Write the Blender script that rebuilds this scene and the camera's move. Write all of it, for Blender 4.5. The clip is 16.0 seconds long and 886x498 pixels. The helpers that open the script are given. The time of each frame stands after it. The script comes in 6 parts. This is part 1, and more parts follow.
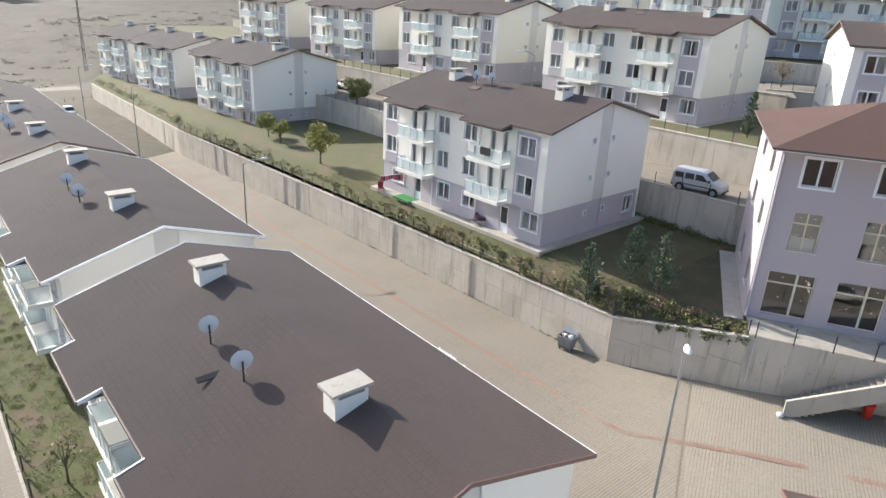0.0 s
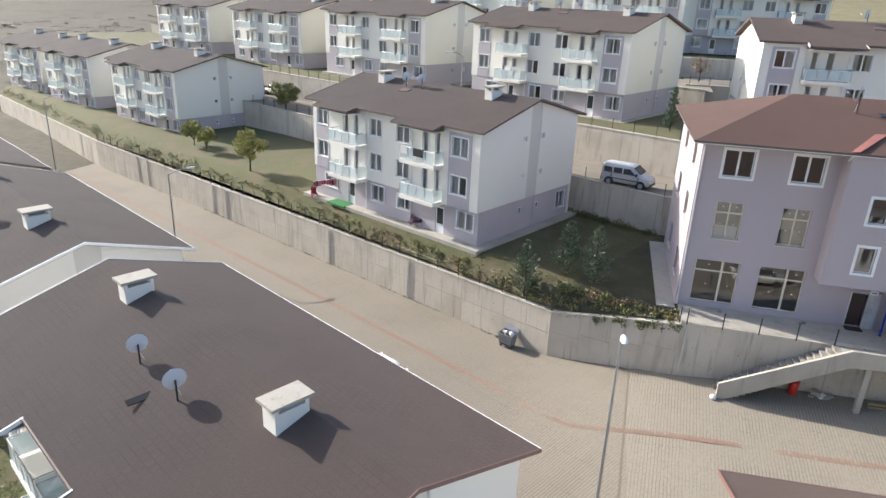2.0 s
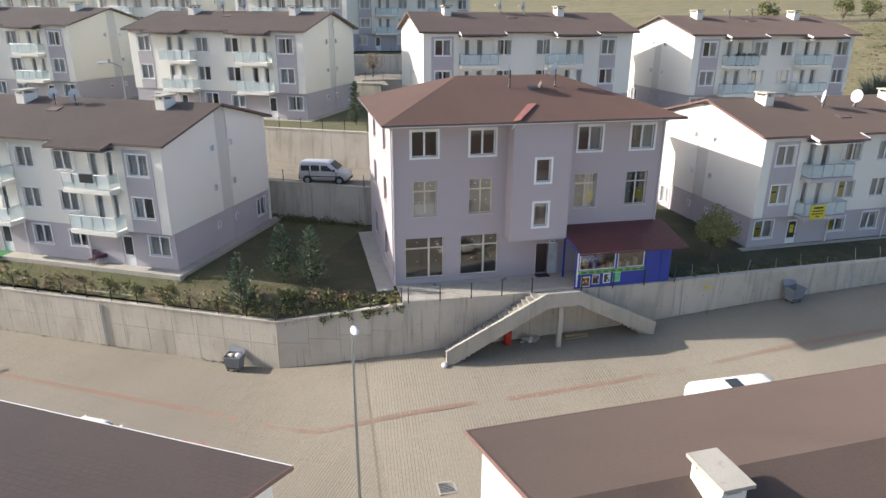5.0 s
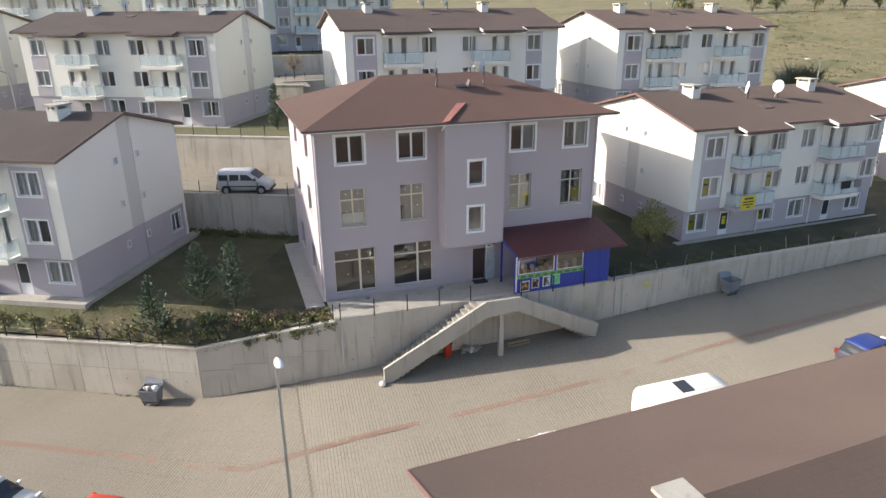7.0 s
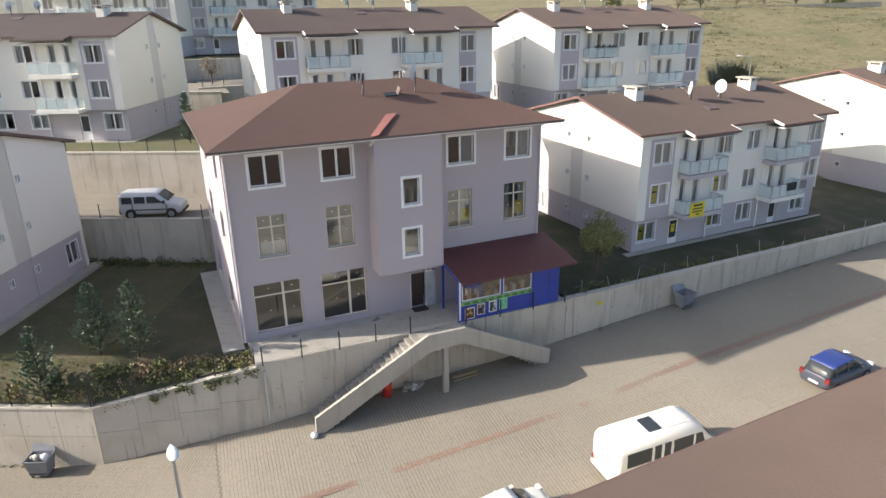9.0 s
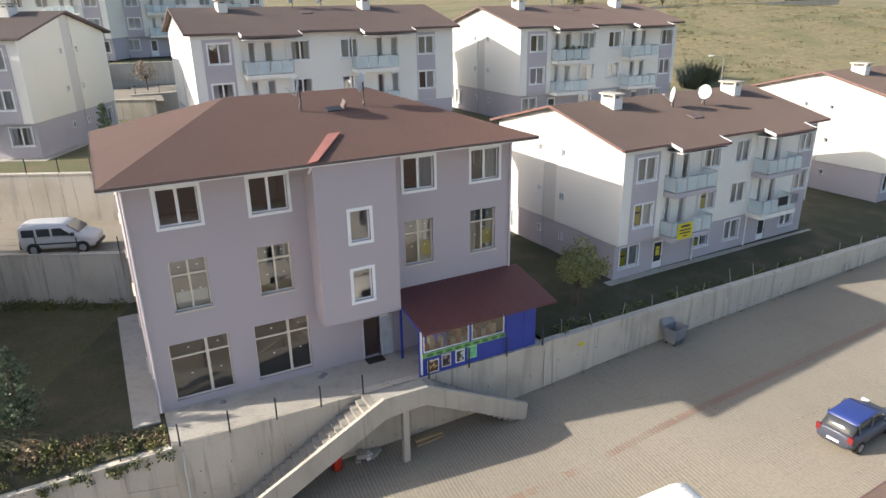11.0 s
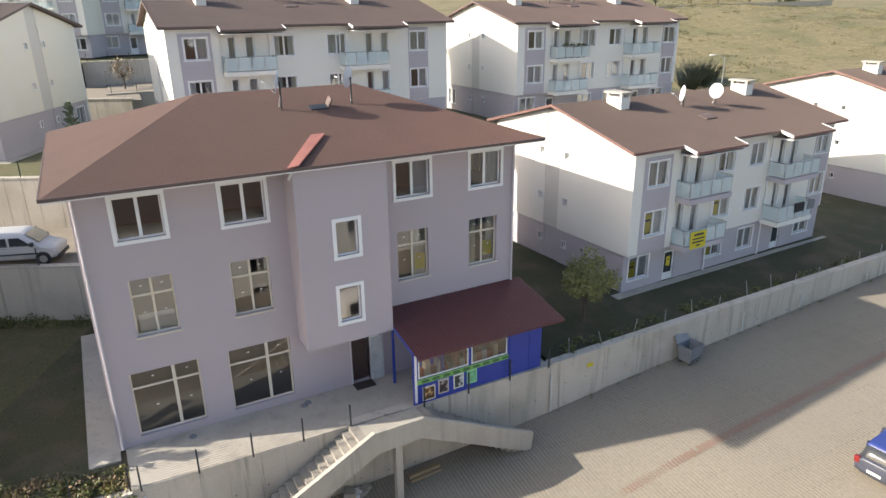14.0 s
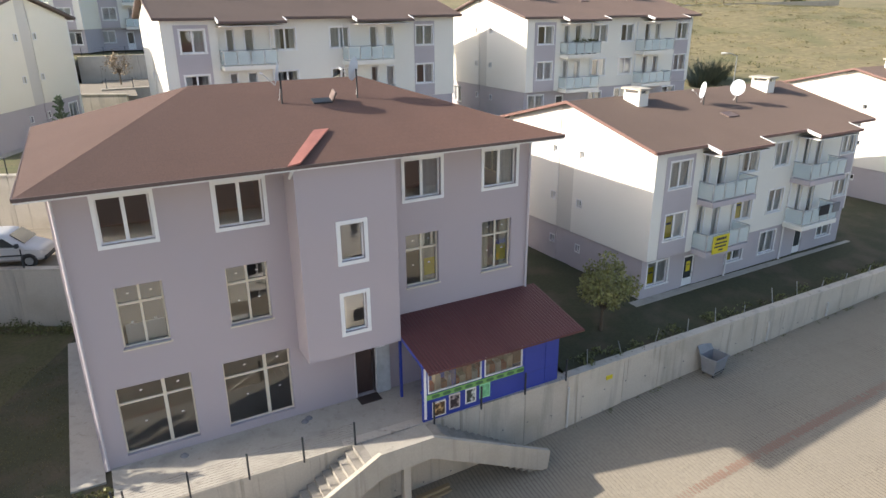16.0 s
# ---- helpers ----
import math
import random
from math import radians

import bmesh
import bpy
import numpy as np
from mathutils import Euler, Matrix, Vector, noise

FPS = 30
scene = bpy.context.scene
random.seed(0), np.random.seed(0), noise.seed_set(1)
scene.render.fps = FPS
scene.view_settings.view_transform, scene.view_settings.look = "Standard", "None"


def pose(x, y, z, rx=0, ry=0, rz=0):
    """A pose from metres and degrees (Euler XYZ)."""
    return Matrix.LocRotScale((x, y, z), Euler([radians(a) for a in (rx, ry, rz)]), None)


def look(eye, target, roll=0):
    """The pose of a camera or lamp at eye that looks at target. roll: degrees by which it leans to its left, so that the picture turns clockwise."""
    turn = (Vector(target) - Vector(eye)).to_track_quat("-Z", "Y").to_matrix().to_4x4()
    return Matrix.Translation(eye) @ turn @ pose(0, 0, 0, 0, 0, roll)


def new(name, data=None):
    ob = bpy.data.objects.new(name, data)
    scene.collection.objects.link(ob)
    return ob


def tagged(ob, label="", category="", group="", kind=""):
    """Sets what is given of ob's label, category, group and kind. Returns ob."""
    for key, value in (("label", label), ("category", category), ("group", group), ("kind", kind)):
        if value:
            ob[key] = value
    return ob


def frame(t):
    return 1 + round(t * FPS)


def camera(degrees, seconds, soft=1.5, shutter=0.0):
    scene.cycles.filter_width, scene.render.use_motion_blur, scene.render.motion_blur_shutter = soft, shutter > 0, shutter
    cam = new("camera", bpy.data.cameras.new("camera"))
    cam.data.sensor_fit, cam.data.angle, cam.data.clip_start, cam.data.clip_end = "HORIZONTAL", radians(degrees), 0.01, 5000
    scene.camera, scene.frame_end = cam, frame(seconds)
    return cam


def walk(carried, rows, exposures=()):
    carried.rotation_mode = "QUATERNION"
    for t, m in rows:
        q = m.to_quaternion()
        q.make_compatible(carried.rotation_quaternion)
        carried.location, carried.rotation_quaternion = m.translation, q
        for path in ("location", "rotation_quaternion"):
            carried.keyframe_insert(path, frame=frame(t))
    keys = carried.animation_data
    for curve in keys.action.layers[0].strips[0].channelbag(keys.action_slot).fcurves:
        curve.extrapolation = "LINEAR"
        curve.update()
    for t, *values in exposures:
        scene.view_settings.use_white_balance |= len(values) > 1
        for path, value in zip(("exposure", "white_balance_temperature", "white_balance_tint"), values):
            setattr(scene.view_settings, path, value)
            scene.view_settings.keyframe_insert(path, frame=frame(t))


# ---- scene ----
cam = camera(68.0, 16.0)
PATH = [
    (0, (-5.396, -39.816, 17.205), (-6.013, -38.059, 16.476), 2.99),
    (0.5, (-5.346, -39.739, 17.193), (-5.883, -37.954, 16.47), 2.66),
    (1, (-5.415, -39.708, 17.18), (-5.891, -37.904, 16.462), 2.49),
    (1.5, (-5.406, -39.651, 17.171), (-5.858, -37.839, 16.454), 2.44),
    (2, (-5.388, -39.64, 17.182), (-5.827, -37.825, 16.466), 2.37),
    (2.5, (-5.388, -39.598, 17.147), (-5.817, -37.78, 16.434), 2.35),
    (3, (-5.169, -39.384, 17.11), (-5.323, -37.518, 16.406), 1.43),
    (3.5, (-5.423, -38.889, 16.599), (-5.234, -37.019, 15.916), 0.85),
    (4, (-5.476, -38.784, 16.552), (-5.231, -36.919, 15.87), 0.80),
    (4.5, (-5.509, -38.766, 16.541), (-5.251, -36.903, 15.86), 0.74),
    (5, (-5.379, -38.573, 16.405), (-4.968, -36.736, 15.729), 0.32),
    (5.2, (-5.443, -38.394, 16.402), (-4.96, -36.575, 15.725), 0.12),
    (7.3, (-4.558, -35.878, 16.255), (-3.908, -34.114, 15.573), -0.61),
    (7.5, (-4.48, -35.492, 16.295), (-3.792, -33.743, 15.612), -0.63),
    (8, (-4.058, -34.577, 16.312), (-3.361, -32.831, 15.628), -0.66),
    (8.5, (-3.536, -33.577, 16.315), (-2.808, -31.845, 15.629), -0.78),
    (9, (-3.002, -32.507, 16.334), (-2.232, -30.794, 15.647), -0.90),
    (9.5, (-2.301, -31.383, 16.372), (-1.493, -29.689, 15.681), -1.01),
    (12, (0.857, -25.28, 16.259), (1.731, -23.619, 15.568), -0.92),
    (12.5, (1.11, -24.808, 16.201), (1.986, -23.149, 15.511), -0.92),
    (13, (1.104, -24.653, 16.081), (1.988, -22.998, 15.389), -0.80),
    (13.5, (1.003, -24.549, 15.92), (1.897, -22.898, 15.229), -0.77),
    (14, (0.971, -24.489, 15.764), (1.864, -22.838, 15.075), -0.75),
    (14.5, (0.991, -24.214, 15.625), (1.884, -22.562, 14.936), -0.66),
    (15, (1.106, -23.734, 15.534), (2.0, -22.083, 14.843), -0.53),
    (15.5, (1.304, -23.132, 15.416), (2.197, -21.48, 14.726), -0.50),
    (16, (1.456, -22.585, 15.273), (2.35, -20.934, 14.584), -0.46),
]
EXPOSURES = [(0.0, 0.94, 6100, 11), (2.4, 0.88, 6150, 11), (3.0, 0.78, 6200, 11), (3.6, 0.8, 6200, 11), (5.0, 0.78, 6250, 11), (9.0, 0.86, 6400, 11), (16.0, 1.02, 6600, 11)]
walk(cam, [(t, look(eye, target, roll)) for t, eye, target, roll in PATH], EXPOSURES)

# ---- world, sun ----
SUN_AZ, SUN_EL = 161.0, 26.4          # where the sun stands: degrees from +x, degrees up
world = bpy.data.worlds.new("sky")
scene.world = world
world.use_nodes = True
wn = world.node_tree.nodes
sky = wn.new("ShaderNodeTexSky")
sky.sky_type, sky.sun_disc = 'NISHITA', False
sky.sun_elevation, sky.sun_rotation = radians(SUN_EL), radians(90 - SUN_AZ)
sky.dust_density, sky.air_density = 2.5, 1.0
world.node_tree.links.new(sky.outputs[0], wn["Background"].inputs[0])
wn["Background"].inputs[1].default_value = 0.132
sun = new("sun", bpy.data.lights.new("sun", "SUN"))
sun.data.energy, sun.data.angle, sun.data.color = 4.25, radians(0.6), (1.0, 0.92, 0.8)
sun_from = Vector((math.cos(radians(SUN_AZ)) * math.cos(radians(SUN_EL)), math.sin(radians(SUN_AZ)) * math.cos(radians(SUN_EL)), math.sin(radians(SUN_EL))))
sun.matrix_world = look(sun_from * 100, (0, 0, 0))


# ---- materials ----
def material(name, colour, rough=0.8, metal=0.0, grain=0.0, size=40.0, stain=0.0, stain_size=0.6, bump=0.0, tint=None, spread=0.0, streak=0.0):
    """A surface with fine grain and broad stains, in metres of the object."""
    m = bpy.data.materials.new(name)
    m.use_nodes = True
    n, l = m.node_tree.nodes, m.node_tree.links
    b = n["Principled BSDF"]
    b.inputs["Roughness"].default_value, b.inputs["Metallic"].default_value = rough, metal
    b.inputs["Base Color"].default_value = (*colour, 1)
    if not (grain or stain or bump or spread):
        return m
    place = n.new("ShaderNodeNewGeometry").outputs["Position"]
    colour_out = None

    def noise_of(scale, detail):
        t = n.new("ShaderNodeTexNoise")
        t.inputs["Scale"].default_value, t.inputs["Detail"].default_value = scale, detail
        l.new(place, t.inputs["Vector"])
        return t.outputs["Fac"]

    def mixed(a, b_colour, fac):
        x = n.new("ShaderNodeMix")
        x.data_type = 'RGBA'
        if hasattr(a, "is_linked"):
            l.new(a, x.inputs[6])
        else:
            x.inputs[6].default_value = (*a, 1)
        x.inputs[7].default_value = (*b_colour, 1)
        l.new(fac, x.inputs[0])
        return x.outputs[2]

    def ramp(fac, lo, hi, top):
        r = n.new("ShaderNodeMapRange")
        r.inputs[1].default_value, r.inputs[2].default_value, r.inputs[4].default_value = lo, hi, top
        l.new(fac, r.inputs[0])
        return r.outputs[0]

    fine = noise_of(size, 4)
    colour_out = mixed(colour, tuple(c * 0.55 for c in colour), ramp(fine, 0.35, 0.75, grain))
    if stain:
        colour_out = mixed(colour_out, tint or tuple(c * 0.6 for c in colour), ramp(noise_of(stain_size, 6), 0.48, 0.68, stain))
    if streak:
        mp = n.new("ShaderNodeMapping")
        mp.inputs["Scale"].default_value = (1.0, 1.0, 0.12)
        l.new(place, mp.inputs[0])
        t = n.new("ShaderNodeTexNoise")
        t.inputs["Scale"].default_value, t.inputs["Detail"].default_value = 1.5, 7
        l.new(mp.outputs[0], t.inputs["Vector"])
        colour_out = mixed(colour_out, tuple(c * 0.45 for c in colour), ramp(t.outputs["Fac"], 0.55, 0.68, streak))
        thin, mt = n.new("ShaderNodeTexNoise"), n.new("ShaderNodeMapping")
        mt.inputs["Scale"].default_value, mt.inputs["Location"].default_value = (1.0, 1.0, 0.05), (7.3, 2.1, 0.4)
        l.new(place, mt.inputs[0])
        thin.inputs["Scale"].default_value, thin.inputs["Detail"].default_value = 4.2, 5
        l.new(mt.outputs[0], thin.inputs["Vector"])
        colour_out = mixed(colour_out, (colour[0] * 0.34, colour[1] * 0.31, colour[2] * 0.28), ramp(thin.outputs["Fac"], 0.6, 0.72, streak * 1.3))
    if spread:
        x = n.new("ShaderNodeHueSaturation")
        l.new(colour_out, x.inputs["Color"])
        r = n.new("ShaderNodeMapRange")
        r.inputs[3].default_value, r.inputs[4].default_value = 1 - spread, 1 + spread
        l.new(n.new("ShaderNodeObjectInfo").outputs["Random"], r.inputs[0])
        l.new(r.outputs[0], x.inputs["Value"])
        colour_out = x.outputs[0]
    l.new(colour_out, b.inputs["Base Color"])
    if bump:
        k = n.new("ShaderNodeBump")
        k.inputs["Strength"].default_value, k.inputs["Distance"].default_value = bump, 0.02
        l.new(fine, k.inputs["Height"])
        l.new(k.outputs[0], b.inputs["Normal"])
    return m


def glass_material(name, tint, gloss=0.35, clear=0.85):
    m = bpy.data.materials.new(name)
    m.use_nodes = True
    n, l = m.node_tree.nodes, m.node_tree.links
    out = n["Material Output"]
    n.remove(n["Principled BSDF"])
    t, g, x, f = n.new("ShaderNodeBsdfTransparent"), n.new("ShaderNodeBsdfGlossy"), n.new("ShaderNodeMixShader"), n.new("ShaderNodeFresnel")
    t.inputs[0].default_value = (*tint, 1)
    g.inputs["Roughness"].default_value = 0.02
    f.inputs[0].default_value = 1.0 + gloss * 2.2
    l.new(f.outputs[0], x.inputs[0])
    l.new(t.outputs[0], x.inputs[1])
    l.new(g.outputs[0], x.inputs[2])
    l.new(x.outputs[0], out.inputs[0])
    return m


def frosted_material(name, colour, alpha):
    m = material(name, colour, 0.25)
    m.node_tree.nodes["Principled BSDF"].inputs["Alpha"].default_value = alpha
    return m


def shingle_material(name, colour, spread=0.25):
    """Asphalt shingles laid in courses, with worn patches."""
    m = material(name, colour, 0.95, grain=0.5, size=22, stain=0.5, stain_size=0.3, bump=0.6, tint=tuple(c * 0.75 for c in colour))
    m.node_tree.nodes["Principled BSDF"].inputs["Diffuse Roughness"].default_value = 1.0
    n, l = m.node_tree.nodes, m.node_tree.links
    b = n["Principled BSDF"]
    co = n.new("ShaderNodeTexCoord")
    t = n.new("ShaderNodeTexBrick")
    t.inputs["Scale"].default_value = 1.0
    t.inputs["Mortar Size"].default_value = 0.018
    t.inputs["Brick Width"].default_value, t.inputs["Row Height"].default_value = 0.34, 0.28
    t.inputs["Color1"].default_value, t.inputs["Color2"].default_value, t.inputs["Mortar"].default_value = (1, 1, 1, 1), (0.9, 0.9, 0.9, 1), (0.72, 0.72, 0.72, 1)
    l.new(co.outputs["Object"], t.inputs["Vector"])
    x = n.new("ShaderNodeMix")
    x.data_type, x.blend_type = 'RGBA', 'MULTIPLY'
    # the courses show only where the grit has worn
    v, r = n.new("ShaderNodeTexNoise"), n.new("ShaderNodeMapRange")
    v.inputs["Scale"].default_value, v.inputs["Detail"].default_value = 0.35, 4
    l.new(co.outputs["Object"], v.inputs["Vector"])
    r.inputs[1].default_value, r.inputs[2].default_value = 0.42, 0.66
    r.inputs[3].default_value, r.inputs[4].default_value = spread * 0.5, min(1.0, spread * 3)
    l.new(v.outputs["Fac"], r.inputs[0])
    l.new(r.outputs[0], x.inputs[0])
    old = b.inputs["Base Color"].links[0].from_socket
    l.new(old, x.inputs[6])
    l.new(t.outputs["Color"], x.inputs[7])
    l.new(x.outputs[2], b.inputs["Base Color"])
    return m


def paving_material(name, colour, turn):
    """Interlocking concrete pavers in long rows, dusty and worn by wheels; turn: the rows' direction in degrees."""
    m = material(name, colour, 0.88, grain=0.4, size=7, stain=0.7, stain_size=0.16, tint=tuple(c * 0.84 for c in colour))
    n, l = m.node_tree.nodes, m.node_tree.links
    b = n["Principled BSDF"]
    co, mp, t = n.new("ShaderNodeTexCoord"), n.new("ShaderNodeMapping"), n.new("ShaderNodeTexBrick")
    mp.inputs["Rotation"].default_value = (0, 0, radians(-turn))
    t.inputs["Scale"].default_value, t.inputs["Mortar Size"].default_value = 1.0, 0.024
    t.inputs["Mortar Smooth"].default_value = 0.6
    t.inputs["Brick Width"].default_value, t.inputs["Row Height"].default_value = 2.4, 0.165
    t.inputs["Color1"].default_value, t.inputs["Color2"].default_value, t.inputs["Mortar"].default_value = (1.08, 1.08, 1.08, 1), (0.99, 0.99, 1.0, 1), (0.56, 0.53, 0.48, 1)
    l.new(co.outputs["Object"], mp.inputs[0])
    # rows wander a little
    w, ws, wa = n.new("ShaderNodeTexNoise"), n.new("ShaderNodeVectorMath"), n.new("ShaderNodeVectorMath")
    w.inputs["Scale"].default_value, w.inputs["Detail"].default_value = 1.6, 3
    l.new(co.outputs["Object"], w.inputs["Vector"])
    ws.operation, wa.operation = 'SCALE', 'ADD'
    ws.inputs["Scale"].default_value = 0.09
    l.new(w.outputs["Color"], ws.inputs[0])
    l.new(mp.outputs[0], wa.inputs[0])
    l.new(ws.outputs[0], wa.inputs[1])
    l.new(wa.outputs[0], t.inputs["Vector"])
    # dust fills the joints in places
    v, r = n.new("ShaderNodeTexNoise"), n.new("ShaderNodeMapRange")
    v.inputs["Scale"].default_value, v.inputs["Detail"].default_value = 0.3, 5
    l.new(co.outputs["Object"], v.inputs["Vector"])
    r.inputs[1].default_value, r.inputs[2].default_value, r.inputs[3].default_value, r.inputs[4].default_value = 0.36, 0.62, 0.15, 0.85
    l.new(v.outputs["Fac"], r.inputs[0])
    x = n.new("ShaderNodeMix")
    x.data_type, x.blend_type = 'RGBA', 'MULTIPLY'
    l.new(r.outputs[0], x.inputs[0])
    l.new(b.inputs["Base Color"].links[0].from_socket, x.inputs[6])
    l.new(t.outputs["Color"], x.inputs[7])
    l.new(x.outputs[2], b.inputs["Base Color"])
    k = n.new("ShaderNodeBump")
    k.inputs["Strength"].default_value, k.inputs["Distance"].default_value = 0.45, 0.01
    l.new(t.outputs["Fac"], k.inputs["Height"])
    k.invert = True
    l.new(k.outputs[0], b.inputs["Normal"])
    return m


ROOF_DARK = shingle_material("brown shingle", (0.138, 0.095, 0.078), 0.25)
ROOF_RED = shingle_material("red-brown shingle", (0.152, 0.084, 0.064), 0.12)
ROOF_MID = shingle_material("mid-brown shingle", (0.108, 0.076, 0.062), 0.12)
STUCCO = material("white stucco", (0.8, 0.78, 0.72), 0.9, grain=0.12, size=60, stain=0.12, stain_size=0.4, bump=0.1, tint=(0.7, 0.67, 0.6))
BAND = material("grey-beige painted band", (0.62, 0.6, 0.55), 0.9, grain=0.12, size=60, bump=0.1)
CREAM = material("cream stucco", (0.8, 0.77, 0.67), 0.9, grain=0.12, size=60, stain=0.15, stain_size=0.4, bump=0.1, tint=(0.7, 0.65, 0.5))
GREY = material("lilac grey stucco", (0.48, 0.445, 0.47), 0.9, grain=0.15, size=60, stain=0.15, stain_size=0.5, bump=0.1)
LILAC = material("lilac facade paint", (0.46, 0.405, 0.425), 0.88, grain=0.1, size=70, stain=0.16, stain_size=0.25, bump=0.08, tint=(0.44, 0.385, 0.41))
PVC = material("white plastic", (0.8, 0.8, 0.8), 0.4)
BEIGE_PVC = material("dusty window frame", (0.68, 0.62, 0.5), 0.6)
TRIM = material("white trim", (0.78, 0.78, 0.78), 0.6, grain=0.08, size=50)
EDGE = material("rusty red roof edge", (0.18, 0.1, 0.085), 0.6, grain=0.2, size=12)
EDGE_DARK = material("brown roof edge", (0.13, 0.09, 0.08), 0.6, grain=0.2, size=12)
METAL = material("galvanised metal", (0.42, 0.43, 0.44), 0.45, 0.8, grain=0.2, size=20)
DARK_METAL = material("dark painted metal", (0.03, 0.035, 0.04), 0.5, grain=0.2, size=30)
CONCRETE = material("cast concrete", (0.55, 0.505, 0.43), 0.9, grain=0.25, size=14, stain=0.55, stain_size=0.5, bump=0.3, tint=(0.39, 0.345, 0.27), spread=0.05, streak=0.42)
PALE_CONCRETE = material("pale concrete", (0.43, 0.4, 0.345), 0.9, grain=0.2, size=14, stain=0.45, stain_size=0.7, bump=0.25, tint=(0.31, 0.285, 0.24), streak=0.25)
PAVING = paving_material("beige pavers", (0.254, 0.224, 0.177), 58)
PAVING_EAST = paving_material("beige pavers of the eastern street", (0.288, 0.255, 0.201), 85)
RED_PAVER = material("faded red paver", (0.285, 0.19, 0.142), 0.9, grain=0.25, size=25, stain=0.5, stain_size=0.5, tint=(0.26, 0.212, 0.162), spread=0.06)
SUNNY_GRASS = material("rough sunny grass", (0.092, 0.105, 0.032), 0.95, grain=0.85, size=5, stain=1.0, stain_size=0.7, bump=0.9, tint=(0.125, 0.092, 0.06))
# brown-patched lawn, darker than GRASS: the buildings' shade is in its colour
DIM_GRASS = material("patchy shade-darkened lawn", (0.06, 0.062, 0.03), 0.95, grain=0.7, size=7, stain=0.85, stain_size=0.5, bump=0.6, tint=(0.1, 0.08, 0.052))
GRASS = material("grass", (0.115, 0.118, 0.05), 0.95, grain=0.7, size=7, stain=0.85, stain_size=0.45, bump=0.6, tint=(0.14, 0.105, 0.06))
CORNER_GRASS = material("worn olive lawn", (0.098, 0.096, 0.04), 0.95, grain=0.8, size=6, stain=0.9, stain_size=0.6, bump=0.8, tint=(0.125, 0.098, 0.06))
DRY = material("dry grass slope", (0.225, 0.19, 0.095), 0.95, grain=0.95, size=0.9, stain=0.9, stain_size=0.1, bump=1.0, tint=(0.115, 0.115, 0.046))
DRY_N, DRY_L = DRY.node_tree.nodes, DRY.node_tree.links
DRY_P = DRY_N["Principled BSDF"]
field_x, field_r, field_m = DRY_N.new("ShaderNodeSeparateXYZ"), DRY_N.new("ShaderNodeMapRange"), DRY_N.new("ShaderNodeMix")
field_r.inputs[1].default_value, field_r.inputs[2].default_value = -60.0, 20.0      # ploughed brown in the west, straw in the east
field_m.data_type, field_m.blend_type = 'RGBA', 'MULTIPLY'
DRY_L.new(DRY_N.new("ShaderNodeNewGeometry").outputs["Position"], field_x.inputs[0])
DRY_L.new(field_x.outputs[0], field_r.inputs[0])
tone = DRY_N.new("ShaderNodeMix")
tone.data_type = 'RGBA'
tone.inputs[6].default_value, tone.inputs[7].default_value = (0.42, 0.42, 0.56, 1), (1, 1, 1, 1)
DRY_L.new(field_r.outputs[0], tone.inputs[0])
field_m.inputs[0].default_value = 1.0
DRY_L.new(DRY_P.inputs["Base Color"].links[0].from_socket, field_m.inputs[6])
DRY_L.new(tone.outputs[2], field_m.inputs[7])
DRY_L.new(field_m.outputs[2], DRY_P.inputs["Base Color"])
PANE = glass_material("window glass", (0.82, 0.85, 0.87), 0.62)
RAIN_PIPE = material("lilac-grey pipe", (0.56, 0.53, 0.56), 0.6, grain=0.1, size=20)
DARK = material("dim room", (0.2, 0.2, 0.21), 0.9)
BEIGE_CLOTH = material("beige curtain", (0.5, 0.48, 0.39), 0.9, grain=0.35, size=7, stain=0.4, stain_size=0.9)
BIN = material("weathered zinc", (0.24, 0.255, 0.28), 0.6, 0.15, grain=0.3, size=14, stain=0.4, stain_size=2)
NEAR_BLACK = material("near-black matte", (0.035, 0.034, 0.036), 0.95, grain=0.3, size=6)
ROOM = material("bare grey room", (0.22, 0.235, 0.26), 0.9, grain=0.1, size=8)
CURTAIN = material("pale curtain", (0.72, 0.72, 0.72), 0.9, grain=0.35, size=6, spread=0.25)
FROST = frosted_material("frosted balcony glass", (0.66, 0.76, 0.77), 0.52)


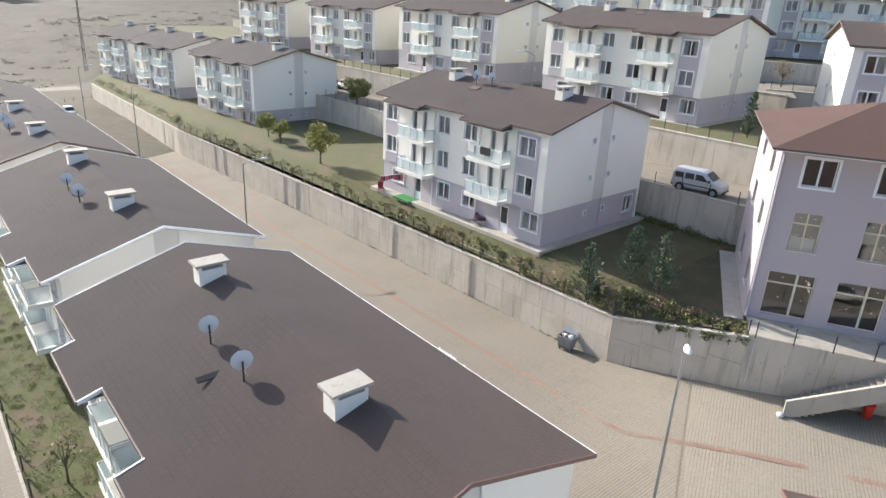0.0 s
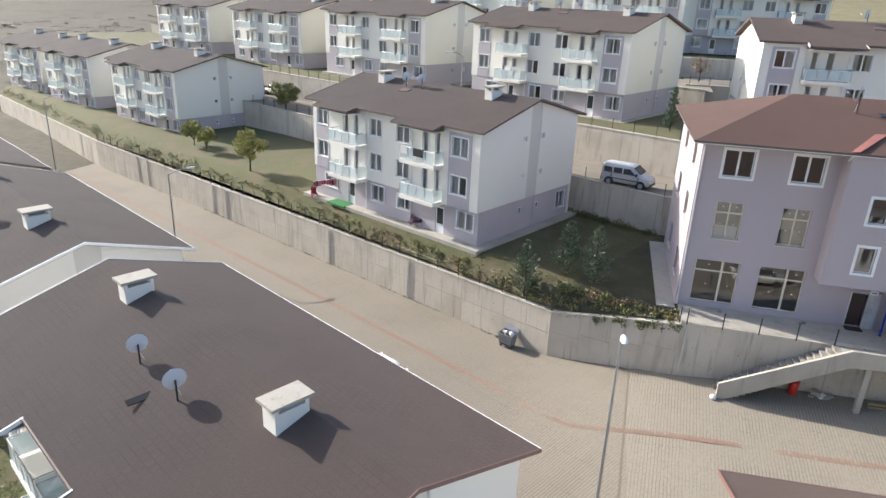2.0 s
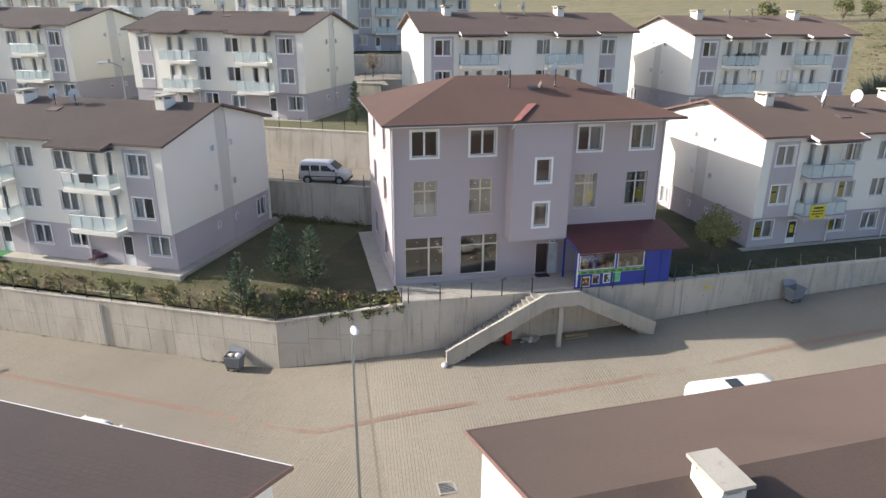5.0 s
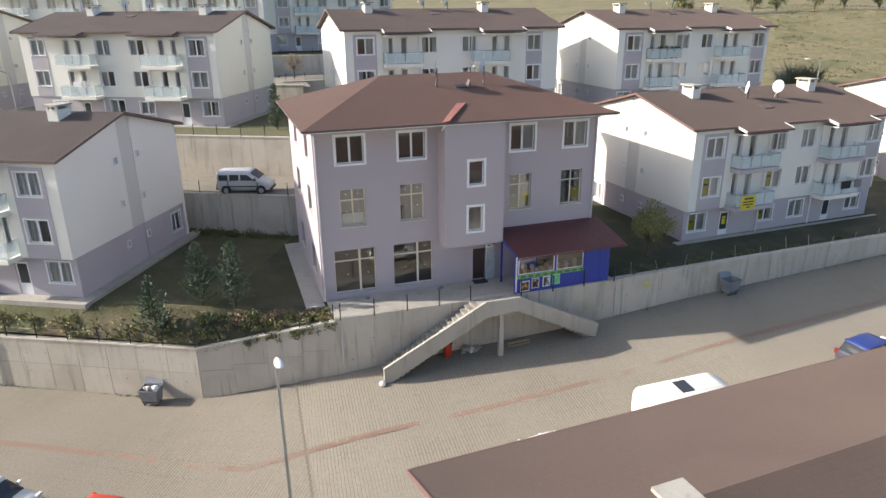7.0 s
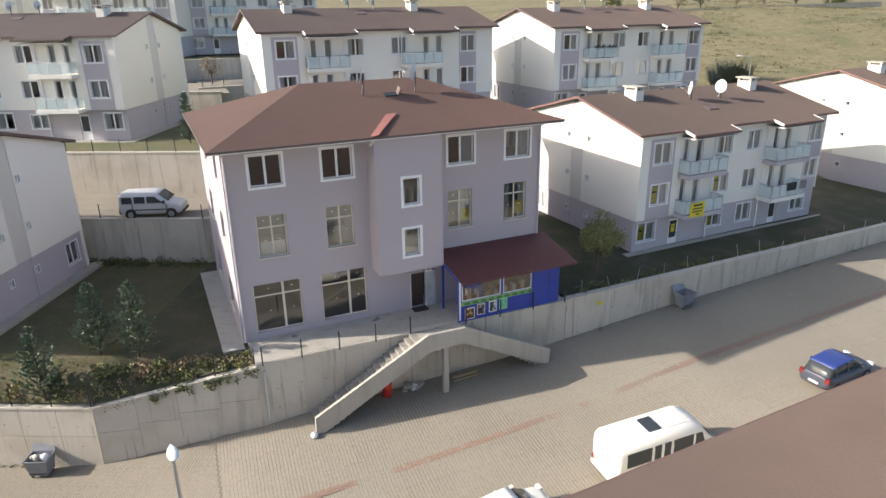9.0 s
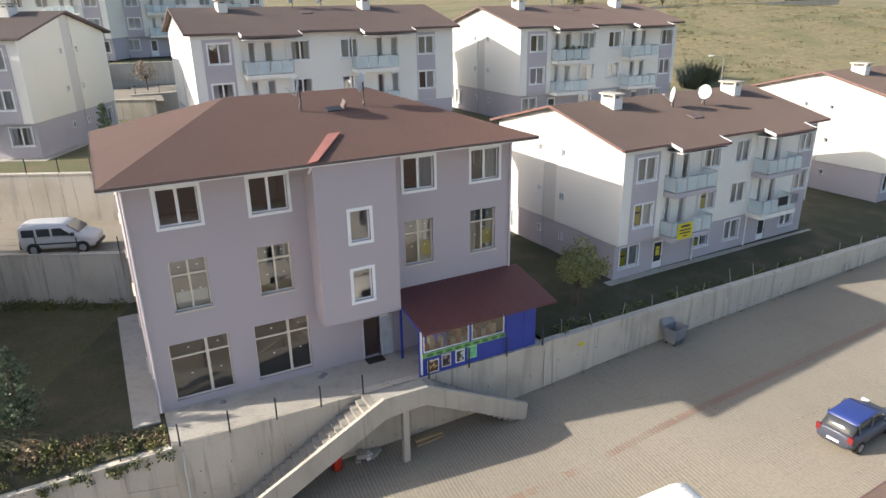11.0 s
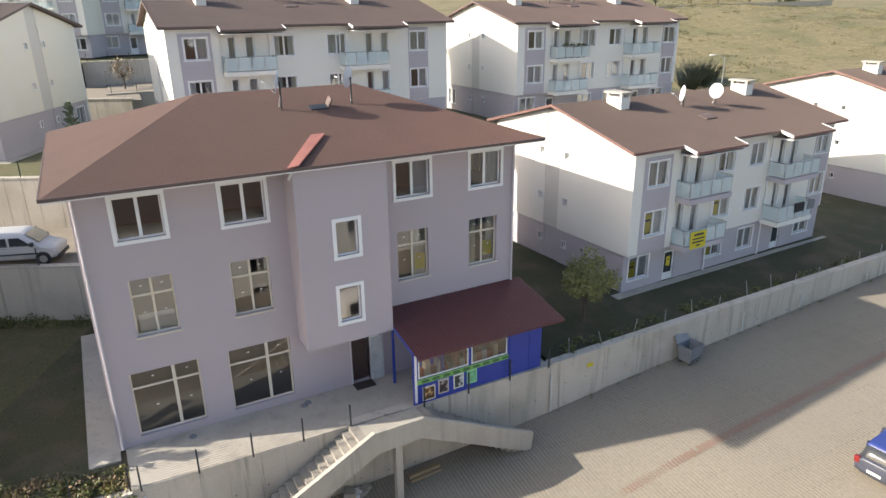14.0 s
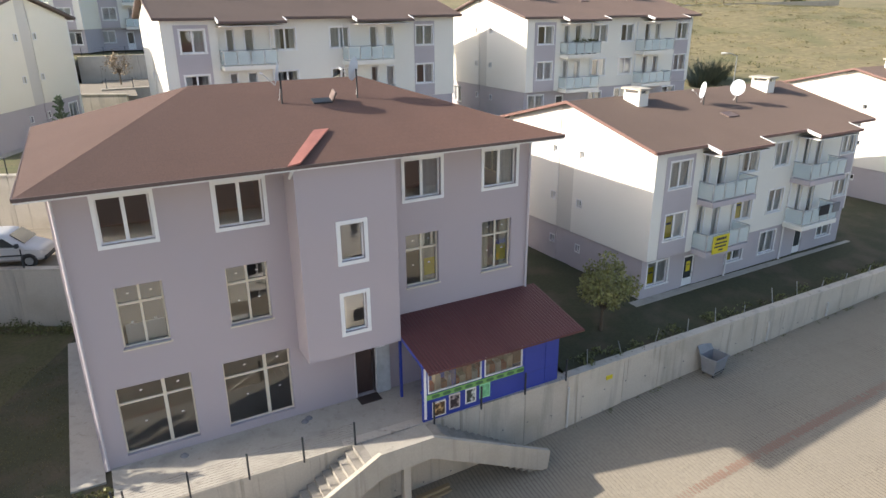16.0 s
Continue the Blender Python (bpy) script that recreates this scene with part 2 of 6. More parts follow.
# ---- mesh tools ----
class Mesh:
    """Faces gathered for one part; flip mirrors x."""

    def __init__(self, flip=False):
        self.v, self.f, self.flip = [], [], flip

    def face(self, *points):
        k = len(self.v)
        pts = [(-p[0], p[1], p[2]) if self.flip else tuple(p) for p in points]
        self.v += pts
        idx = list(range(k, k + len(pts)))
        self.f.append(idx[::-1] if self.flip else idx)
        return self

    def box(self, x0, x1, y0, y1, z0, z1):
        a, b, c, d = (x0, y0), (x1, y0), (x1, y1), (x0, y1)
        for p, q in ((a, b), (b, c), (c, d), (d, a)):
            self.face((*p, z0), (*q, z0), (*q, z1), (*p, z1))
        self.face((*a, z1), (*b, z1), (*c, z1), (*d, z1))
        self.face((*d, z0), (*c, z0), (*b, z0), (*a, z0))
        return self

    def slab(self, poly, z0, z1):
        """An upright prism over a polygon given anticlockwise; z0 and z1 are numbers or functions of x, y."""
        lo = [(x, y, z0(x, y) if callable(z0) else z0) for x, y in poly]
        hi = [(x, y, z1(x, y) if callable(z1) else z1) for x, y in poly]
        n = len(poly)
        for i in range(n):
            j = (i + 1) % n
            self.face(lo[i], lo[j], hi[j], hi[i])
        self.face(*hi)
        self.face(*lo[::-1])
        return self

    def prism(self, poly, way):
        """A polygon pushed along a vector."""
        far = [tuple(Vector(p) + Vector(way)) for p in poly]
        n = len(poly)
        for i in range(n):
            j = (i + 1) % n
            self.face(poly[i], far[i], far[j], poly[j])
        self.face(*poly)
        self.face(*far[::-1])
        return self

    def tube(self, a, b, r0, r1=None, n=8, cap=True):
        a, b = Vector(a), Vector(b)
        r1 = r0 if r1 is None else r1
        q = (b - a).to_track_quat('Z', 'Y')
        ring = [[tuple(c + q @ Vector((r * math.cos(6.28318 * i / n), r * math.sin(6.28318 * i / n), 0))) for i in range(n)] for c, r in ((a, r0), (b, r1))]
        for i in range(n):
            j = (i + 1) % n
            self.face(ring[0][i], ring[0][j], ring[1][j], ring[1][i])
        if cap:
            self.face(*ring[1])
            self.face(*ring[0][::-1])
        return self

    def lathe(self, profile, centre=(0, 0, 0), n=16):
        """Rings of (radius, height) round a vertical axis."""
        cx, cy, cz = centre
        rings = [[(cx + r * math.cos(6.28318 * i / n), cy + r * math.sin(6.28318 * i / n), cz + z) for i in range(n)] for r, z in profile]
        for p, q in zip(rings, rings[1:]):
            for i in range(n):
                j = (i + 1) % n
                self.face(p[i], p[j], q[j], q[i])
        return self

    def wall(self, p, along, out, length, z0, z1, holes=(), thick=0.25):
        """An upright wall with openings (x0, x1, z0, z1) through it. p: its start on the outer face; along, out: unit (x, y)."""
        xs = sorted({0, length, *[h[0] for h in holes], *[h[1] for h in holes]})
        zs = sorted({z0, z1, *[h[2] for h in holes], *[h[3] for h in holes]})
        xs, zs = [x for x in xs if 0 <= x <= length], [z for z in zs if z0 <= z <= z1]

        def at(x, z, d=0.0):
            return (p[0] + along[0] * x - out[0] * d, p[1] + along[1] * x - out[1] * d, z)

        turn = along[0] * out[1] - along[1] * out[0] > 0
        def put(*q):
            self.face(*(q[::-1] if turn else q))
        for a, b in zip(xs, xs[1:]):
            for c, d in zip(zs, zs[1:]):
                mx, mz = (a + b) / 2, (c + d) / 2
                if any(h[0] < mx < h[1] and h[2] < mz < h[3] for h in holes):
                    continue
                put(at(a, c), at(b, c), at(b, d), at(a, d))
                put(at(a, d, thick), at(b, d, thick), at(b, c, thick), at(a, c, thick))
        for a, b, c, d in [*holes]:
            put(at(a, c), at(a, c, thick), at(b, c, thick), at(b, c))
            put(at(a, d), at(b, d), at(b, d, thick), at(a, d, thick))
            put(at(a, c), at(a, d), at(a, d, thick), at(a, c, thick))
            put(at(b, c), at(b, c, thick), at(b, d, thick), at(b, d))
        a, b, c, d = 0, length, z0, z1
        put(at(a, d), at(b, d), at(b, d, thick), at(a, d, thick))
        put(at(a, c, thick), at(b, c, thick), at(b, c), at(a, c))
        put(at(a, c), at(a, d), at(a, d, thick), at(a, c, thick))
        put(at(b, d), at(b, c), at(b, c, thick), at(b, d, thick))
        return self

    def data(self, name, mat, smooth=False):
        me = bpy.data.meshes.new(name)
        me.from_pydata(self.v, [], self.f)
        me.materials.append(mat)
        if smooth:
            bm = bmesh.new()
            bm.from_mesh(me)
            bmesh.ops.remove_doubles(bm, verts=bm.verts, dist=1e-4)
            for f in bm.faces:
                f.smooth = True
            bm.to_mesh(me)
            bm.free()
        me.update()
        return me


def part(name, m, mat, parent, label="", smooth=False):
    ob = new(name, m.data(name, mat, smooth))
    ob.parent = parent
    return tagged(ob, label)


def thing(name, m, mat, label, category, group="", kind="", smooth=False):
    return tagged(new(name, m.data(name, mat, smooth)), label, category, group, kind)


def empty(name, label, category, group="", at=None):
    ob = new(name)
    ob.empty_display_size = 0.3
    if at is not None:
        ob.matrix_world = at
    return tagged(ob, label, category, group)


def window(parent, p, along, out, x0, x1, z0, z1, flip=False, style="pair", frame=PVC, trim=0.0, inset=0.08, curtain="", sill=True, label="white-framed window", pane=PANE, cloth=CURTAIN, stickers=False):
    """A window set into an opening: frame with mullions, panes, and where seen a curtain behind."""
    m = Mesh(flip)

    def at(x, z, d):
        return (p[0] + along[0] * x - out[0] * d, p[1] + along[1] * x - out[1] * d, z)

    def bar(mm, a, b, c, d, near, far):
        q = [at(a, c, near), at(b, c, near), at(b, d, near), at(a, d, near)]
        mm.prism(q if along[0] * out[1] - along[1] * out[0] < 0 else q[::-1], tuple(Vector(at(0, 0, far)) - Vector(at(0, 0, near))))

    f = 0.06
    bar(m, x0, x0 + f, z0, z1, inset, inset + 0.07)
    bar(m, x1 - f, x1, z0, z1, inset, inset + 0.07)
    bar(m, x0 + f, x1 - f, z0, z0 + f, inset, inset + 0.07)
    bar(m, x0 + f, x1 - f, z1 - f, z1, inset, inset + 0.07)
    w, h = x1 - x0, z1 - z0
    cells = []
    if style == "pair":
        c = x0 + w / 2
        bar(m, c - 0.06, c + 0.06, z0 + f, z1 - f, inset - 0.01, inset + 0.06)
        cells = [(x0 + f, c - 0.06, z0 + f, z1 - f), (c + 0.06, x1 - f, z0 + f, z1 - f)]
    elif style == "cross":
        c, t = x0 + w / 2, z1 - h * 0.3
        bar(m, c - 0.04, c + 0.04, z0 + f, z1 - f, inset - 0.01, inset + 0.06)
        bar(m, x0 + f, c - 0.04, t - 0.04, t + 0.04, inset - 0.008, inset + 0.06)
        bar(m, c + 0.04, x1 - f, t - 0.04, t + 0.04, inset - 0.008, inset + 0.06)
        cells = [(x0 + f, c - 0.04, z0 + f, t - 0.04), (c + 0.04, x1 - f, z0 + f, t - 0.04), (x0 + f, c - 0.04, t + 0.04, z1 - f), (c + 0.04, x1 - f, t + 0.04, z1 - f)]
    elif style == "shop":
        c, t = x0 + w * 0.62, z1 - h * 0.26
        bar(m, c - 0.06, c + 0.06, z0 + f, z1 - f, inset - 0.01, inset + 0.06)
        bar(m, x0 + f, c - 0.06, t - 0.04, t + 0.04, inset - 0.008, inset + 0.06)
        bar(m, c + 0.06, x1 - f, t - 0.04, t + 0.04, inset - 0.008, inset + 0.06)
        cells = [(x0 + f, c - 0.06, z0 + f, t - 0.04), (c + 0.06, x1 - f, z0 + f, t - 0.04), (x0 + f, c - 0.06, t + 0.04, z1 - f), (c + 0.06, x1 - f, t + 0.04, z1 - f)]
    else:
        cells = [(x0 + f, x1 - f, z0 + f, z1 - f)]
    if trim:
        for a, b, c, d in ((x0 - trim, x0, z0 - trim, z1 + trim), (x1, x1 + trim, z0 - trim, z1 + trim), (x0, x1, z1, z1 + trim), (x0, x1, z0 - trim, z0)):
            bar(m, a, b, c, d, -0.035, 0.004)
    if sill:
        bar(m, x0 - 0.05 - trim, x1 + 0.05 + trim, z0 - 0.05, z0 - 0.005, -0.08, inset)
    win = part("window", m, frame, parent, label)
    for a, b, c, d in cells:
        g = Mesh(flip)
        q = [at(a, c, inset + 0.03), at(b, c, inset + 0.03), at(b, d, inset + 0.03), at(a, d, inset + 0.03)]
        g.face(*(q if along[0] * out[1] - along[1] * out[0] < 0 else q[::-1]))
        o = part("pane", g, pane, win)
        o.visible_shadow = False
        if stickers:
            g, cx, cz = Mesh(flip), a + (b - a) * 0.52, c + (d - c) * 0.55
            bar(g, cx - 0.045, cx + 0.045, cz - 0.025, cz + 0.025, inset + 0.022, inset + 0.027)
            part("sticker", g, TRIM, win, "small white sticker on the glass")
    if curtain:
        parts = {"full": ((x0, x1),), "sides": ((x0, x0 + w * 0.3), (x1 - w * 0.3, x1)), "half": ((x0 + w * 0.5, x1),)}[curtain]
        for a, b in parts:
            g = Mesh(flip)
            n = max(4, int((b - a) / 0.12))
            for i in range(n):
                xa, xb = a + (b - a) * i / n, a + (b - a) * (i + 1) / n
                da, db = inset + 0.08 + 0.03 * (i % 2), inset + 0.08 + 0.03 * ((i + 1) % 2)
                q = [at(xa, z0, da), at(xb, z0, db), at(xb, z1, db), at(xa, z1, da)]
                g.face(*(q if along[0] * out[1] - along[1] * out[0] < 0 else q[::-1]))
            part("curtain", g, cloth, win, "pale hanging curtain")
    return win


# ---- ground and streets ----
WALL0 = Vector((-7.4, -0.64, 0))                 # the corner of the retaining wall
U, V = Vector((-0.888, 0.460, 0)), Vector((0.460, 0.888, 0))
TURN_W = math.degrees(math.atan2(-U.y, -U.x))    # the way the western row looks along


def west(s, t):
    q = WALL0 + U * s + V * t
    return (q.x, q.y)


def smooth_step(x, a, b):
    k = min(1.0, max(0.0, (x - a) / (b - a)))
    return k * k * (3 - 2 * k)


def west_drop(x):
    """How far the western street has sunk below its level at the corner."""
    return 0.022 * max(0.0, -45 - x)


def street_z(x, y=-4.0):
    return -5.0 - west_drop(x) + 1.55 * smooth_step(x, -10.5, 3.5) + 0.05 * max(0.0, x - 4) + 0.04 * max(0.0, x - 15) - 0.034 * max(0.0, x - 24) + 0.035 * smooth_step(x, -6, 4) * (1 - smooth_step(x, 16, 22)) * (y + 4.0)


def sheet(name, outline, height, mat, label, category, step=2.0, low=None):
    """A surface over the bounds of a quadrilateral (four corners), cut into strips, with its height from a function."""
    m = Mesh()
    a, b, c, d = [Vector((*p, 0)) for p in outline]
    nu = max(1, int(max((b - a).length, (c - d).length) / step))
    nv = max(1, int(max((d - a).length, (c - b).length) / step))
    grid = [[None] * (nv + 1) for _ in range(nu + 1)]
    for i in range(nu + 1):
        for j in range(nv + 1):
            p = a.lerp(b, i / nu).lerp(d.lerp(c, i / nu), j / nv)
            grid[i][j] = (p.x, p.y, height(p.x, p.y))
    for i in range(nu):
        for j in range(nv):
            m.face(grid[i][j], grid[i + 1][j], grid[i + 1][j + 1], grid[i][j + 1])
    return thing(name, m, mat, label, category, kind="structure", smooth=True)


def far_z(x, y):
    """The land: a valley floor that climbs into hills to the north and west."""
    r = math.hypot(x, y)
    s = -(x + 7.4) * 0.888 + (y + 0.64) * 0.46
    t = (x + 7.4) * 0.46 + (y + 0.64) * 0.888
    z = -5.6
    for t0, t1, rise in ((18, 42, 8.6), (42, 75, 2.4), (75, 150, 6.2), (150, 300, 4.5), (500, 1500, 60)):
        z += rise * min(1.0, max(0.0, (t - t0) / (t1 - t0)))
    z += 3.2 * smooth_step(x, 60, 150) * smooth_step(y, 20, 110)
    z -= 9 * smooth_step(s, 110, 200) * smooth_step(t, -50, 40) * (1 - smooth_step(t, 100, 300))
    z += 16 * smooth_step(s, 180, 700)
    z += 1.2 * noise.noise(Vector((x, y, 0)) * 0.03) * smooth_step(r, 75, 130) + 4.0 * noise.noise(Vector((x, y, 0)) * 0.006) * smooth_step(r, 300, 600)
    return z


land = Mesh()
ticks = [-4000, -2600, -1800, -1200, -900, -700, -550, -430, -340] + [-280 + 20 * i for i in range(29)] + [340, 430, 550, 700, 900, 1200, 1800, 2600, 4000]
for x0, x1 in zip(ticks, ticks[1:]):
    for y0, y1 in zip(ticks, ticks[1:]):
        land.face(*[(x, y, far_z(x, y)) for x, y in ((x0, y0), (x1, y0), (x1, y1), (x0, y1))])
thing("ground", land, DRY, "dry grassy land reaching to the horizon", "ground", kind="structure", smooth=True)

road = sheet("road", (west(150, 8), west(150, -60), (-2.4, -70), (-2.4, -2.1)), street_z, PAVING, "sunlit beige paver street between the rows of houses", "road", 2.5)
road_east = sheet("road_east", ((-2.4, -2.1), (-2.4, -70), (120, -70), (120, -3.4)), street_z, PAVING_EAST, "sunlit beige paver street under the terrace", "road", 2.5)

# ---- terraces ----
def garden_z(x, y):
    q = Vector((x, y, 0)) - WALL0
    along = Vector((7.6, -1.96, 0)).normalized()
    d = q.dot(V) if q.dot(U) > 0 else min(abs(q.dot(V)), q.dot(Vector((-along.y, along.x, 0)))) if x < -5 else q.dot(Vector((-along.y, along.x, 0)))
    k = smooth_step(x, -7.4, 0.2)
    return -1.5 - west_drop(x) + 1.25 * k + (1.4 - 1.3 * k) * smooth_step(d, 0.0, 1.45)


sheet("garden_far", (west(70, 0.2), west(70, 16), west(126, 16), west(126, 4.8)), lambda x, y: -1.5 - west_drop(x) + 1.4 * smooth_step((Vector((x, y, 0)) - WALL0).dot(V) - 4.5 * ((Vector((x, y, 0)) - WALL0).dot(U) - 70) / 55, 0.15, 1.3), GRASS, "grass terrace above the far retaining wall", "lawn", 2.0)
sheet("garden_corner", (west(0, 0.2), west(0, 16), west(7.6, 16), west(7.6, 0.2)), garden_z, CORNER_GRASS, "lawn beside the gable", "lawn", 0.8)
sheet("garden_west", (west(7.6, 0.2), west(7.6, 16), west(70, 16), west(70, 0.2)), garden_z, GRASS, "patchy grass terrace above the retaining wall", "lawn", 1.0)
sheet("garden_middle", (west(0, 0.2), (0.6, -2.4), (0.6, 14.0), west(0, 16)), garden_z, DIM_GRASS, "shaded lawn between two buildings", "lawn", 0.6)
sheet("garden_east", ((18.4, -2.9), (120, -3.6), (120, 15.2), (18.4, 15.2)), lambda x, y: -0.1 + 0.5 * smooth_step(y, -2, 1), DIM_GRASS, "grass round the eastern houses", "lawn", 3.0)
sheet("upper_street", (west(150, 15.9), west(-1, 15.9), west(-1, 23), west(150, 23)), lambda x, y: 2.95, material("dusty asphalt", (0.25, 0.22, 0.175), 0.9, grain=0.3, size=12, stain=0.5, stain_size=0.3), "dusty upper street", "road", 4.0)
sheet("upper_street_east", ((0.4, 13.4), (120, 18.8), (120, 24), (0.4, 21)), lambda x, y: 2.9, bpy.data.materials["dusty asphalt"], "dusty upper street", "road", 4.0)
sheet("upper_lawn", (west(150, 22.9), west(-2.5, 22.9), west(-2.5, 46), west(150, 46)), lambda x, y: 6.2, GRASS, "grass terrace of the upper houses", "lawn", 4.0)
sheet("upper_lawn_east", ((2.9, 19.6), (66, 19.6), (66, 44), (2.9, 44)), lambda x, y: 6.15, GRASS, "grass terrace of the upper houses", "lawn", 4.0)


def retaining_wall(name, a, b, top, bottom, label, thick=0.35, panel=2.0, rows=2, cap=0.06, seen=True):
    """A cast wall from a to b in shuttered panels, with open joints and a coping."""
    a, b = Vector((*a, 0)), Vector((*b, 0))
    way = (b - a).normalized()
    out = Vector((way.y, -way.x, 0))
    length = (b - a).length
    m = Mesh()
    n = max(1, round(length / panel))
    up = lambda k: top[0] + (top[1] - top[0]) * k
    down = lambda k: bottom(*(a + (b - a) * k).xy) if callable(bottom) else bottom
    for i in range(n):
        p, q = a + way * (length * i / n), a + way * (length * (i + 1) / n)
        c, d = p - out * thick, q - out * thick
        m.slab([(p.x, p.y), (q.x, q.y), (d.x, d.y), (c.x, c.y)][::1], min(down(i / n), down((i + 1) / n)) - 0.4, lambda x, y, i=i: up(((Vector((x, y, 0)) - a).dot(way)) / length) - 0.02)
    wall = thing(name, m, CONCRETE, label, "retaining wall", kind="structure")
    cope = Mesh()
    p, q = a + out * 0.06, b + out * 0.06
    c, d = a - out * (thick + 0.03), b - out * (thick + 0.03)
    cope.slab([(p.x, p.y), (q.x, q.y), (d.x, d.y), (c.x, c.y)], lambda x, y: up((Vector((x, y, 0)) - a).dot(way) / length) - 0.05, lambda x, y: up((Vector((x, y, 0)) - a).dot(way) / length) + cap)
    part("coping", cope, CONCRETE, wall)
    if seen:
        for i in range(n):
            for r in range(rows):
                g = 0.012
                lo, hi = down((i + 0.5) / n) - 0.1, up((i + 0.5) / n) - 0.06
                z0 = lo + (hi - lo) * r * 0.55 + g
                z1 = (lo + (hi - lo) * 0.55 - g) if r == 0 and rows > 1 else hi
                p, q = a + way * (length * i / n + g) + out * 0.028, a + way * (length * (i + 1) / n - g) + out * 0.028
                c, d = p - out * 0.03, q - out * 0.03
                s = Mesh().slab([(p.x, p.y), (q.x, q.y), (d.x, d.y), (c.x, c.y)], z0, lambda x, y, z1=z1, r=r: z1 if r < rows - 1 else up((Vector((x, y, 0)) - a).dot(way) / length) - 0.06)
                part("panel", s, CONCRETE, wall)
    return wall


retaining_wall("wall_far", west(125, 4.5), west(70, 0), (-1.6 - west_drop(-116), -1.6 - west_drop(-70)), lambda x, y: street_z(x), "far end of the long concrete retaining wall", panel=2.6, rows=1)
retaining_wall("wall_west", west(70, 0), west(0, 0), (-1.6 - west_drop(-70), -1.6), lambda x, y: street_z(x), "long grey concrete retaining wall with panel joints", panel=1.9)
retaining_wall("wall_corner", west(0, 0), (0.2, -2.6), (-1.6, -0.25), lambda x, y: street_z(x), "stained concrete retaining wall under the lawn", panel=2.0)
retaining_wall("wall_terrace", (0.2, -2.6), (18.2, -3.1), (-0.12, -0.05), lambda x, y: street_z(x), "stained concrete retaining wall under the terrace", panel=2.4, rows=1)
retaining_wall("wall_east", (18.2, -3.1), (90, -3.7), (0.0, 1.2), lambda x, y: street_z(x), "pale concrete retaining wall with open joints", panel=3.2, rows=1)
retaining_wall("wall_low", west(150, 15.8), west(0.2, 15.8), (3.0, 3.0), -0.4, "dark weathered concrete wall below the upper street", panel=3.0, rows=1)
retaining_wall("wall_low_east", (-0.3, 13.5), (60, 16.2), (3.0, 3.0), -0.4, "dark weathered concrete wall below the upper street", panel=3.0, rows=1)
retaining_wall("wall_upper", west(150, 22.8), west(0.3, 22.8), (6.2, 6.2), 2.9, "grey concrete retaining wall of the upper terrace", panel=2.2, rows=1)
retaining_wall("wall_upper_east", (2.8, 19.6), (66, 19.6), (6.2, 6.2), 2.9, "grey concrete retaining wall of the upper terrace", panel=2.2, rows=1)


# ---- the apartment house of the estate ----
WALL_H, EAVE, RIDGE, OVER = 8.5, 8.55, 10.3, 0.6


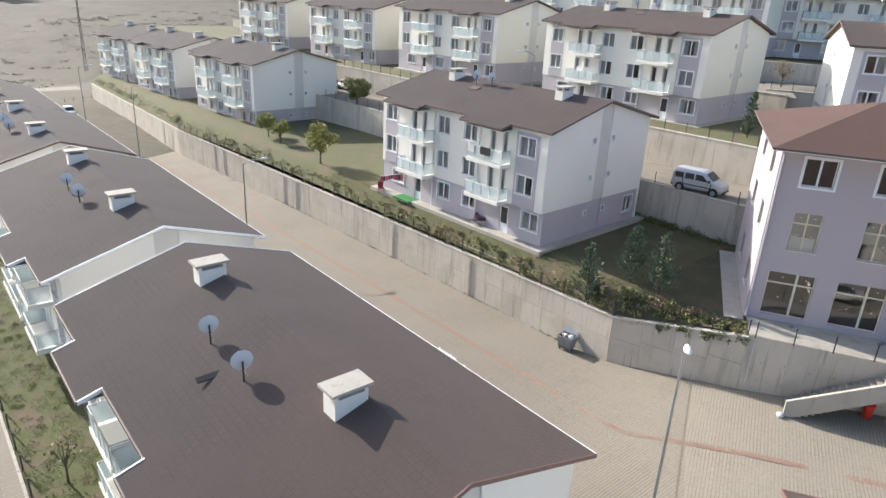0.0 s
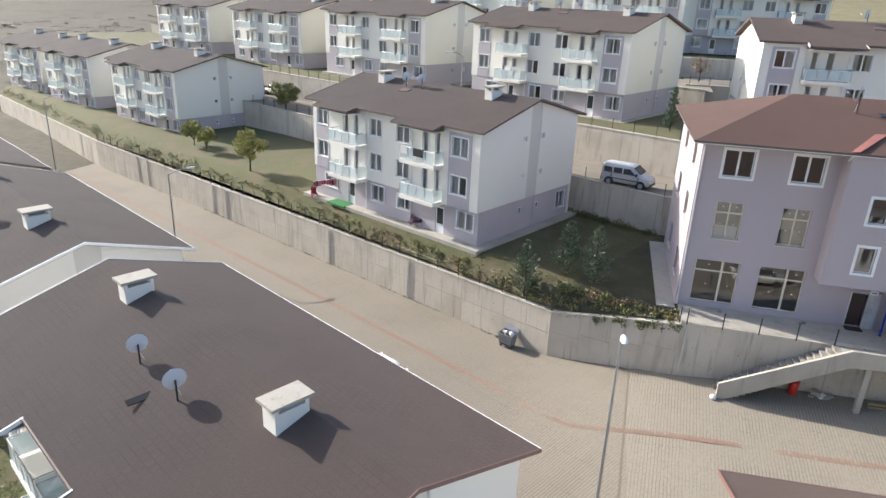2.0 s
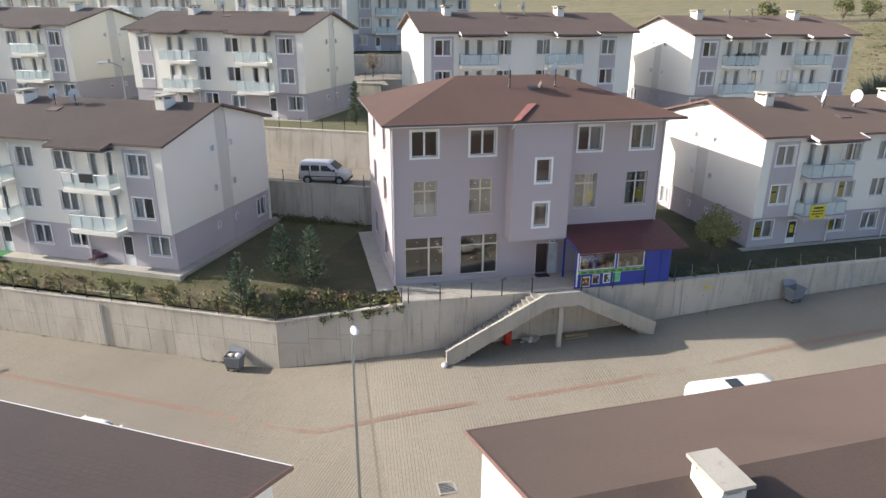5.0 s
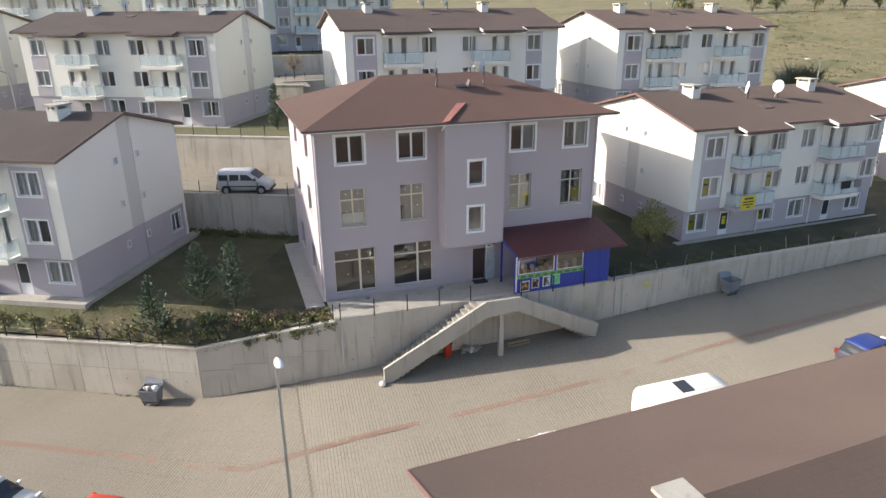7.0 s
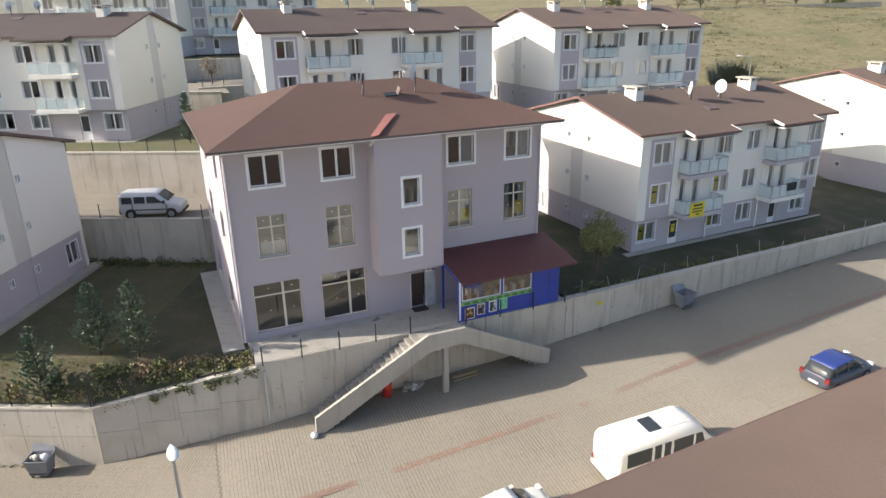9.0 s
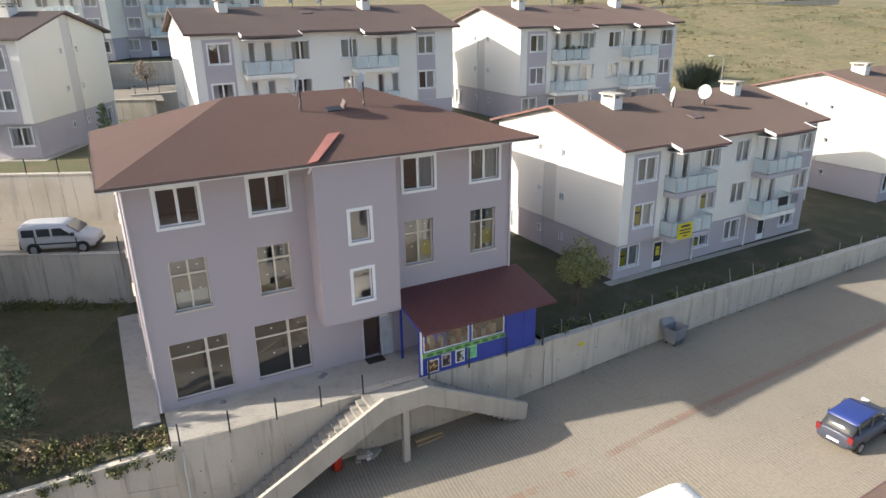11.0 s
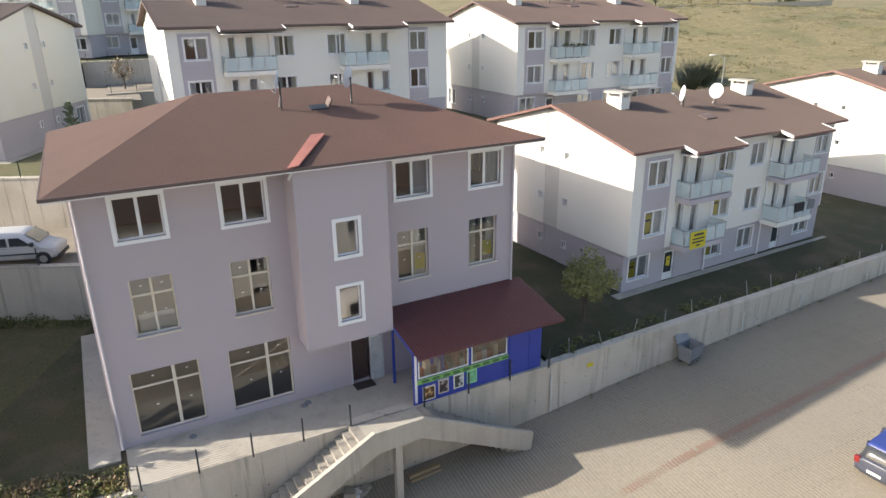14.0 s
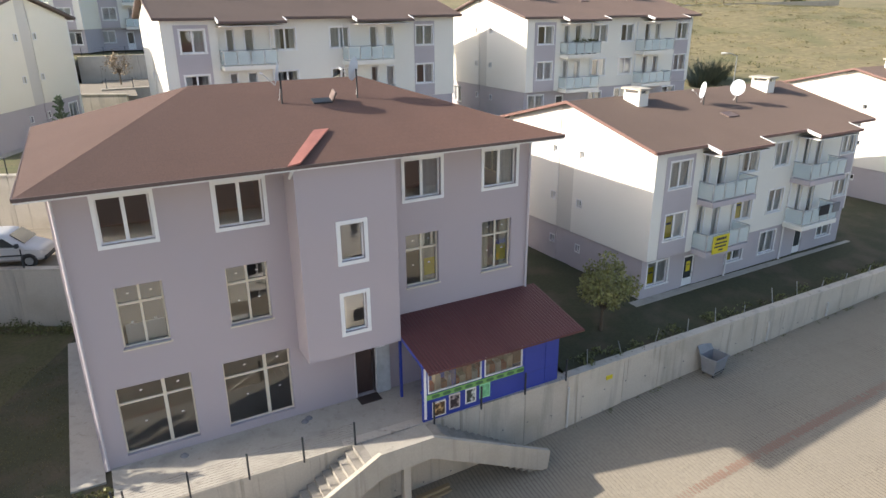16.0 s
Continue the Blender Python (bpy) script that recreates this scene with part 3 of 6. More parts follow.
def apartment_house(at, flip, label, roof=ROOF_DARK, edge=EDGE_DARK, gable=STUCCO, detail=2, seed=1, group="estate houses", L=19.0, D=12.4, chimneys=((3.4, 5.2), (15.3, 5.2)), back_windows=True, bays=((3.35, 7.75), (12.7, 17.1)), balconies=((3.45, 7.05), (12.0, 15.6)), gable_edge=None, back_edge=None, left_edge=None, reach=0.0, slab=STUCCO):
    """Three storeys, gabled roof with two lower eave pieces over the balcony bays. x runs along the front from the main corner."""
    rnd = random.Random(seed)

    def roof_z(y):
        return RIDGE - abs(y - D / 2) * (RIDGE - EAVE) / (D / 2 + OVER)

    house = empty("apartment_house", label, "house", group, at)
    F, B = (1, 0), (0, -1)
    bay = -0.35
    # front openings: (x0, x1, z0, z1, style)
    ground = [(0.55, 2.1, 0.95, 2.3, "pair"), (3.4, 4.3, 0.05, 2.2, "door"), (7.0, 8.45, 1.05, 2.2, "pair"), (10.05, 11.5, 1.0, 2.35, "pair"), (13.6, 14.45, 0.05, 2.15, "door"), (16.0, 17.5, 1.0, 2.15, "pair")]
    upper = []
    far = L - 19.0
    for z in (3.6, 6.42):
        upper += [(7.2, 8.65, z, z + 1.4, "pair"), (10.3 + far * 0.4, 11.7 + far * 0.4, z, z + 1.4, "pair"), (4.0, 4.5, z - 0.75, z + 1.4, "one"), (5.2, 5.8, z - 0.75, z + 1.4, "one"), (13.1 + far * 0.5, 13.65 + far * 0.5, z - 0.75, z + 1.4, "one"), (14.35 + far * 0.5, 14.95 + far * 0.5, z - 0.75, z + 1.4, "one"), (17.05 + far * 0.4, 18.45 + far * 0.4, z, z + 1.4, "pair")]
    panel = [(1.1, 2.6, z, z + 1.4, "pair") for z in (3.6, 6.42)]
    part("ground_floor_wall", Mesh(flip).wall((0.12, 0), F, B, L - 0.24, 0, 2.62, [(a - 0.12, b - 0.12, c, d) for a, b, c, d, _ in ground]), GREY, house, "lilac-grey painted ground floor")
    part("upper_wall", Mesh(flip).wall((3.4, -0.05), F, B, L - 3.4, 2.62, WALL_H, [(a - 3.4, b - 3.4, c, d) for a, b, c, d, _ in upper]), STUCCO, house)
    bay_m = Mesh(flip).wall((0, bay), F, B, 3.4, 2.62, WALL_H - 0.1, [(a, b, c, d) for a, b, c, d, _ in panel])
    bay_m.box(3.15, 3.4, bay + 0.25, -0.05, 2.62, WALL_H - 0.1).face((0, bay, 2.62), (0, 0.2, 2.62), (3.4, 0.2, 2.62), (3.4, bay, 2.62))
    part("corner_bay", bay_m, STUCCO, house)
    part("grey_panel", Mesh(flip).wall((0.75, bay - 0.03), F, B, 2.12, 2.64, 8.12, [(a - 0.75, b - 0.75, c, d) for a, b, c, d, _ in panel], 0.028), GREY, house, "lilac-grey painted panel round the corner windows")
    part("grey_panel", Mesh(flip).wall((16.9 + far * 0.4, -0.08), F, B, 1.7, 2.64, 8.12, [(a - 16.9 - far * 0.4, b - 16.9 - far * 0.4, c, d) for a, b, c, d, _ in upper if a > 16.5], 0.028), GREY, house, "lilac-grey painted panel round the windows")
    back = [(a, a + 1.4, z, z + 1.35) for a in (1.6, 5.2, 8.4, 12.0, 15.0) for z in (0.95, 3.4, 6.2)]
    part("wall_back", Mesh(flip).wall((L, D), (-1, 0), (0, 1), L, 0, WALL_H, back), STUCCO, house)
    G0, G1 = D / 2 - 0.5, D / 2 + 0.85
    # gables: front piece, recessed strip, rear piece
    for x, o in ((0.0, -1), (L, 1)):
        plain, low, band = Mesh(flip), Mesh(flip), Mesh(flip)
        for y0, y1, deep in ((bay + 0.25 if x == 0 else 0.2, G0, 0.0), (G0, G1, 0.04), (G1, D - 0.25, 0.0)):
            xo = x - o * deep
            white = band if deep else plain
            small = []
            if deep == 0:
                yy = G0 - 0.8 if y0 < 3 else G1 + 0.2
                small = [(yy, yy + 0.34, z, z + 0.42) for z in (4.3, 7.15)]
            h = roof_z(y0 if y0 < 3 else y1) - 0.25
            h = min(h, roof_z(y0) - 0.25, roof_z(y1) - 0.25)
            ya = y0
            white.wall((xo, ya), (0, 1), (o, 0), y1 - ya, 2.62, h, [(a - ya, b - ya, c, d) for a, b, c, d in small])
            for xx in (xo, xo - o * 0.25):
                tri = [(xx, ya, h), (xx, y1, h), (xx, y1, roof_z(y1) - 0.12)] + ([(xx, D / 2, RIDGE - 0.12)] if ya < D / 2 < y1 else []) + [(xx, ya, roof_z(ya) - 0.12)]
                white.face(*tri)
            gy = 0.002 if y0 < 3 else ya
            ge = y1
            holes = [(a - gy, b - gy, 1.5, 1.92) for a, b, c, d in small[:1]]
            if y0 > 4.5 and deep == 0:
                holes.append((D - 2.0 - gy, D - 0.75 - gy, 0.75, 2.15))
            low.wall((x - o * 0.1 - o * deep, gy), (0, 1), (o, 0), ge - gy, 0, 2.62, holes)
            if detail > 1 or x == 0:
                for a, b, c, d in small:
                    window(house, (xo, 0), (0, 1), (o, 0), a, b, c, d, flip, "one", trim=0.05, sill=False, inset=0.1, label="small white-framed window")
                for a, b, c, d in small[:1]:
                    window(house, (xo - o * 0.1, 0), (0, 1), (o, 0), a, b, 1.5, 1.92, flip, "one", trim=0.05, sill=False, inset=0.1, label="small white-framed window")
                if y0 > 4.5 and deep == 0:
                    window(house, (xo - o * 0.1, 0), (0, 1), (o, 0), D - 2.0, D - 0.75, 0.75, 2.15, flip, "pair", trim=0.08, curtain="full")
        part("gable_wall", plain, gable, house)
        part("gable_band", band, BAND, house, "grey-beige painted band up the gable")
        part("gable_plinth", low, GREY, house, "lilac-grey painted ground floor gable")
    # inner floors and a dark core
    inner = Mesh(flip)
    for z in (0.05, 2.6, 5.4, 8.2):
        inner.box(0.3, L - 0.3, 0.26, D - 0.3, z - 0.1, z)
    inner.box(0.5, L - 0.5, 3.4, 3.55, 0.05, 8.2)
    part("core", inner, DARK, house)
    # openings
    for a, b, c, d, style in ground + upper + panel:
        y = bay if (a, b, c, d, style) in panel else (-0.05 if c > 2.3 else 0.0)
        if style == "door":
            m = Mesh(flip).box(a, b, 0.06, 0.12, c, d)
            door = part("door", m, PVC, house, "white glazed ground floor door")
            g = Mesh(flip).box(a + 0.14, b - 0.14, 0.045, 0.06, c + 0.75, d - 0.15)
            part("pane", g, PANE_DARK, door)
            h = Mesh(flip).box(b - 0.11, b - 0.07, 0.02, 0.06, 1.0, 1.12)
            part("handle", h, METAL, door)
        else:
            window(house, (0, y), F, B, a, b, c, d, flip, style, trim=0.09 if style == "pair" else 0.05, curtain=rnd.choice(("full", "full", "full", "full", "sides", "half")), sill=style == "pair")
    if detail > 1 and back_windows:
        for a, b, c, d in back:
            window(house, (0, D), F, (0, 1), L - b, L - a, c, d, flip, "pair", trim=0.07, curtain=rnd.choice(("full", "", "half")))
    # balconies
    for x0, x1 in balconies:
        for z in (2.75, 5.55):
            b = part("balcony", Mesh(flip).box(x0, x1, -1.3, -0.05, z - 0.28, z), slab if z > 3 or x0 < 6 else STUCCO, house, "balcony slab with frosted glass railing")
            rail = Mesh(flip)
            for p, q in (((x0 + 0.05, -1.24), (x1 - 0.05, -1.24)), ((x0 + 0.05, -1.24), (x0 + 0.05, -0.06)), ((x1 - 0.05, -1.24), (x1 - 0.05, -0.06))):
                rail.tube((*p, z + 0.98), (*q, z + 0.98), 0.03, n=6)
            n = 4
            for i in range(n + 1):
                xx = x0 + 0.05 + (x1 - x0 - 0.1) * i / n
                rail.tube((xx, -1.24, z), (xx, -1.24, z + 0.98), 0.022, n=5)
            part("handrail", rail, METAL, b)
            for i in range(n):
                xa, xb = x0 + 0.1 + (x1 - x0 - 0.1) * i / n, x0 + (x1 - x0 - 0.1) * (i + 1) / n
                part("glass_panel", Mesh(flip).box(xa, xb, -1.245, -1.235, z + 0.08, z + 0.92), FROST, b)
            for xx in (x0 + 0.05, x1 - 0.05):
                part("glass_panel", Mesh(flip).box(xx - 0.005, xx + 0.005, -1.18, -0.1, z + 0.08, z + 0.92), FROST, b)
    # rain pipes
    for xx, z0 in ((6.9, 0.0), (12.1, 0.0)):
        part("rain_pipe", Mesh(flip).tube((xx, -0.12, z0), (xx, -0.12, 8.0), 0.05, n=6), TRIM, house)
    # roof
    r = Mesh(flip)
    th = 0.16
    g0, g1 = -0.4, L + 0.4
    cuts = [g0, *bays[0], *bays[1], g1]
    lip = roof_z(-OVER - reach)
    for a, b in zip(cuts, cuts[1:]):
        front = -OVER - reach - (0.9 if (a, b) in bays else 0.0)
        zf = roof_z(front)
        if (a, b) in bays:
            r.prism([(a, front, zf), (b, front, zf), (b, -OVER - reach, lip), (a, -OVER - reach, lip)], (0, 0, -th))
    r.prism([(g0, -OVER - reach, lip), (g1, -OVER - reach, lip), (g1, D / 2, RIDGE), (g0, D / 2, RIDGE)], (0, 0, -th))
    zb = roof_z(D + OVER)
    r.prism([(g0, D / 2, RIDGE), (g1, D / 2, RIDGE), (g1, D + OVER, zb), (g0, D + OVER, zb)], (0, 0, -th))
    top = part("roof", r, roof, house, "brown shingled gable roof")
    e = Mesh(flip)
    for a, b in zip(cuts, cuts[1:]):
        front = -OVER - reach - (0.9 if (a, b) in bays else 0.0)
        zf = roof_z(front)
        part("gutter", Mesh(flip).box(a, b, front - 0.06, front - 0.003, zf - 0.14, zf + 0.015), edge, top, "metal roof edge and gutter")
        if (a, b) in bays:
            for xx in (a, b):
                flank = Mesh(flip).prism([(xx - 0.035, front, zf - 0.14), (xx + 0.035, front, zf - 0.14), (xx + 0.035, -OVER - reach, lip - 0.14), (xx - 0.035, -OVER - reach, lip - 0.14)], (0, 0, 0.17))
                part("flank_edge", flank, edge if flip else TRIM, top, "thin edge strip beside the balcony roof")
    e.box(g0, g1, D + OVER + 0.003, D + OVER + 0.04, zb - 0.12, zb + 0.006)
    part("gutter", e, back_edge or edge, top, "metal roof edge and gutter")
    for xx in (g0 - 0.045, g1 + 0.003):
        for ya, yb in ((-OVER - reach, D / 2), (D + OVER, D / 2)):
            za, zc = roof_z(ya), RIDGE
            verge = Mesh(flip).prism([(xx, ya, za - 0.13), (xx + 0.042, ya, za - 0.13), (xx + 0.042, yb, zc - 0.13), (xx, yb, zc - 0.13)], (0, 0, 0.16))
            part("verge", verge, (gable_edge or edge) if xx > 1 else (left_edge or gable_edge or edge), top, "metal verge of the gable")
    for a, b in bays:
        part("soffit", Mesh(flip).box(a + 0.1, b - 0.1, -OVER - reach - 0.83, -0.06, EAVE - 0.55, EAVE - 0.5), TRIM, top)
    # chimneys
    for xx, yy in chimneys:
        chimney(house, xx, yy, roof_z(yy), flip)
    return house


def chimney(parent, x, y, z, flip):
    m = Mesh(flip).box(x - 0.36, x + 0.36, y - 0.62, y + 0.62, z - 0.5, z + 0.55)
    for a in (-0.29, 0.29):
        for b in (-0.55, 0.55):
            m.box(x + a - 0.07, x + a + 0.07, y + b - 0.07, y + b + 0.07, z + 0.55, z + 0.75)
    c = part("chimney", m, STUCCO, parent, "white rendered chimney with a slab cap")
    part("flue", Mesh(flip).box(x - 0.2, x + 0.2, y - 0.4, y + 0.4, z + 0.55, z + 0.66), DARK, c)
    part("cap", Mesh(flip).box(x - 0.47, x + 0.47, y - 0.77, y + 0.77, z + 0.75, z + 0.86), PALE_CONCRETE, c)


PANE_DARK = material("dark door glass", (0.05, 0.055, 0.06), 0.1)


def west_house(s, t, z, label, seed, shift=(0, 0), **kw):
    x, y = west(s, t)
    return apartment_house(pose(x + shift[0], y + shift[1], z, 0, 0, TURN_W), True, label, seed=seed, **kw)


h1 = west_house(7.7, 2.3, 0.08, "white and grey apartment house with frosted balconies above the retaining wall", 1, (-0.4, 0.1))
h6 = west_house(60.0, 5.4, -1.2, "white and grey apartment house with a shaded gable along the wall", 2, (0.4, 1.4))
h9 = west_house(87, 7.2, -1.7, "white apartment house with bright balconies along the wall", 3, detail=1)
h10 = west_house(110, 8.0, -2.2, "white apartment house at the end of the wall", 4, detail=1)
h4 = west_house(11.5, 28.8, 6.2, "white apartment house with cream gable on the upper terrace", 5, (0.3, -1.1), gable=CREAM, L=19.8)
h5 = west_house(38.2, 29, 6.5, "white apartment house with cream gable on the upper terrace", 6, (-0.4, -0.2), gable=CREAM, L=19.8)
h11 = west_house(64, 29, 5.8, "white apartment house with cream gable on the upper terrace", 7, gable=CREAM, detail=1)
h12 = west_house(90, 29, 5.6, "white apartment house with cream gable on the upper terrace", 8, gable=CREAM, detail=1)
h2 = apartment_house(pose(26.15, 0.95, 0.0, 0, 0, 1.8), False, "white and grey apartment house with a sunlit gable beside the lawn", edge=EDGE, roof=ROOF_MID, seed=9, L=18.6, bays=((3.35, 7.6), (11.85, 16.1)), slab=GREY, chimneys=((3.85, 5.1), (15.5, 5.1)))
h8 = apartment_house(pose(56.0, 2.6, 0.3, 0, 0, 1.5), False, "white apartment house with a blank sunlit gable", edge=EDGE, roof=ROOF_MID, seed=10, detail=1)
h3 = apartment_house(pose(6.6, 24.1, 6.25), False, "white apartment house with pale balconies on the upper terrace", seed=11, L=21.2)
h7 = apartment_house(pose(33.9, 23.2, 6.0), False, "white apartment house with a half-shaded gable", seed=12)


# the row below the street: balconies face away from it
def south_house(k, z, seed, **kw):
    a = radians(-30)
    x, y = -30.1 - k * math.cos(a), -19.8 - k * math.sin(a)
    return apartment_house(pose(x, y, z, 0, 0, -30), False, "white apartment house below the street with a dark brown shingled roof", seed=seed, edge=EDGE_DARK, back_edge=TRIM, roof=ROOF_DARK, L=20.85, D=10.35, chimneys=((4.1, 4.7), (15.95, 4.5)), bays=((3.5, 7.8), (12.7, 17.3)), balconies=((5.6, 8.8), (9.05, 12.2), (13.6, 17.2)), left_edge=TRIM, reach=0.35, **kw)


n1 = south_house(0, -5.5, 13, gable_edge=EDGE)
n2 = south_house(24.9, -5.6, 14, gable_edge=TRIM)
n3 = south_house(50.6, -6.0, 15, detail=1)
n4 = south_house(76, -6.5, 16, detail=1)
rr = apartment_house(pose(0.45, -31.2, -5.5, 0, 0, 2.6), False, "white apartment house below the street with a plain brown roof", roof=ROOF_MID, edge=EDGE, seed=17, L=26, D=10.35, chimneys=((4.4, 4.5), (17, 4.4)))


# ---- the lilac building ----
pb = empty("lilac_building", "three-storey lilac-grey building with a red-brown hipped roof and shop windows", "building")
PW, PD, PH = 18.0, 11.6, 10.35
top_row = [(x, x + 1.6, 8.2, 9.75) for x in (1.28, 4.92, 12.0, 15.64)]
mid_row = [(x, x + 1.5, 4.45, 6.7) for x in (1.35, 4.92, 11.98, 15.58)]
shop_row = [(0.8, 3.3, 0.3, 3.02), (4.4, 6.92, 0.3, 3.02)]
entrance = (9.55, 10.4, 0.0, 2.1)
front_holes = top_row + mid_row + shop_row + [entrance]
walls = Mesh().wall((0, 0), (1, 0), (0, -1), PW, -0.1, PH, front_holes, 0.3)
part("front_wall", walls, LILAC, pb)
side = [(y, y + 1.5, z, z + 1.6) for y in (2.0, 7.2) for z in (1.0, 4.8, 8.1)]
part("side_wall", Mesh().wall((0, 0.3), (0, 1), (-1, 0), PD - 0.3, -0.1, PH, [(a - 0.3, b - 0.3, c, d) for a, b, c, d in side], 0.3), LILAC, pb)
# unseen rear right corner, drawn back so its shadow covers the next gable
part("side_wall", Mesh().wall((PW, 0.3), (0, 1), (1, 0), 13.6 - 0.3, -0.1, PH, [(a - 0.3, b - 0.3, c, d) for a, b, c, d in side], 0.3), LILAC, pb)
part("rear_wall", Mesh().wall((0.3, PD), (0.9934, 0.1142), (-0.1142, 0.9934), 17.5, -0.1, PH, (), 0.3), LILAC, pb)
bay_holes = [(8.8 - 7.3, 9.72 - 7.3, 6.63, 8.05), (8.77 - 7.3, 9.68 - 7.3, 3.78, 5.28)]
stair_bay = Mesh().wall((7.3, -1.3), (1, 0), (0, -1), 3.75, 2.85, PH, bay_holes, 0.25)
stair_bay.wall((7.3, -1.3 + 0.25), (0, 1), (-1, 0), 1.05, 2.85, PH, (), 0.25).wall((11.05, -1.3 + 0.25), (0, 1), (1, 0), 1.05, 2.85, PH, (), 0.25)
stair_bay.box(7.55, 10.8, -1.05, 0.0, 2.86, 3.0)
part("stair_bay", stair_bay, LILAC, pb, "projecting lilac-grey stair bay")
for a, b, c, d in top_row:
    window(pb, (0, 0), (1, 0), (0, -1), a, b, c, d, style="pair", trim=0.13, inset=0.14, sill=False, curtain="" if a < 8 else "half")
for i, (a, b, c, d) in enumerate(mid_row):
    window(pb, (0, 0), (1, 0), (0, -1), a, b, c, d, style="cross", frame=BEIGE_PVC, inset=0.16, curtain=("", "", "half", "sides")[i], cloth=BEIGE_CLOTH, stickers=True, label="dusty unfinished window with crossed mullions")
for a, b, c, d in shop_row:
    window(pb, (0, 0), (1, 0), (0, -1), a, b, c, d, style="shop", frame=BEIGE_PVC, inset=0.16, sill=False, stickers=True, label="tall dusty shop window with a door leaf")
for a, b, c, d in bay_holes:
    window(pb, (7.3, -1.3), (1, 0), (0, -1), a, b, c, d, style="one", trim=0.14, inset=0.12, sill=False)
for x, o in ((0, -1), (PW, 1)):
    for a, b, c, d in side:
        window(pb, (x, 0), (0, 1), (o, 0), a, b, c, d, style="cross", frame=BEIGE_PVC, inset=0.16)
fl = Mesh()
for z in (-0.02, 3.5, 7.0, 10.3):
    fl.box(0.3, PW - 0.3, 0.3, PD - 0.3, z - 0.2, z)
fl.box(3.75, 3.9, 0.3, PD - 0.3, 0, 10.1).box(7.6, 7.75, 0.3, PD - 0.3, 0, 10.1).box(11.2, 11.35, 0.3, PD - 0.3, 0, 10.1).box(0.3, PW - 0.3, 6.5, 6.6, 0, 10.1)
part("interior", fl, ROOM, pb, "bare beige rooms behind the windows")
door = part("entrance_door", Mesh().box(9.6, 10.35, 0.2, 0.26, 0, 2.08), material("dark brown door", (0.06, 0.035, 0.032), 0.5, grain=0.3, size=12), pb, "dark entrance door")
part("door_panel", Mesh().box(10.42, 11.02, -0.16, -0.003, 0.0, 2.2), material("pale grey door panel", (0.5, 0.53, 0.55), 0.5, grain=0.25, size=6, stain=0.5, stain_size=2.5), pb, "pale blue-grey panel beside the door")
part("reveal", Mesh().box(9.5, 9.553, -0.05, 0.2, 0.0, 2.15).box(10.4, 10.42, -0.05, 0.2, 0.0, 2.15), RAIN_PIPE, pb)
# hipped roof; ey2 draws its unseen rear right corner back for that shadow
ex0, ex1, ey0, ey1, ey2, ez, rz = -0.67, 18.5, -1.55, 12.3, 14.5, 10.4, 12.5
ra, rb = (5.3, 5.2, rz), (12.4, 5.2, rz)
c0, c1, c2, c3 = (ex0, ey0, ez), (ex1, ey0, ez), (ex1, ey2, ez), (ex0, ey1, ez)
r = Mesh().face(c0, c1, rb, ra).face(c1, c2, rb).face(c2, c3, ra, rb).face(c3, c0, ra)
hip = part("roof", r, ROOF_RED, pb, "red-brown shingled hipped roof")
e = Mesh().box(ex0, ex1, ey0 - 0.04, ey0, ez - 0.1, ez + 0.015).prism([(ex0, ey1, ez - 0.1), (ex1, ey2, ez - 0.1), (ex1, ey2, ez + 0.015), (ex0, ey1, ez + 0.015)], (0, 0.04, 0)).box(ex0 - 0.04, ex0, ey0, ey1, ez - 0.1, ez + 0.015).box(ex1, ex1 + 0.04, ey0, ey2, ez - 0.1, ez + 0.015)
part("roof_edge", e, EDGE_DARK, hip, "brown metal eave edge")
part("soffit", Mesh().slab([(ex0, ey0), (ex1, ey0), (ex1, ey2), (ex0, ey1)], ez - 0.16, ez - 0.1), TRIM, hip)


# ---- terrace of the lilac building ----
terrace = thing("terrace", Mesh().slab([(0.2, -2.62), (18.2, -3.1), (18.2, 0.0), (0.2, 0.0)], -0.4, -0.03), PALE_CONCRETE, "pale concrete terrace in front of the lilac building", "terrace", kind="structure")
thing("side_path", Mesh().slab([(-1.1, -0.6), (-0.003, -0.6), (-0.003, 11.5), (-1.1, 11.5)], -0.5, -0.08), PALE_CONCRETE, "concrete path along the side wall", "path", kind="structure")
thing("side_path", Mesh().slab([(18.003, 0.2), (18.9, 0.2), (18.9, 11.5), (18.003, 11.5)], -0.3, 0.02), PALE_CONCRETE, "concrete path along the side wall", "path", kind="structure")


def house_path(house, x0, x1, top=0.05, wide=0.95, name="house_path"):
    """A concrete strip round a house, laid at its feet."""
    m = Mesh().box(x0 - 0.75, x1 + 0.75, -wide, -0.003, -0.6, top).box(x0 - 0.75, x0 - 0.003, -0.003, 12.9, -0.6, top).box(x1 + 0.003, x1 + 0.75, -0.003, 12.9, -0.6, top)
    ob = thing(name, m, PALE_CONCRETE, "pale concrete strip round the house", "path", kind="structure")
    ob.matrix_world = house.matrix_world.copy()
    return ob


bpy.context.view_layer.update()
for h in (h1, h6, h4, h5):
    house_path(h, -18.9, -0.1)
for h in (h2, h3, h7):
    house_path(h, 0.1, 18.5 if h == h2 else 18.9, 0.32 if h == h2 else 0.05, 0.6 if h == h2 else 0.95)


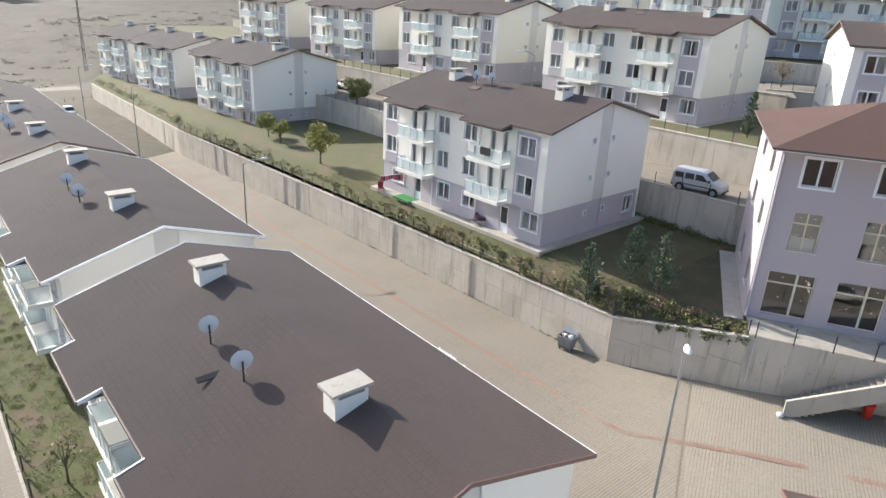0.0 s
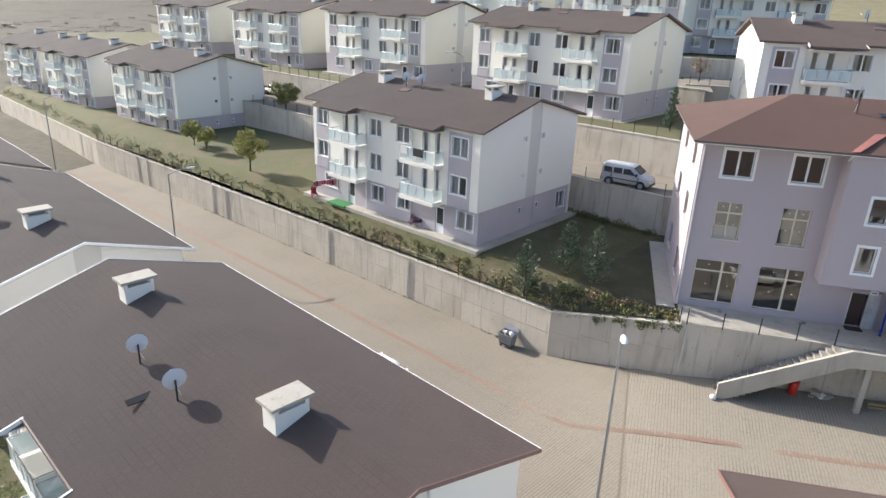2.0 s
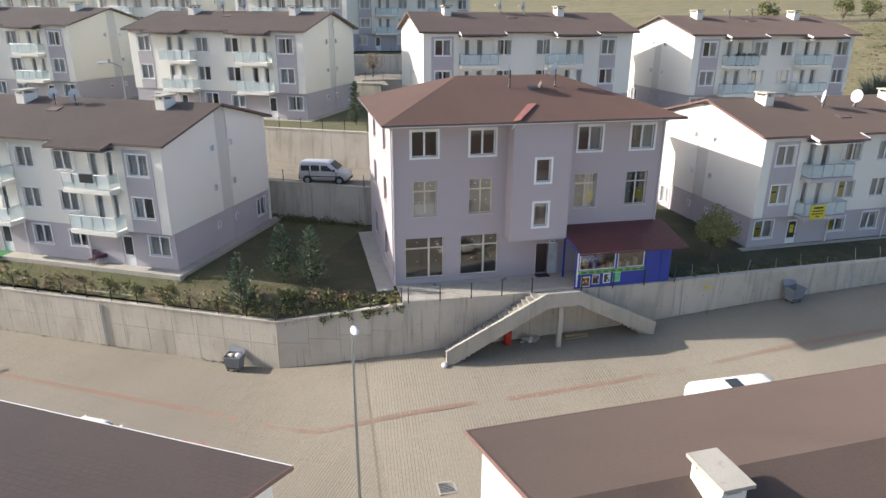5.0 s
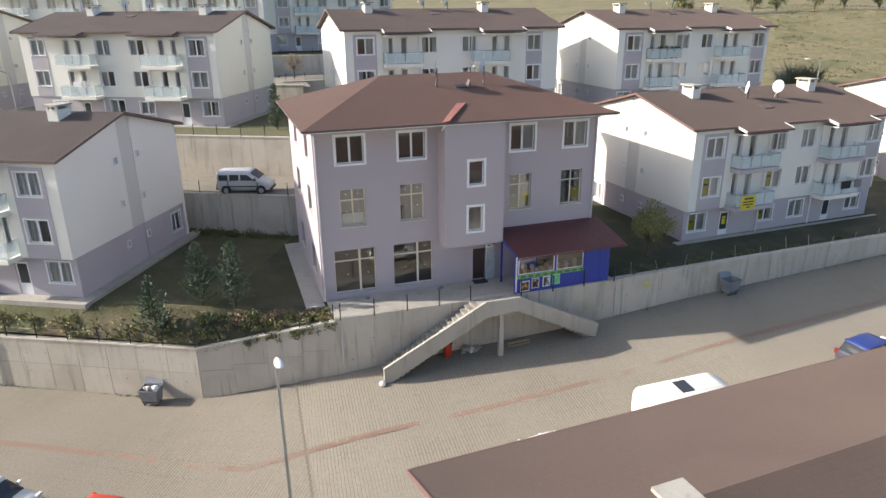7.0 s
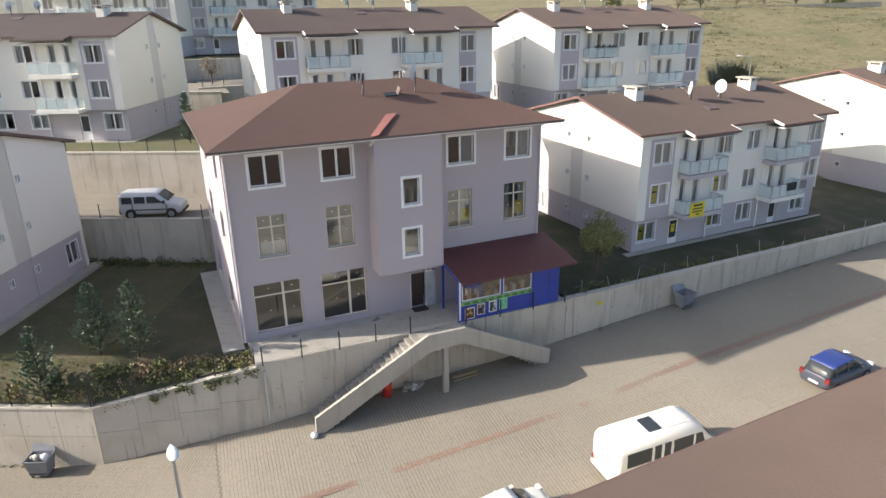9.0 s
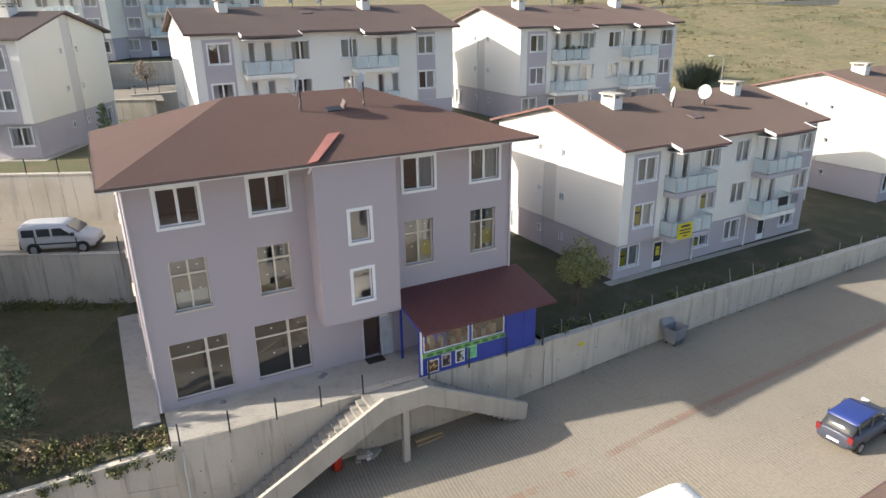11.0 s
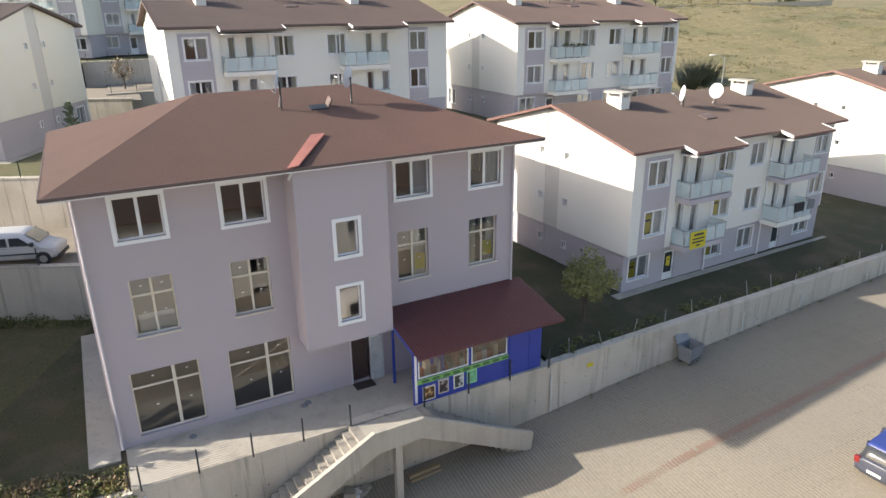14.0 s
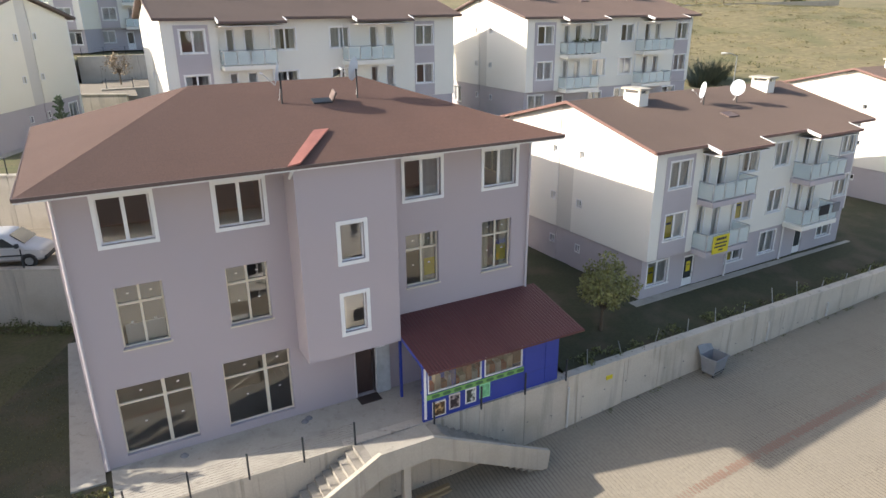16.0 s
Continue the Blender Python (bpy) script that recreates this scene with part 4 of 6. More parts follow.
# ---- details on the lilac building ----
part("rain_pipe", Mesh().tube((0.12, -0.08, 0.0), (0.12, -0.08, 9.9), 0.05).tube((0.12, -0.08, 9.9), (-0.1, -0.9, 10.25), 0.045), RAIN_PIPE, pb, "pale rain pipe at the corner")
part("rain_pipe", Mesh().tube((17.9, -0.08, 3.2), (17.9, -0.08, 9.9), 0.05).tube((17.9, -0.08, 9.9), (17.9, -0.9, 10.25), 0.045), RAIN_PIPE, pb, "pale rain pipe at the corner")
part("rain_pipe", Mesh().tube((7.25, -1.0, 9.9), (7.25, -1.5, 10.3), 0.06), TRIM, pb, "short white gutter spout")
# added pale sheet imitates the bright reflection in the lower panes
board = thing("white_board", Mesh().box(1.5, 2.78, 0.42, 0.46, 3.5, 5.15), TRIM, "pale sheet added inside the window to imitate a reflection in its lower panes", "board")
flash = Mesh()
flash.prism([(7.05, -1.6, 10.4), (7.5, -1.6, 10.47), (9.3, 0.62, 11.12), (8.75, 0.7, 11.1)], (0, 0, 0.05))
part("valley_flashing", flash, material("faded red metal sheet", (0.34, 0.14, 0.11), 0.6, grain=0.2, size=10, stain=0.5, stain_size=1.2), hip, "faded red metal valley flashing")
part("house_sign", Mesh().box(10.38, 10.8, -0.2, -0.165, 2.16, 2.42), TRIM, pb, "small white sign over the door")
part("sign_mark", Mesh().box(10.46, 10.72, -0.206, -0.201, 2.26, 2.32), DARK_METAL, pb)
thing("door_mat", Mesh().box(9.5, 10.42, -0.62, -0.03, -0.03, -0.005), material("dark rubber", (0.045, 0.033, 0.03), 0.9), "dark rubber door mat at the entrance", "mat")
for k, (x, y) in enumerate(((7.1, -0.6), (7.3, -0.45), (2.6, -0.5))):
    thing("rubble", Mesh().lathe([(0.0, 0.12), (0.1, 0.07), (0.16, 0.0)], (x, y, -0.03), 7), DARK, "small dark heap of rubble on the terrace", "rubble", "terrace rubble")


def satellite_dish(at, face, size, pole, label, tilt=9):
    """A dish on a pole: shallow bowl, feed arm, and a bent foot. face: degrees round z that it looks to."""
    d = empty("satellite_dish", label, "satellite dish", "dishes", pose(*at, 0, 0, face))
    part("pole", Mesh().tube((0, 0, -0.2), (0, 0, pole), 0.035), DARK_METAL, d)
    bowl, n = Mesh(), 20
    rot = Euler((0, radians(90 - tilt), 0)).to_matrix()
    def on(r, a):
        q = Vector((r * math.cos(a), r * math.sin(a) * 0.93, r * r * 0.32 / size - 0.05))
        return tuple(rot @ q + Vector((0.1, 0, pole)))
    rings = [size / 2 * k for k in (0.02, 0.35, 0.7, 1.0)]
    for r0, r1 in zip(rings, rings[1:]):
        for i in range(n):
            a, b = 6.28318 * i / n, 6.28318 * (i + 1) / n
            bowl.face(on(r0, a), on(r1, a), on(r1, b), on(r0, b))
    part("bowl", bowl, DISH, d, smooth=True)
    tip = rot @ Vector((size * 0.12, 0, size * 0.55)) + Vector((0.1, 0, pole))
    low = rot @ Vector((size * 0.48, 0, 0.05)) + Vector((0.1, 0, pole))
    part("feed_arm", Mesh().tube(tuple(low), tuple(tip), 0.015, n=5), METAL, d)
    part("feed_head", Mesh().tube(tuple(tip), tuple(tip + Vector((0.12, 0, 0.05))), 0.045, n=8), TRIM, d)
    part("cable", Mesh().tube((0, 0, pole * 0.7), (0.12, -0.16, 0.1), 0.012, n=4), TRIM, d)
    return d


DISH = material("pale blue-grey dish", (0.56, 0.62, 0.68), 0.5, grain=0.1, size=12)


def on_house(house, x, y, L=19.0, D=12.4):
    z = RIDGE - abs(y - D / 2) * (RIDGE - EAVE) / (D / 2 + OVER)
    return house.matrix_world @ Vector((x, y, z))


SOUTHISH = 138.0
for h, spots, D_ in ((n1, ((8.85, 2.8, 0.95), (12.0, 2.75, 1.0)), 10.35), (n2, ((9.6, 2.9, 0.95), (12.6, 2.9, 1.0)), 10.35), (n3, ((9.6, 2.9, 0.95), (12.6, 2.9, 1.0)), 10.35), (h3, ((9.2, 5.6, 1.0), (11.6, 5.4, 1.0)), 12.4), (h7, ((7.5, 5.4, 0.9), (10.3, 5.4, 1.0)), 12.4), (h1, ((-12.3, 4.7, 0.95), (-10.5, 4.7, 0.95)), 12.4), (h4, ((-12, 5.6, 0.9), (-9.4, 5.6, 0.9)), 12.4)):
    for x, y, s in spots:
        satellite_dish(on_house(h, x, y, D=D_), SOUTHISH, s * 0.86, 0.8, "pale satellite dish on a pole on the roof")
satellite_dish(on_house(h2, 8.3, 3.9), 150, 1.0, 0.85, "pale satellite dish seen from its edge on the roof")
satellite_dish(on_house(h2, 11.1, 3.7), 198, 0.98, 0.9, "large round white satellite dish on the roof")
satellite_dish((8.33, 3.1, 11.84), SOUTHISH + 22, 0.95, 1.15, "pale satellite dish on a tall thin pole on the hipped roof")
satellite_dish((11.46, 3.14, 11.85), SOUTHISH - 4, 0.95, 1.15, "pale satellite dish on a tall thin pole on the hipped roof")


def roof_hatch(house, x, y, D=12.4):
    k = (RIDGE - EAVE) / (D / 2 + OVER)
    ob = thing("roof_hatch", Mesh().box(-0.45, 0.45, -0.35, 0.35, 0.0, 0.06), EDGE_DARK, "small brown roof hatch lying in the shingles", "roof hatch", "hatches")
    ob.matrix_world = house.matrix_world @ pose(x, y, RIDGE - (D / 2 - y) * k, math.degrees(math.atan(k)), 0, 0)


for h, x, y in ((h2, 8.6, 2.25), (h3, 9.9, 4.2), (h7, 9.3, 4.2), (h4, -10.8, 4.4), (h1, -11.7, 3.9)):
    roof_hatch(h, x, y)
hatch = empty("roof_hatch", "dark open hatch in the hipped roof", "roof hatch", "hatches", pose(9.9, 3.05, 11.83, 17, 0, 0))
part("frame", Mesh().box(-0.38, 0.38, -0.22, 0.22, -0.05, 0.05), DARK_METAL, hatch)
part("lid", Mesh().prism([(0.38, -0.22, 0.06), (0.38, 0.22, 0.06), (0.5, 0.22, 0.42), (0.5, -0.22, 0.42)], (0.04, 0, -0.01)), EDGE_DARK, hatch, "brown lid standing open")
plank = thing("plank", Mesh().box(-0.5, 0.5, -0.13, 0.13, 0.02, 0.07), NEAR_BLACK, "dark plank lying on the roof", "plank")
plank.matrix_world = Matrix.Translation(on_house(n1, 10.75, 2.0, D=10.35)) @ pose(0, 0, 0.02, 18, 0, 62)


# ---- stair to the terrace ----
# stained concrete, darker than the parapet: the steps' shade is put into its colour
STEP = material("shade-darkened concrete steps", (0.34, 0.315, 0.275), 0.95, grain=0.35, size=12, stain=0.7, stain_size=1.4, bump=0.3, tint=(0.2, 0.185, 0.16))
stair = empty("stair", "pale concrete double stair with solid parapets below the terrace", "stair")
SY0, SY1 = -4.75, -3.08
zl, zr = street_z(2.6), street_z(15.9)
par = Mesh()
out = [(2.45, zl), (2.45, -2.56), (8.6, 0.62), (10.7, 0.6), (16.1, -1.98), (16.0, zr), (15.7, zr), (10.6, -0.28), (8.7, -0.36), (2.9, zl)]
par.prism([(x, SY0, z) for x, z in out], (0, 0.18, 0))
part("parapet", par, PALE_CONCRETE, stair, "sloped concrete parapet")
n = 19
for i in range(n):
    x = 2.7 + (8.5 - 2.7) * i / n
    z0, z1 = zl + (0 - zl) * i / n, zl + (0 - zl) * (i + 1) / n
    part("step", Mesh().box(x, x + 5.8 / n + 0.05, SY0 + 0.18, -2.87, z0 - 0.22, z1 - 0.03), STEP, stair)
n = 15
for i in range(n):
    x = 15.8 - (15.8 - 11.2) * (i + 1) / n
    z0, z1 = zr + (0 - zr) * i / n, zr + (0 - zr) * (i + 1) / n
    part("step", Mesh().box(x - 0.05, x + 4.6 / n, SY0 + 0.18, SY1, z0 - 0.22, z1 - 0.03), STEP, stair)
part("landing", Mesh().box(8.45, 11.25, SY0 + 0.18, -3.0, -0.28, -0.035), PALE_CONCRETE, stair)
part("column", Mesh().box(9.55, 9.83, -4.5, -4.22, street_z(9.7) - 0.1, -0.28), PALE_CONCRETE, stair, "slender concrete pillar")
footing = thing("sandbag", Mesh().lathe([(0.04, 0.2), (0.15, 0.18), (0.2, 0.09), (0.17, 0.0)], (2.3, -4.85, zl), 9), TRIM, "small white sack at the foot of the stair", "sack", smooth=True)
bin_ = empty("rubbish_bin", "faded red plastic drum under the stair", "bin", at=pose(6.74, -3.2, street_z(6.74)))
part("drum", Mesh().lathe([(0.0, 0.0), (0.24, 0.0), (0.27, 0.86), (0.24, 0.9), (0.0, 0.91)], n=16), material("red plastic", (0.6, 0.05, 0.03), 0.45), bin_, smooth=True)
part("rim", Mesh().lathe([(0.275, 0.8), (0.3, 0.84), (0.26, 0.88)], n=16), material("dark red plastic", (0.35, 0.03, 0.02), 0.45), bin_)
rnd = random.Random(5)
for i in range(9):
    x, y = 7.7 + 1.0 * rnd.random(), -3.4 + 0.35 * rnd.random()
    s = 0.1 + 0.14 * rnd.random()
    ob = thing("concrete_block", Mesh().box(-s, s, -s * 0.6, s * 0.6, 0, s * 0.9), TRIM if i % 3 == 0 else PALE_CONCRETE, "broken pale concrete block under the stair", "block", "rubble blocks")
    ob.matrix_world = pose(x, y, street_z(x) + (0.18 if i > 5 else 0.0), 0, 0, 180 * rnd.random())
for i, y in enumerate((-3.75, -3.6)):
    ob = thing("timber", Mesh().box(-0.75, 0.75, -0.09, 0.09, 0, 0.12), material("weathered timber", (0.33, 0.25, 0.15), 0.85, grain=0.4, size=20), "weathered timber lying below the stair", "timber", "timbers")
    ob.matrix_world = pose(11.2, y, street_z(11.2) + 0.12 * i, 0, 0, 3)

# ---- the blue kiosk ----
BLUE = material("bright blue sheet metal", (0.028, 0.055, 0.34), 0.45, grain=0.12, size=25, stain=0.2, stain_size=1.0)
MAROON = material("maroon roof sheet", (0.12, 0.04, 0.04), 0.55, grain=0.15, size=15, stain=0.2, stain_size=0.8)
kiosk = empty("kiosk", "blue sheet-metal kiosk with a maroon corrugated roof and posters", "kiosk")
kx1, ky0, ky1 = 17.7, -2.95, -0.05
part("front_wall", Mesh().wall((12.0 - 0.75, ky0), (1, 0), (0, -1), kx1 - 11.25, -0.03, 2.55, [(0.12, 2.55, 1.2, 2.32), (2.7, 4.55, 1.2, 2.32)], 0.06), BLUE, kiosk)
part("side_wall", Mesh().wall((kx1, ky0 + 0.06), (0, 1), (1, 0), ky1 - ky0 - 0.06, -0.03, 2.7, (), 0.06), BLUE, kiosk)
part("side_wall", Mesh().box(12.6, 12.66, ky0 + 0.07, ky1, -0.03, 2.7), BLUE, kiosk)
for xx in (15.92, 17.0):
    part("rib", Mesh().box(xx, xx + 0.03, ky0 - 0.022, ky0 + 0.001, 0.0, 2.5), BLUE, kiosk)
part("post", Mesh().box(11.15, 11.25, ky0, ky0 + 0.1, -0.03, 2.55), BLUE, kiosk)
part("post", Mesh().box(11.15, 11.25, -0.9, -0.8, -0.03, 3.0), BLUE, kiosk)
part("beam", Mesh().prism([(11.1, ky0 - 0.1, 2.42), (11.2, ky0 - 0.1, 2.42), (11.2, -0.02, 3.02), (11.1, -0.02, 3.02)], (0, 0, 0.2)), BLUE, kiosk)
for a, b in ((11.37, 13.8), (13.95, 15.8)):
    w = Mesh().box(a, a + 0.05, ky0 - 0.02, ky0 + 0.05, 1.2, 2.32).box(b - 0.05, b, ky0 - 0.02, ky0 + 0.05, 1.2, 2.32).box(a + 0.05, b - 0.05, ky0 - 0.02, ky0 + 0.05, 1.2, 1.25).box(a + 0.05, b - 0.05, ky0 - 0.02, ky0 + 0.05, 2.27, 2.32)
    w = part("window", w, PVC, kiosk, "kiosk window with stock behind the glass")
    o = part("pane", Mesh().face((a + 0.05, ky0 + 0.02, 1.25), (b - 0.05, ky0 + 0.02, 1.25), (b - 0.05, ky0 + 0.02, 2.27), (a + 0.05, ky0 + 0.02, 2.27)), PANE, w)
    o.visible_shadow = False
part("back_shelf", Mesh().box(12.68, 17.6, -1.9, -1.7, 0, 2.3), material("brown shelf", (0.27, 0.2, 0.13), 0.7, grain=0.4, size=6), kiosk)
rnd = random.Random(8)
goods = [material("goods %d" % i, c, 0.5) for i, c in enumerate(((0.5, 0.12, 0.06), (0.6, 0.5, 0.35), (0.45, 0.2, 0.1), (0.7, 0.68, 0.62)))]
for i in range(14):
    x = 11.6 + 4.0 * i / 14
    h = 0.05 + 0.45 * rnd.random()
    thing("carton", Mesh().box(x, x + 0.24, -2.6, -2.3, 0.9, 0.9 + 0.3 + h), goods[i % 4], "boxed goods on the kiosk counter", "carton", "kiosk goods")
part("counter", Mesh().box(11.4, 17.6, -2.85, -2.2, 0.82, 0.9), BLUE, kiosk)
roof = Mesh()
z0, z1, ya, yb = 2.55, 3.3, -3.65, 0.0
rx0, rx1 = 11.05, 18.45
n = 48
for i in range(n):
    a, b = rx0 + (rx1 - rx0) * i / n, rx0 + (rx1 - rx0) * (i + 1) / n
    c = (b - a) * 0.35
    pts = ((a, 0.0), (a + c * 0.5, 0.02), (b - c, 0.02), (b - c * 0.3, 0.0), (b, 0.0))
    for (p, h0), (q, h1_) in zip(pts, pts[1:]):
        roof.face((p, ya, z0 + h0), (q, ya, z0 + h1_), (q, yb - 0.003, z1 + h1_), (p, yb - 0.003, z1 + h0))
roof.box(rx0, rx1, ya, ya + 0.03, z0 - 0.09, z0 - 0.01)
part("roof", roof, MAROON, kiosk, "maroon corrugated lean-to roof")
band = part("sign_band", Mesh().box(11.3, 15.85, ky0 - 0.06, ky0 - 0.023, 0.95, 1.17), material("pale green sign", (0.2, 0.42, 0.12), 0.5), kiosk, "pale green strip with a row of dark lozenges")
for i in range(9):
    x = 11.5 + 0.5 * i
    part("lozenge", Mesh().prism([(x, ky0 - 0.061, 1.03), (x + 0.06, ky0 - 0.061, 0.99), (x + 0.3, ky0 - 0.061, 0.99), (x + 0.36, ky0 - 0.061, 1.03), (x + 0.36, ky0 - 0.061, 1.09), (x + 0.3, ky0 - 0.061, 1.13), (x + 0.06, ky0 - 0.061, 1.13), (x, ky0 - 0.061, 1.09)], (0, -0.006, 0)), material("dark green", (0.06, 0.16, 0.06), 0.5), band)
for x, w, z, col, inner, tint in ((11.55, 0.6, 0.08, (0.8, 0.76, 0.66), (0.1, 0.05, 0.02), (0.85, 0.55, 0.25)), (12.3, 0.5, 0.2, (0.6, 0.55, 0.5), (0.04, 0.025, 0.03), (0.5, 0.4, 0.38)), (13.05, 0.5, 0.22, (0.8, 0.82, 0.78), (0.05, 0.06, 0.05), (0.75, 0.78, 0.75)), (13.72, 0.5, 0.26, (0.3, 0.68, 0.4), (0.16, 0.48, 0.24), (0.22, 0.6, 0.32))):
    ps = part("poster", Mesh().box(x, x + w, ky0 - 0.03, ky0 - 0.002, z, z + 0.68), material("poster paper", col, 0.5), kiosk, "printed poster on the blue wall")
    part("picture", Mesh().box(x + 0.05, x + w - 0.05, ky0 - 0.036, ky0 - 0.031, z + 0.06, z + 0.62), material("poster print", inner, 0.5, grain=0.6, size=12, stain=1.0, stain_size=5.5, tint=tint), ps)
part("corner_strip", Mesh().box(11.2, 11.3, ky0 - 0.03, ky0 - 0.002, 0.1, 2.4), TRIM, kiosk, "narrow white strip at the corner")


# ---- fences ----
def fence(name, a, b, z, label, gap=2.0, high=1.0, wires=5, mat=DARK_METAL, group="fences"):
    a, b = Vector((*a, 0)), Vector((*b, 0))
    n = max(1, round((b - a).length / gap))
    f = empty(name, label, "fence", group)
    height = (lambda k: z[0] + (z[1] - z[0]) * k)
    for i in range(n + 1):
        q = a.lerp(b, i / n)
        part("post", Mesh().box(q.x - 0.03, q.x + 0.03, q.y - 0.03, q.y + 0.03, height(i / n) - 0.05, height(i / n) + high), mat, f)
    for w in range(wires):
        h = high * (0.15 + 0.8 * w / max(1, wires - 1))
        part("wire", Mesh().tube((a.x, a.y, z[0] + h), (b.x, b.y, z[1] + h), 0.003, n=4, cap=False), DARK_METAL, f)
    return f


FENCE = "dark posts with thin wires along the wall top"
fence("wire_fence", west(70, 0.1), west(0.1, 0.1), (-1.56 - west_drop(-70), -1.56), FENCE, wires=3)
fence("wire_fence", west(0, 0.15), (0.15, -2.45), (-1.55, -0.2), FENCE, wires=2)
fence("wire_fence", (0.5, -2.8), (8.3, -2.95), (-0.05, -0.03), "dark posts with thin wires along the terrace edge", wires=9)
fence("wire_fence", (11.5, -3.2), (18.0, -3.2), (-0.05, 0.0), "dark posts along the terrace edge", wires=2)
fr = random.Random(44)
for i in range(24):
    x = 19.6 + 2.1 * i + fr.uniform(-0.2, 0.2)
    ob = thing("fence_post", Mesh().tube((0, 0, -0.2), (0, 0, fr.uniform(0.75, 1.15)), 0.022, n=6), METAL, "thin leaning steel post in the grass above the wall", "post", "fence posts")
    ob.matrix_world = pose(x, -2.75 - 0.008 * (x - 18), 0.02, fr.uniform(-9, 9), fr.uniform(-14, 8), 0)
fence("wire_fence", west(70, 15.95), west(0.3, 15.95), (3.05, 3.05), "dark posts along the upper street", gap=2.4, wires=3)
fence("wire_fence", west(90, 22.95), west(0.4, 22.95), (6.25, 6.25), "dark posts along the upper terrace", gap=2.2)
fence("wire_fence", (3.0, 19.8), (60, 19.8), (6.25, 6.25), "dark posts along the upper terrace", gap=2.2)


# ---- drains on the walls ----
PIPE = material("grey drain plastic", (0.55, 0.55, 0.53), 0.5, grain=0.2, size=10)


def wall_pipe(x, y, z0, z1, out):
    thing("wall_pipe", Mesh().tube((x + out[0] * 0.09, y + out[1] * 0.09, z0), (x + out[0] * 0.09, y + out[1] * 0.09, z1), 0.05, n=8), PIPE, "pale plastic drain pipe fixed on the concrete wall", "pipe", "wall drains")


for s in (13.0, 22.6, 39, 41.5, 56, 58.5, 75):
    x, y = west(s, 0)
    wall_pipe(x, y, -5.0, -1.9, -V)
for x, y in ((0.55, -2.62), (18.2, -3.12), (31.5, -3.22), (36.5, -3.26), (43, -3.32)):
    wall_pipe(x, y, street_z(x) + (0.35 if x < 5 else 0.1), -0.45, (0, -1))


# ---- street lamps ----
def street_lamp(x, y, z, turn, arm, label, top=9.2):
    lamp = empty("street_lamp", label, "street lamp", "street lamps", pose(x, y, z, 0, 0, turn))
    part("pole", Mesh().tube((0, 0, 0), (0, 0, top), 0.09, 0.05, n=10), METAL, lamp)
    part("base", Mesh().box(-0.2, 0.2, -0.2, 0.2, 0, 0.06), METAL, lamp)
    part("arm", Mesh().tube((0, 0, top - 0.05), (arm * 0.6, 0, top + 0.25), 0.045, 0.04).tube((arm * 0.6, 0, top + 0.25), (arm, 0, top + 0.3), 0.04, 0.035), METAL, lamp)
    head = Mesh()
    prof = [(0.02, 0.035), (0.2, 0.13), (0.5, 0.17), (0.72, 0.13), (0.8, 0.02)]
    n = 10
    ring = [[(arm - 0.1 + d, r * math.cos(6.283 * i / n), top + 0.3 + r * 0.55 * math.sin(6.283 * i / n)) for i in range(n)] for d, r in prof]
    for p, q in zip(ring, ring[1:]):
        for i in range(n):
            head.face(p[i], p[(i + 1) % n], q[(i + 1) % n], q[i])
    part("head", head, PVC, lamp, "rounded white lamp head", smooth=True)
    return lamp


street_lamp(-3.75, -14.5, street_z(-3.75, -14.5), -86, 0.45, "tall galvanised street lamp with a white head", 4.4 - street_z(-3.75, -14.5))
street_lamp(-40.4, 6.5, -5.0, 55, 1.6, "tall galvanised street lamp with a curved arm", 7.5)
street_lamp(-73.4, 28.1, street_z(-73.4), 55, 1.6, "tall galvanised street lamp with a curved arm")
street_lamp(-98.2, 42.3, street_z(-98.2), 55, 1.6, "tall galvanised street lamp with a curved arm")
street_lamp(-19.2, 22.2, 2.95, 200, 1.0, "galvanised street lamp on the upper street")
street_lamp(68.2, 29.8, far_z(68.2, 29.8), 150, 1.2, "pale street lamp at the foot of the slope", 9.9 - far_z(68.2, 29.8))


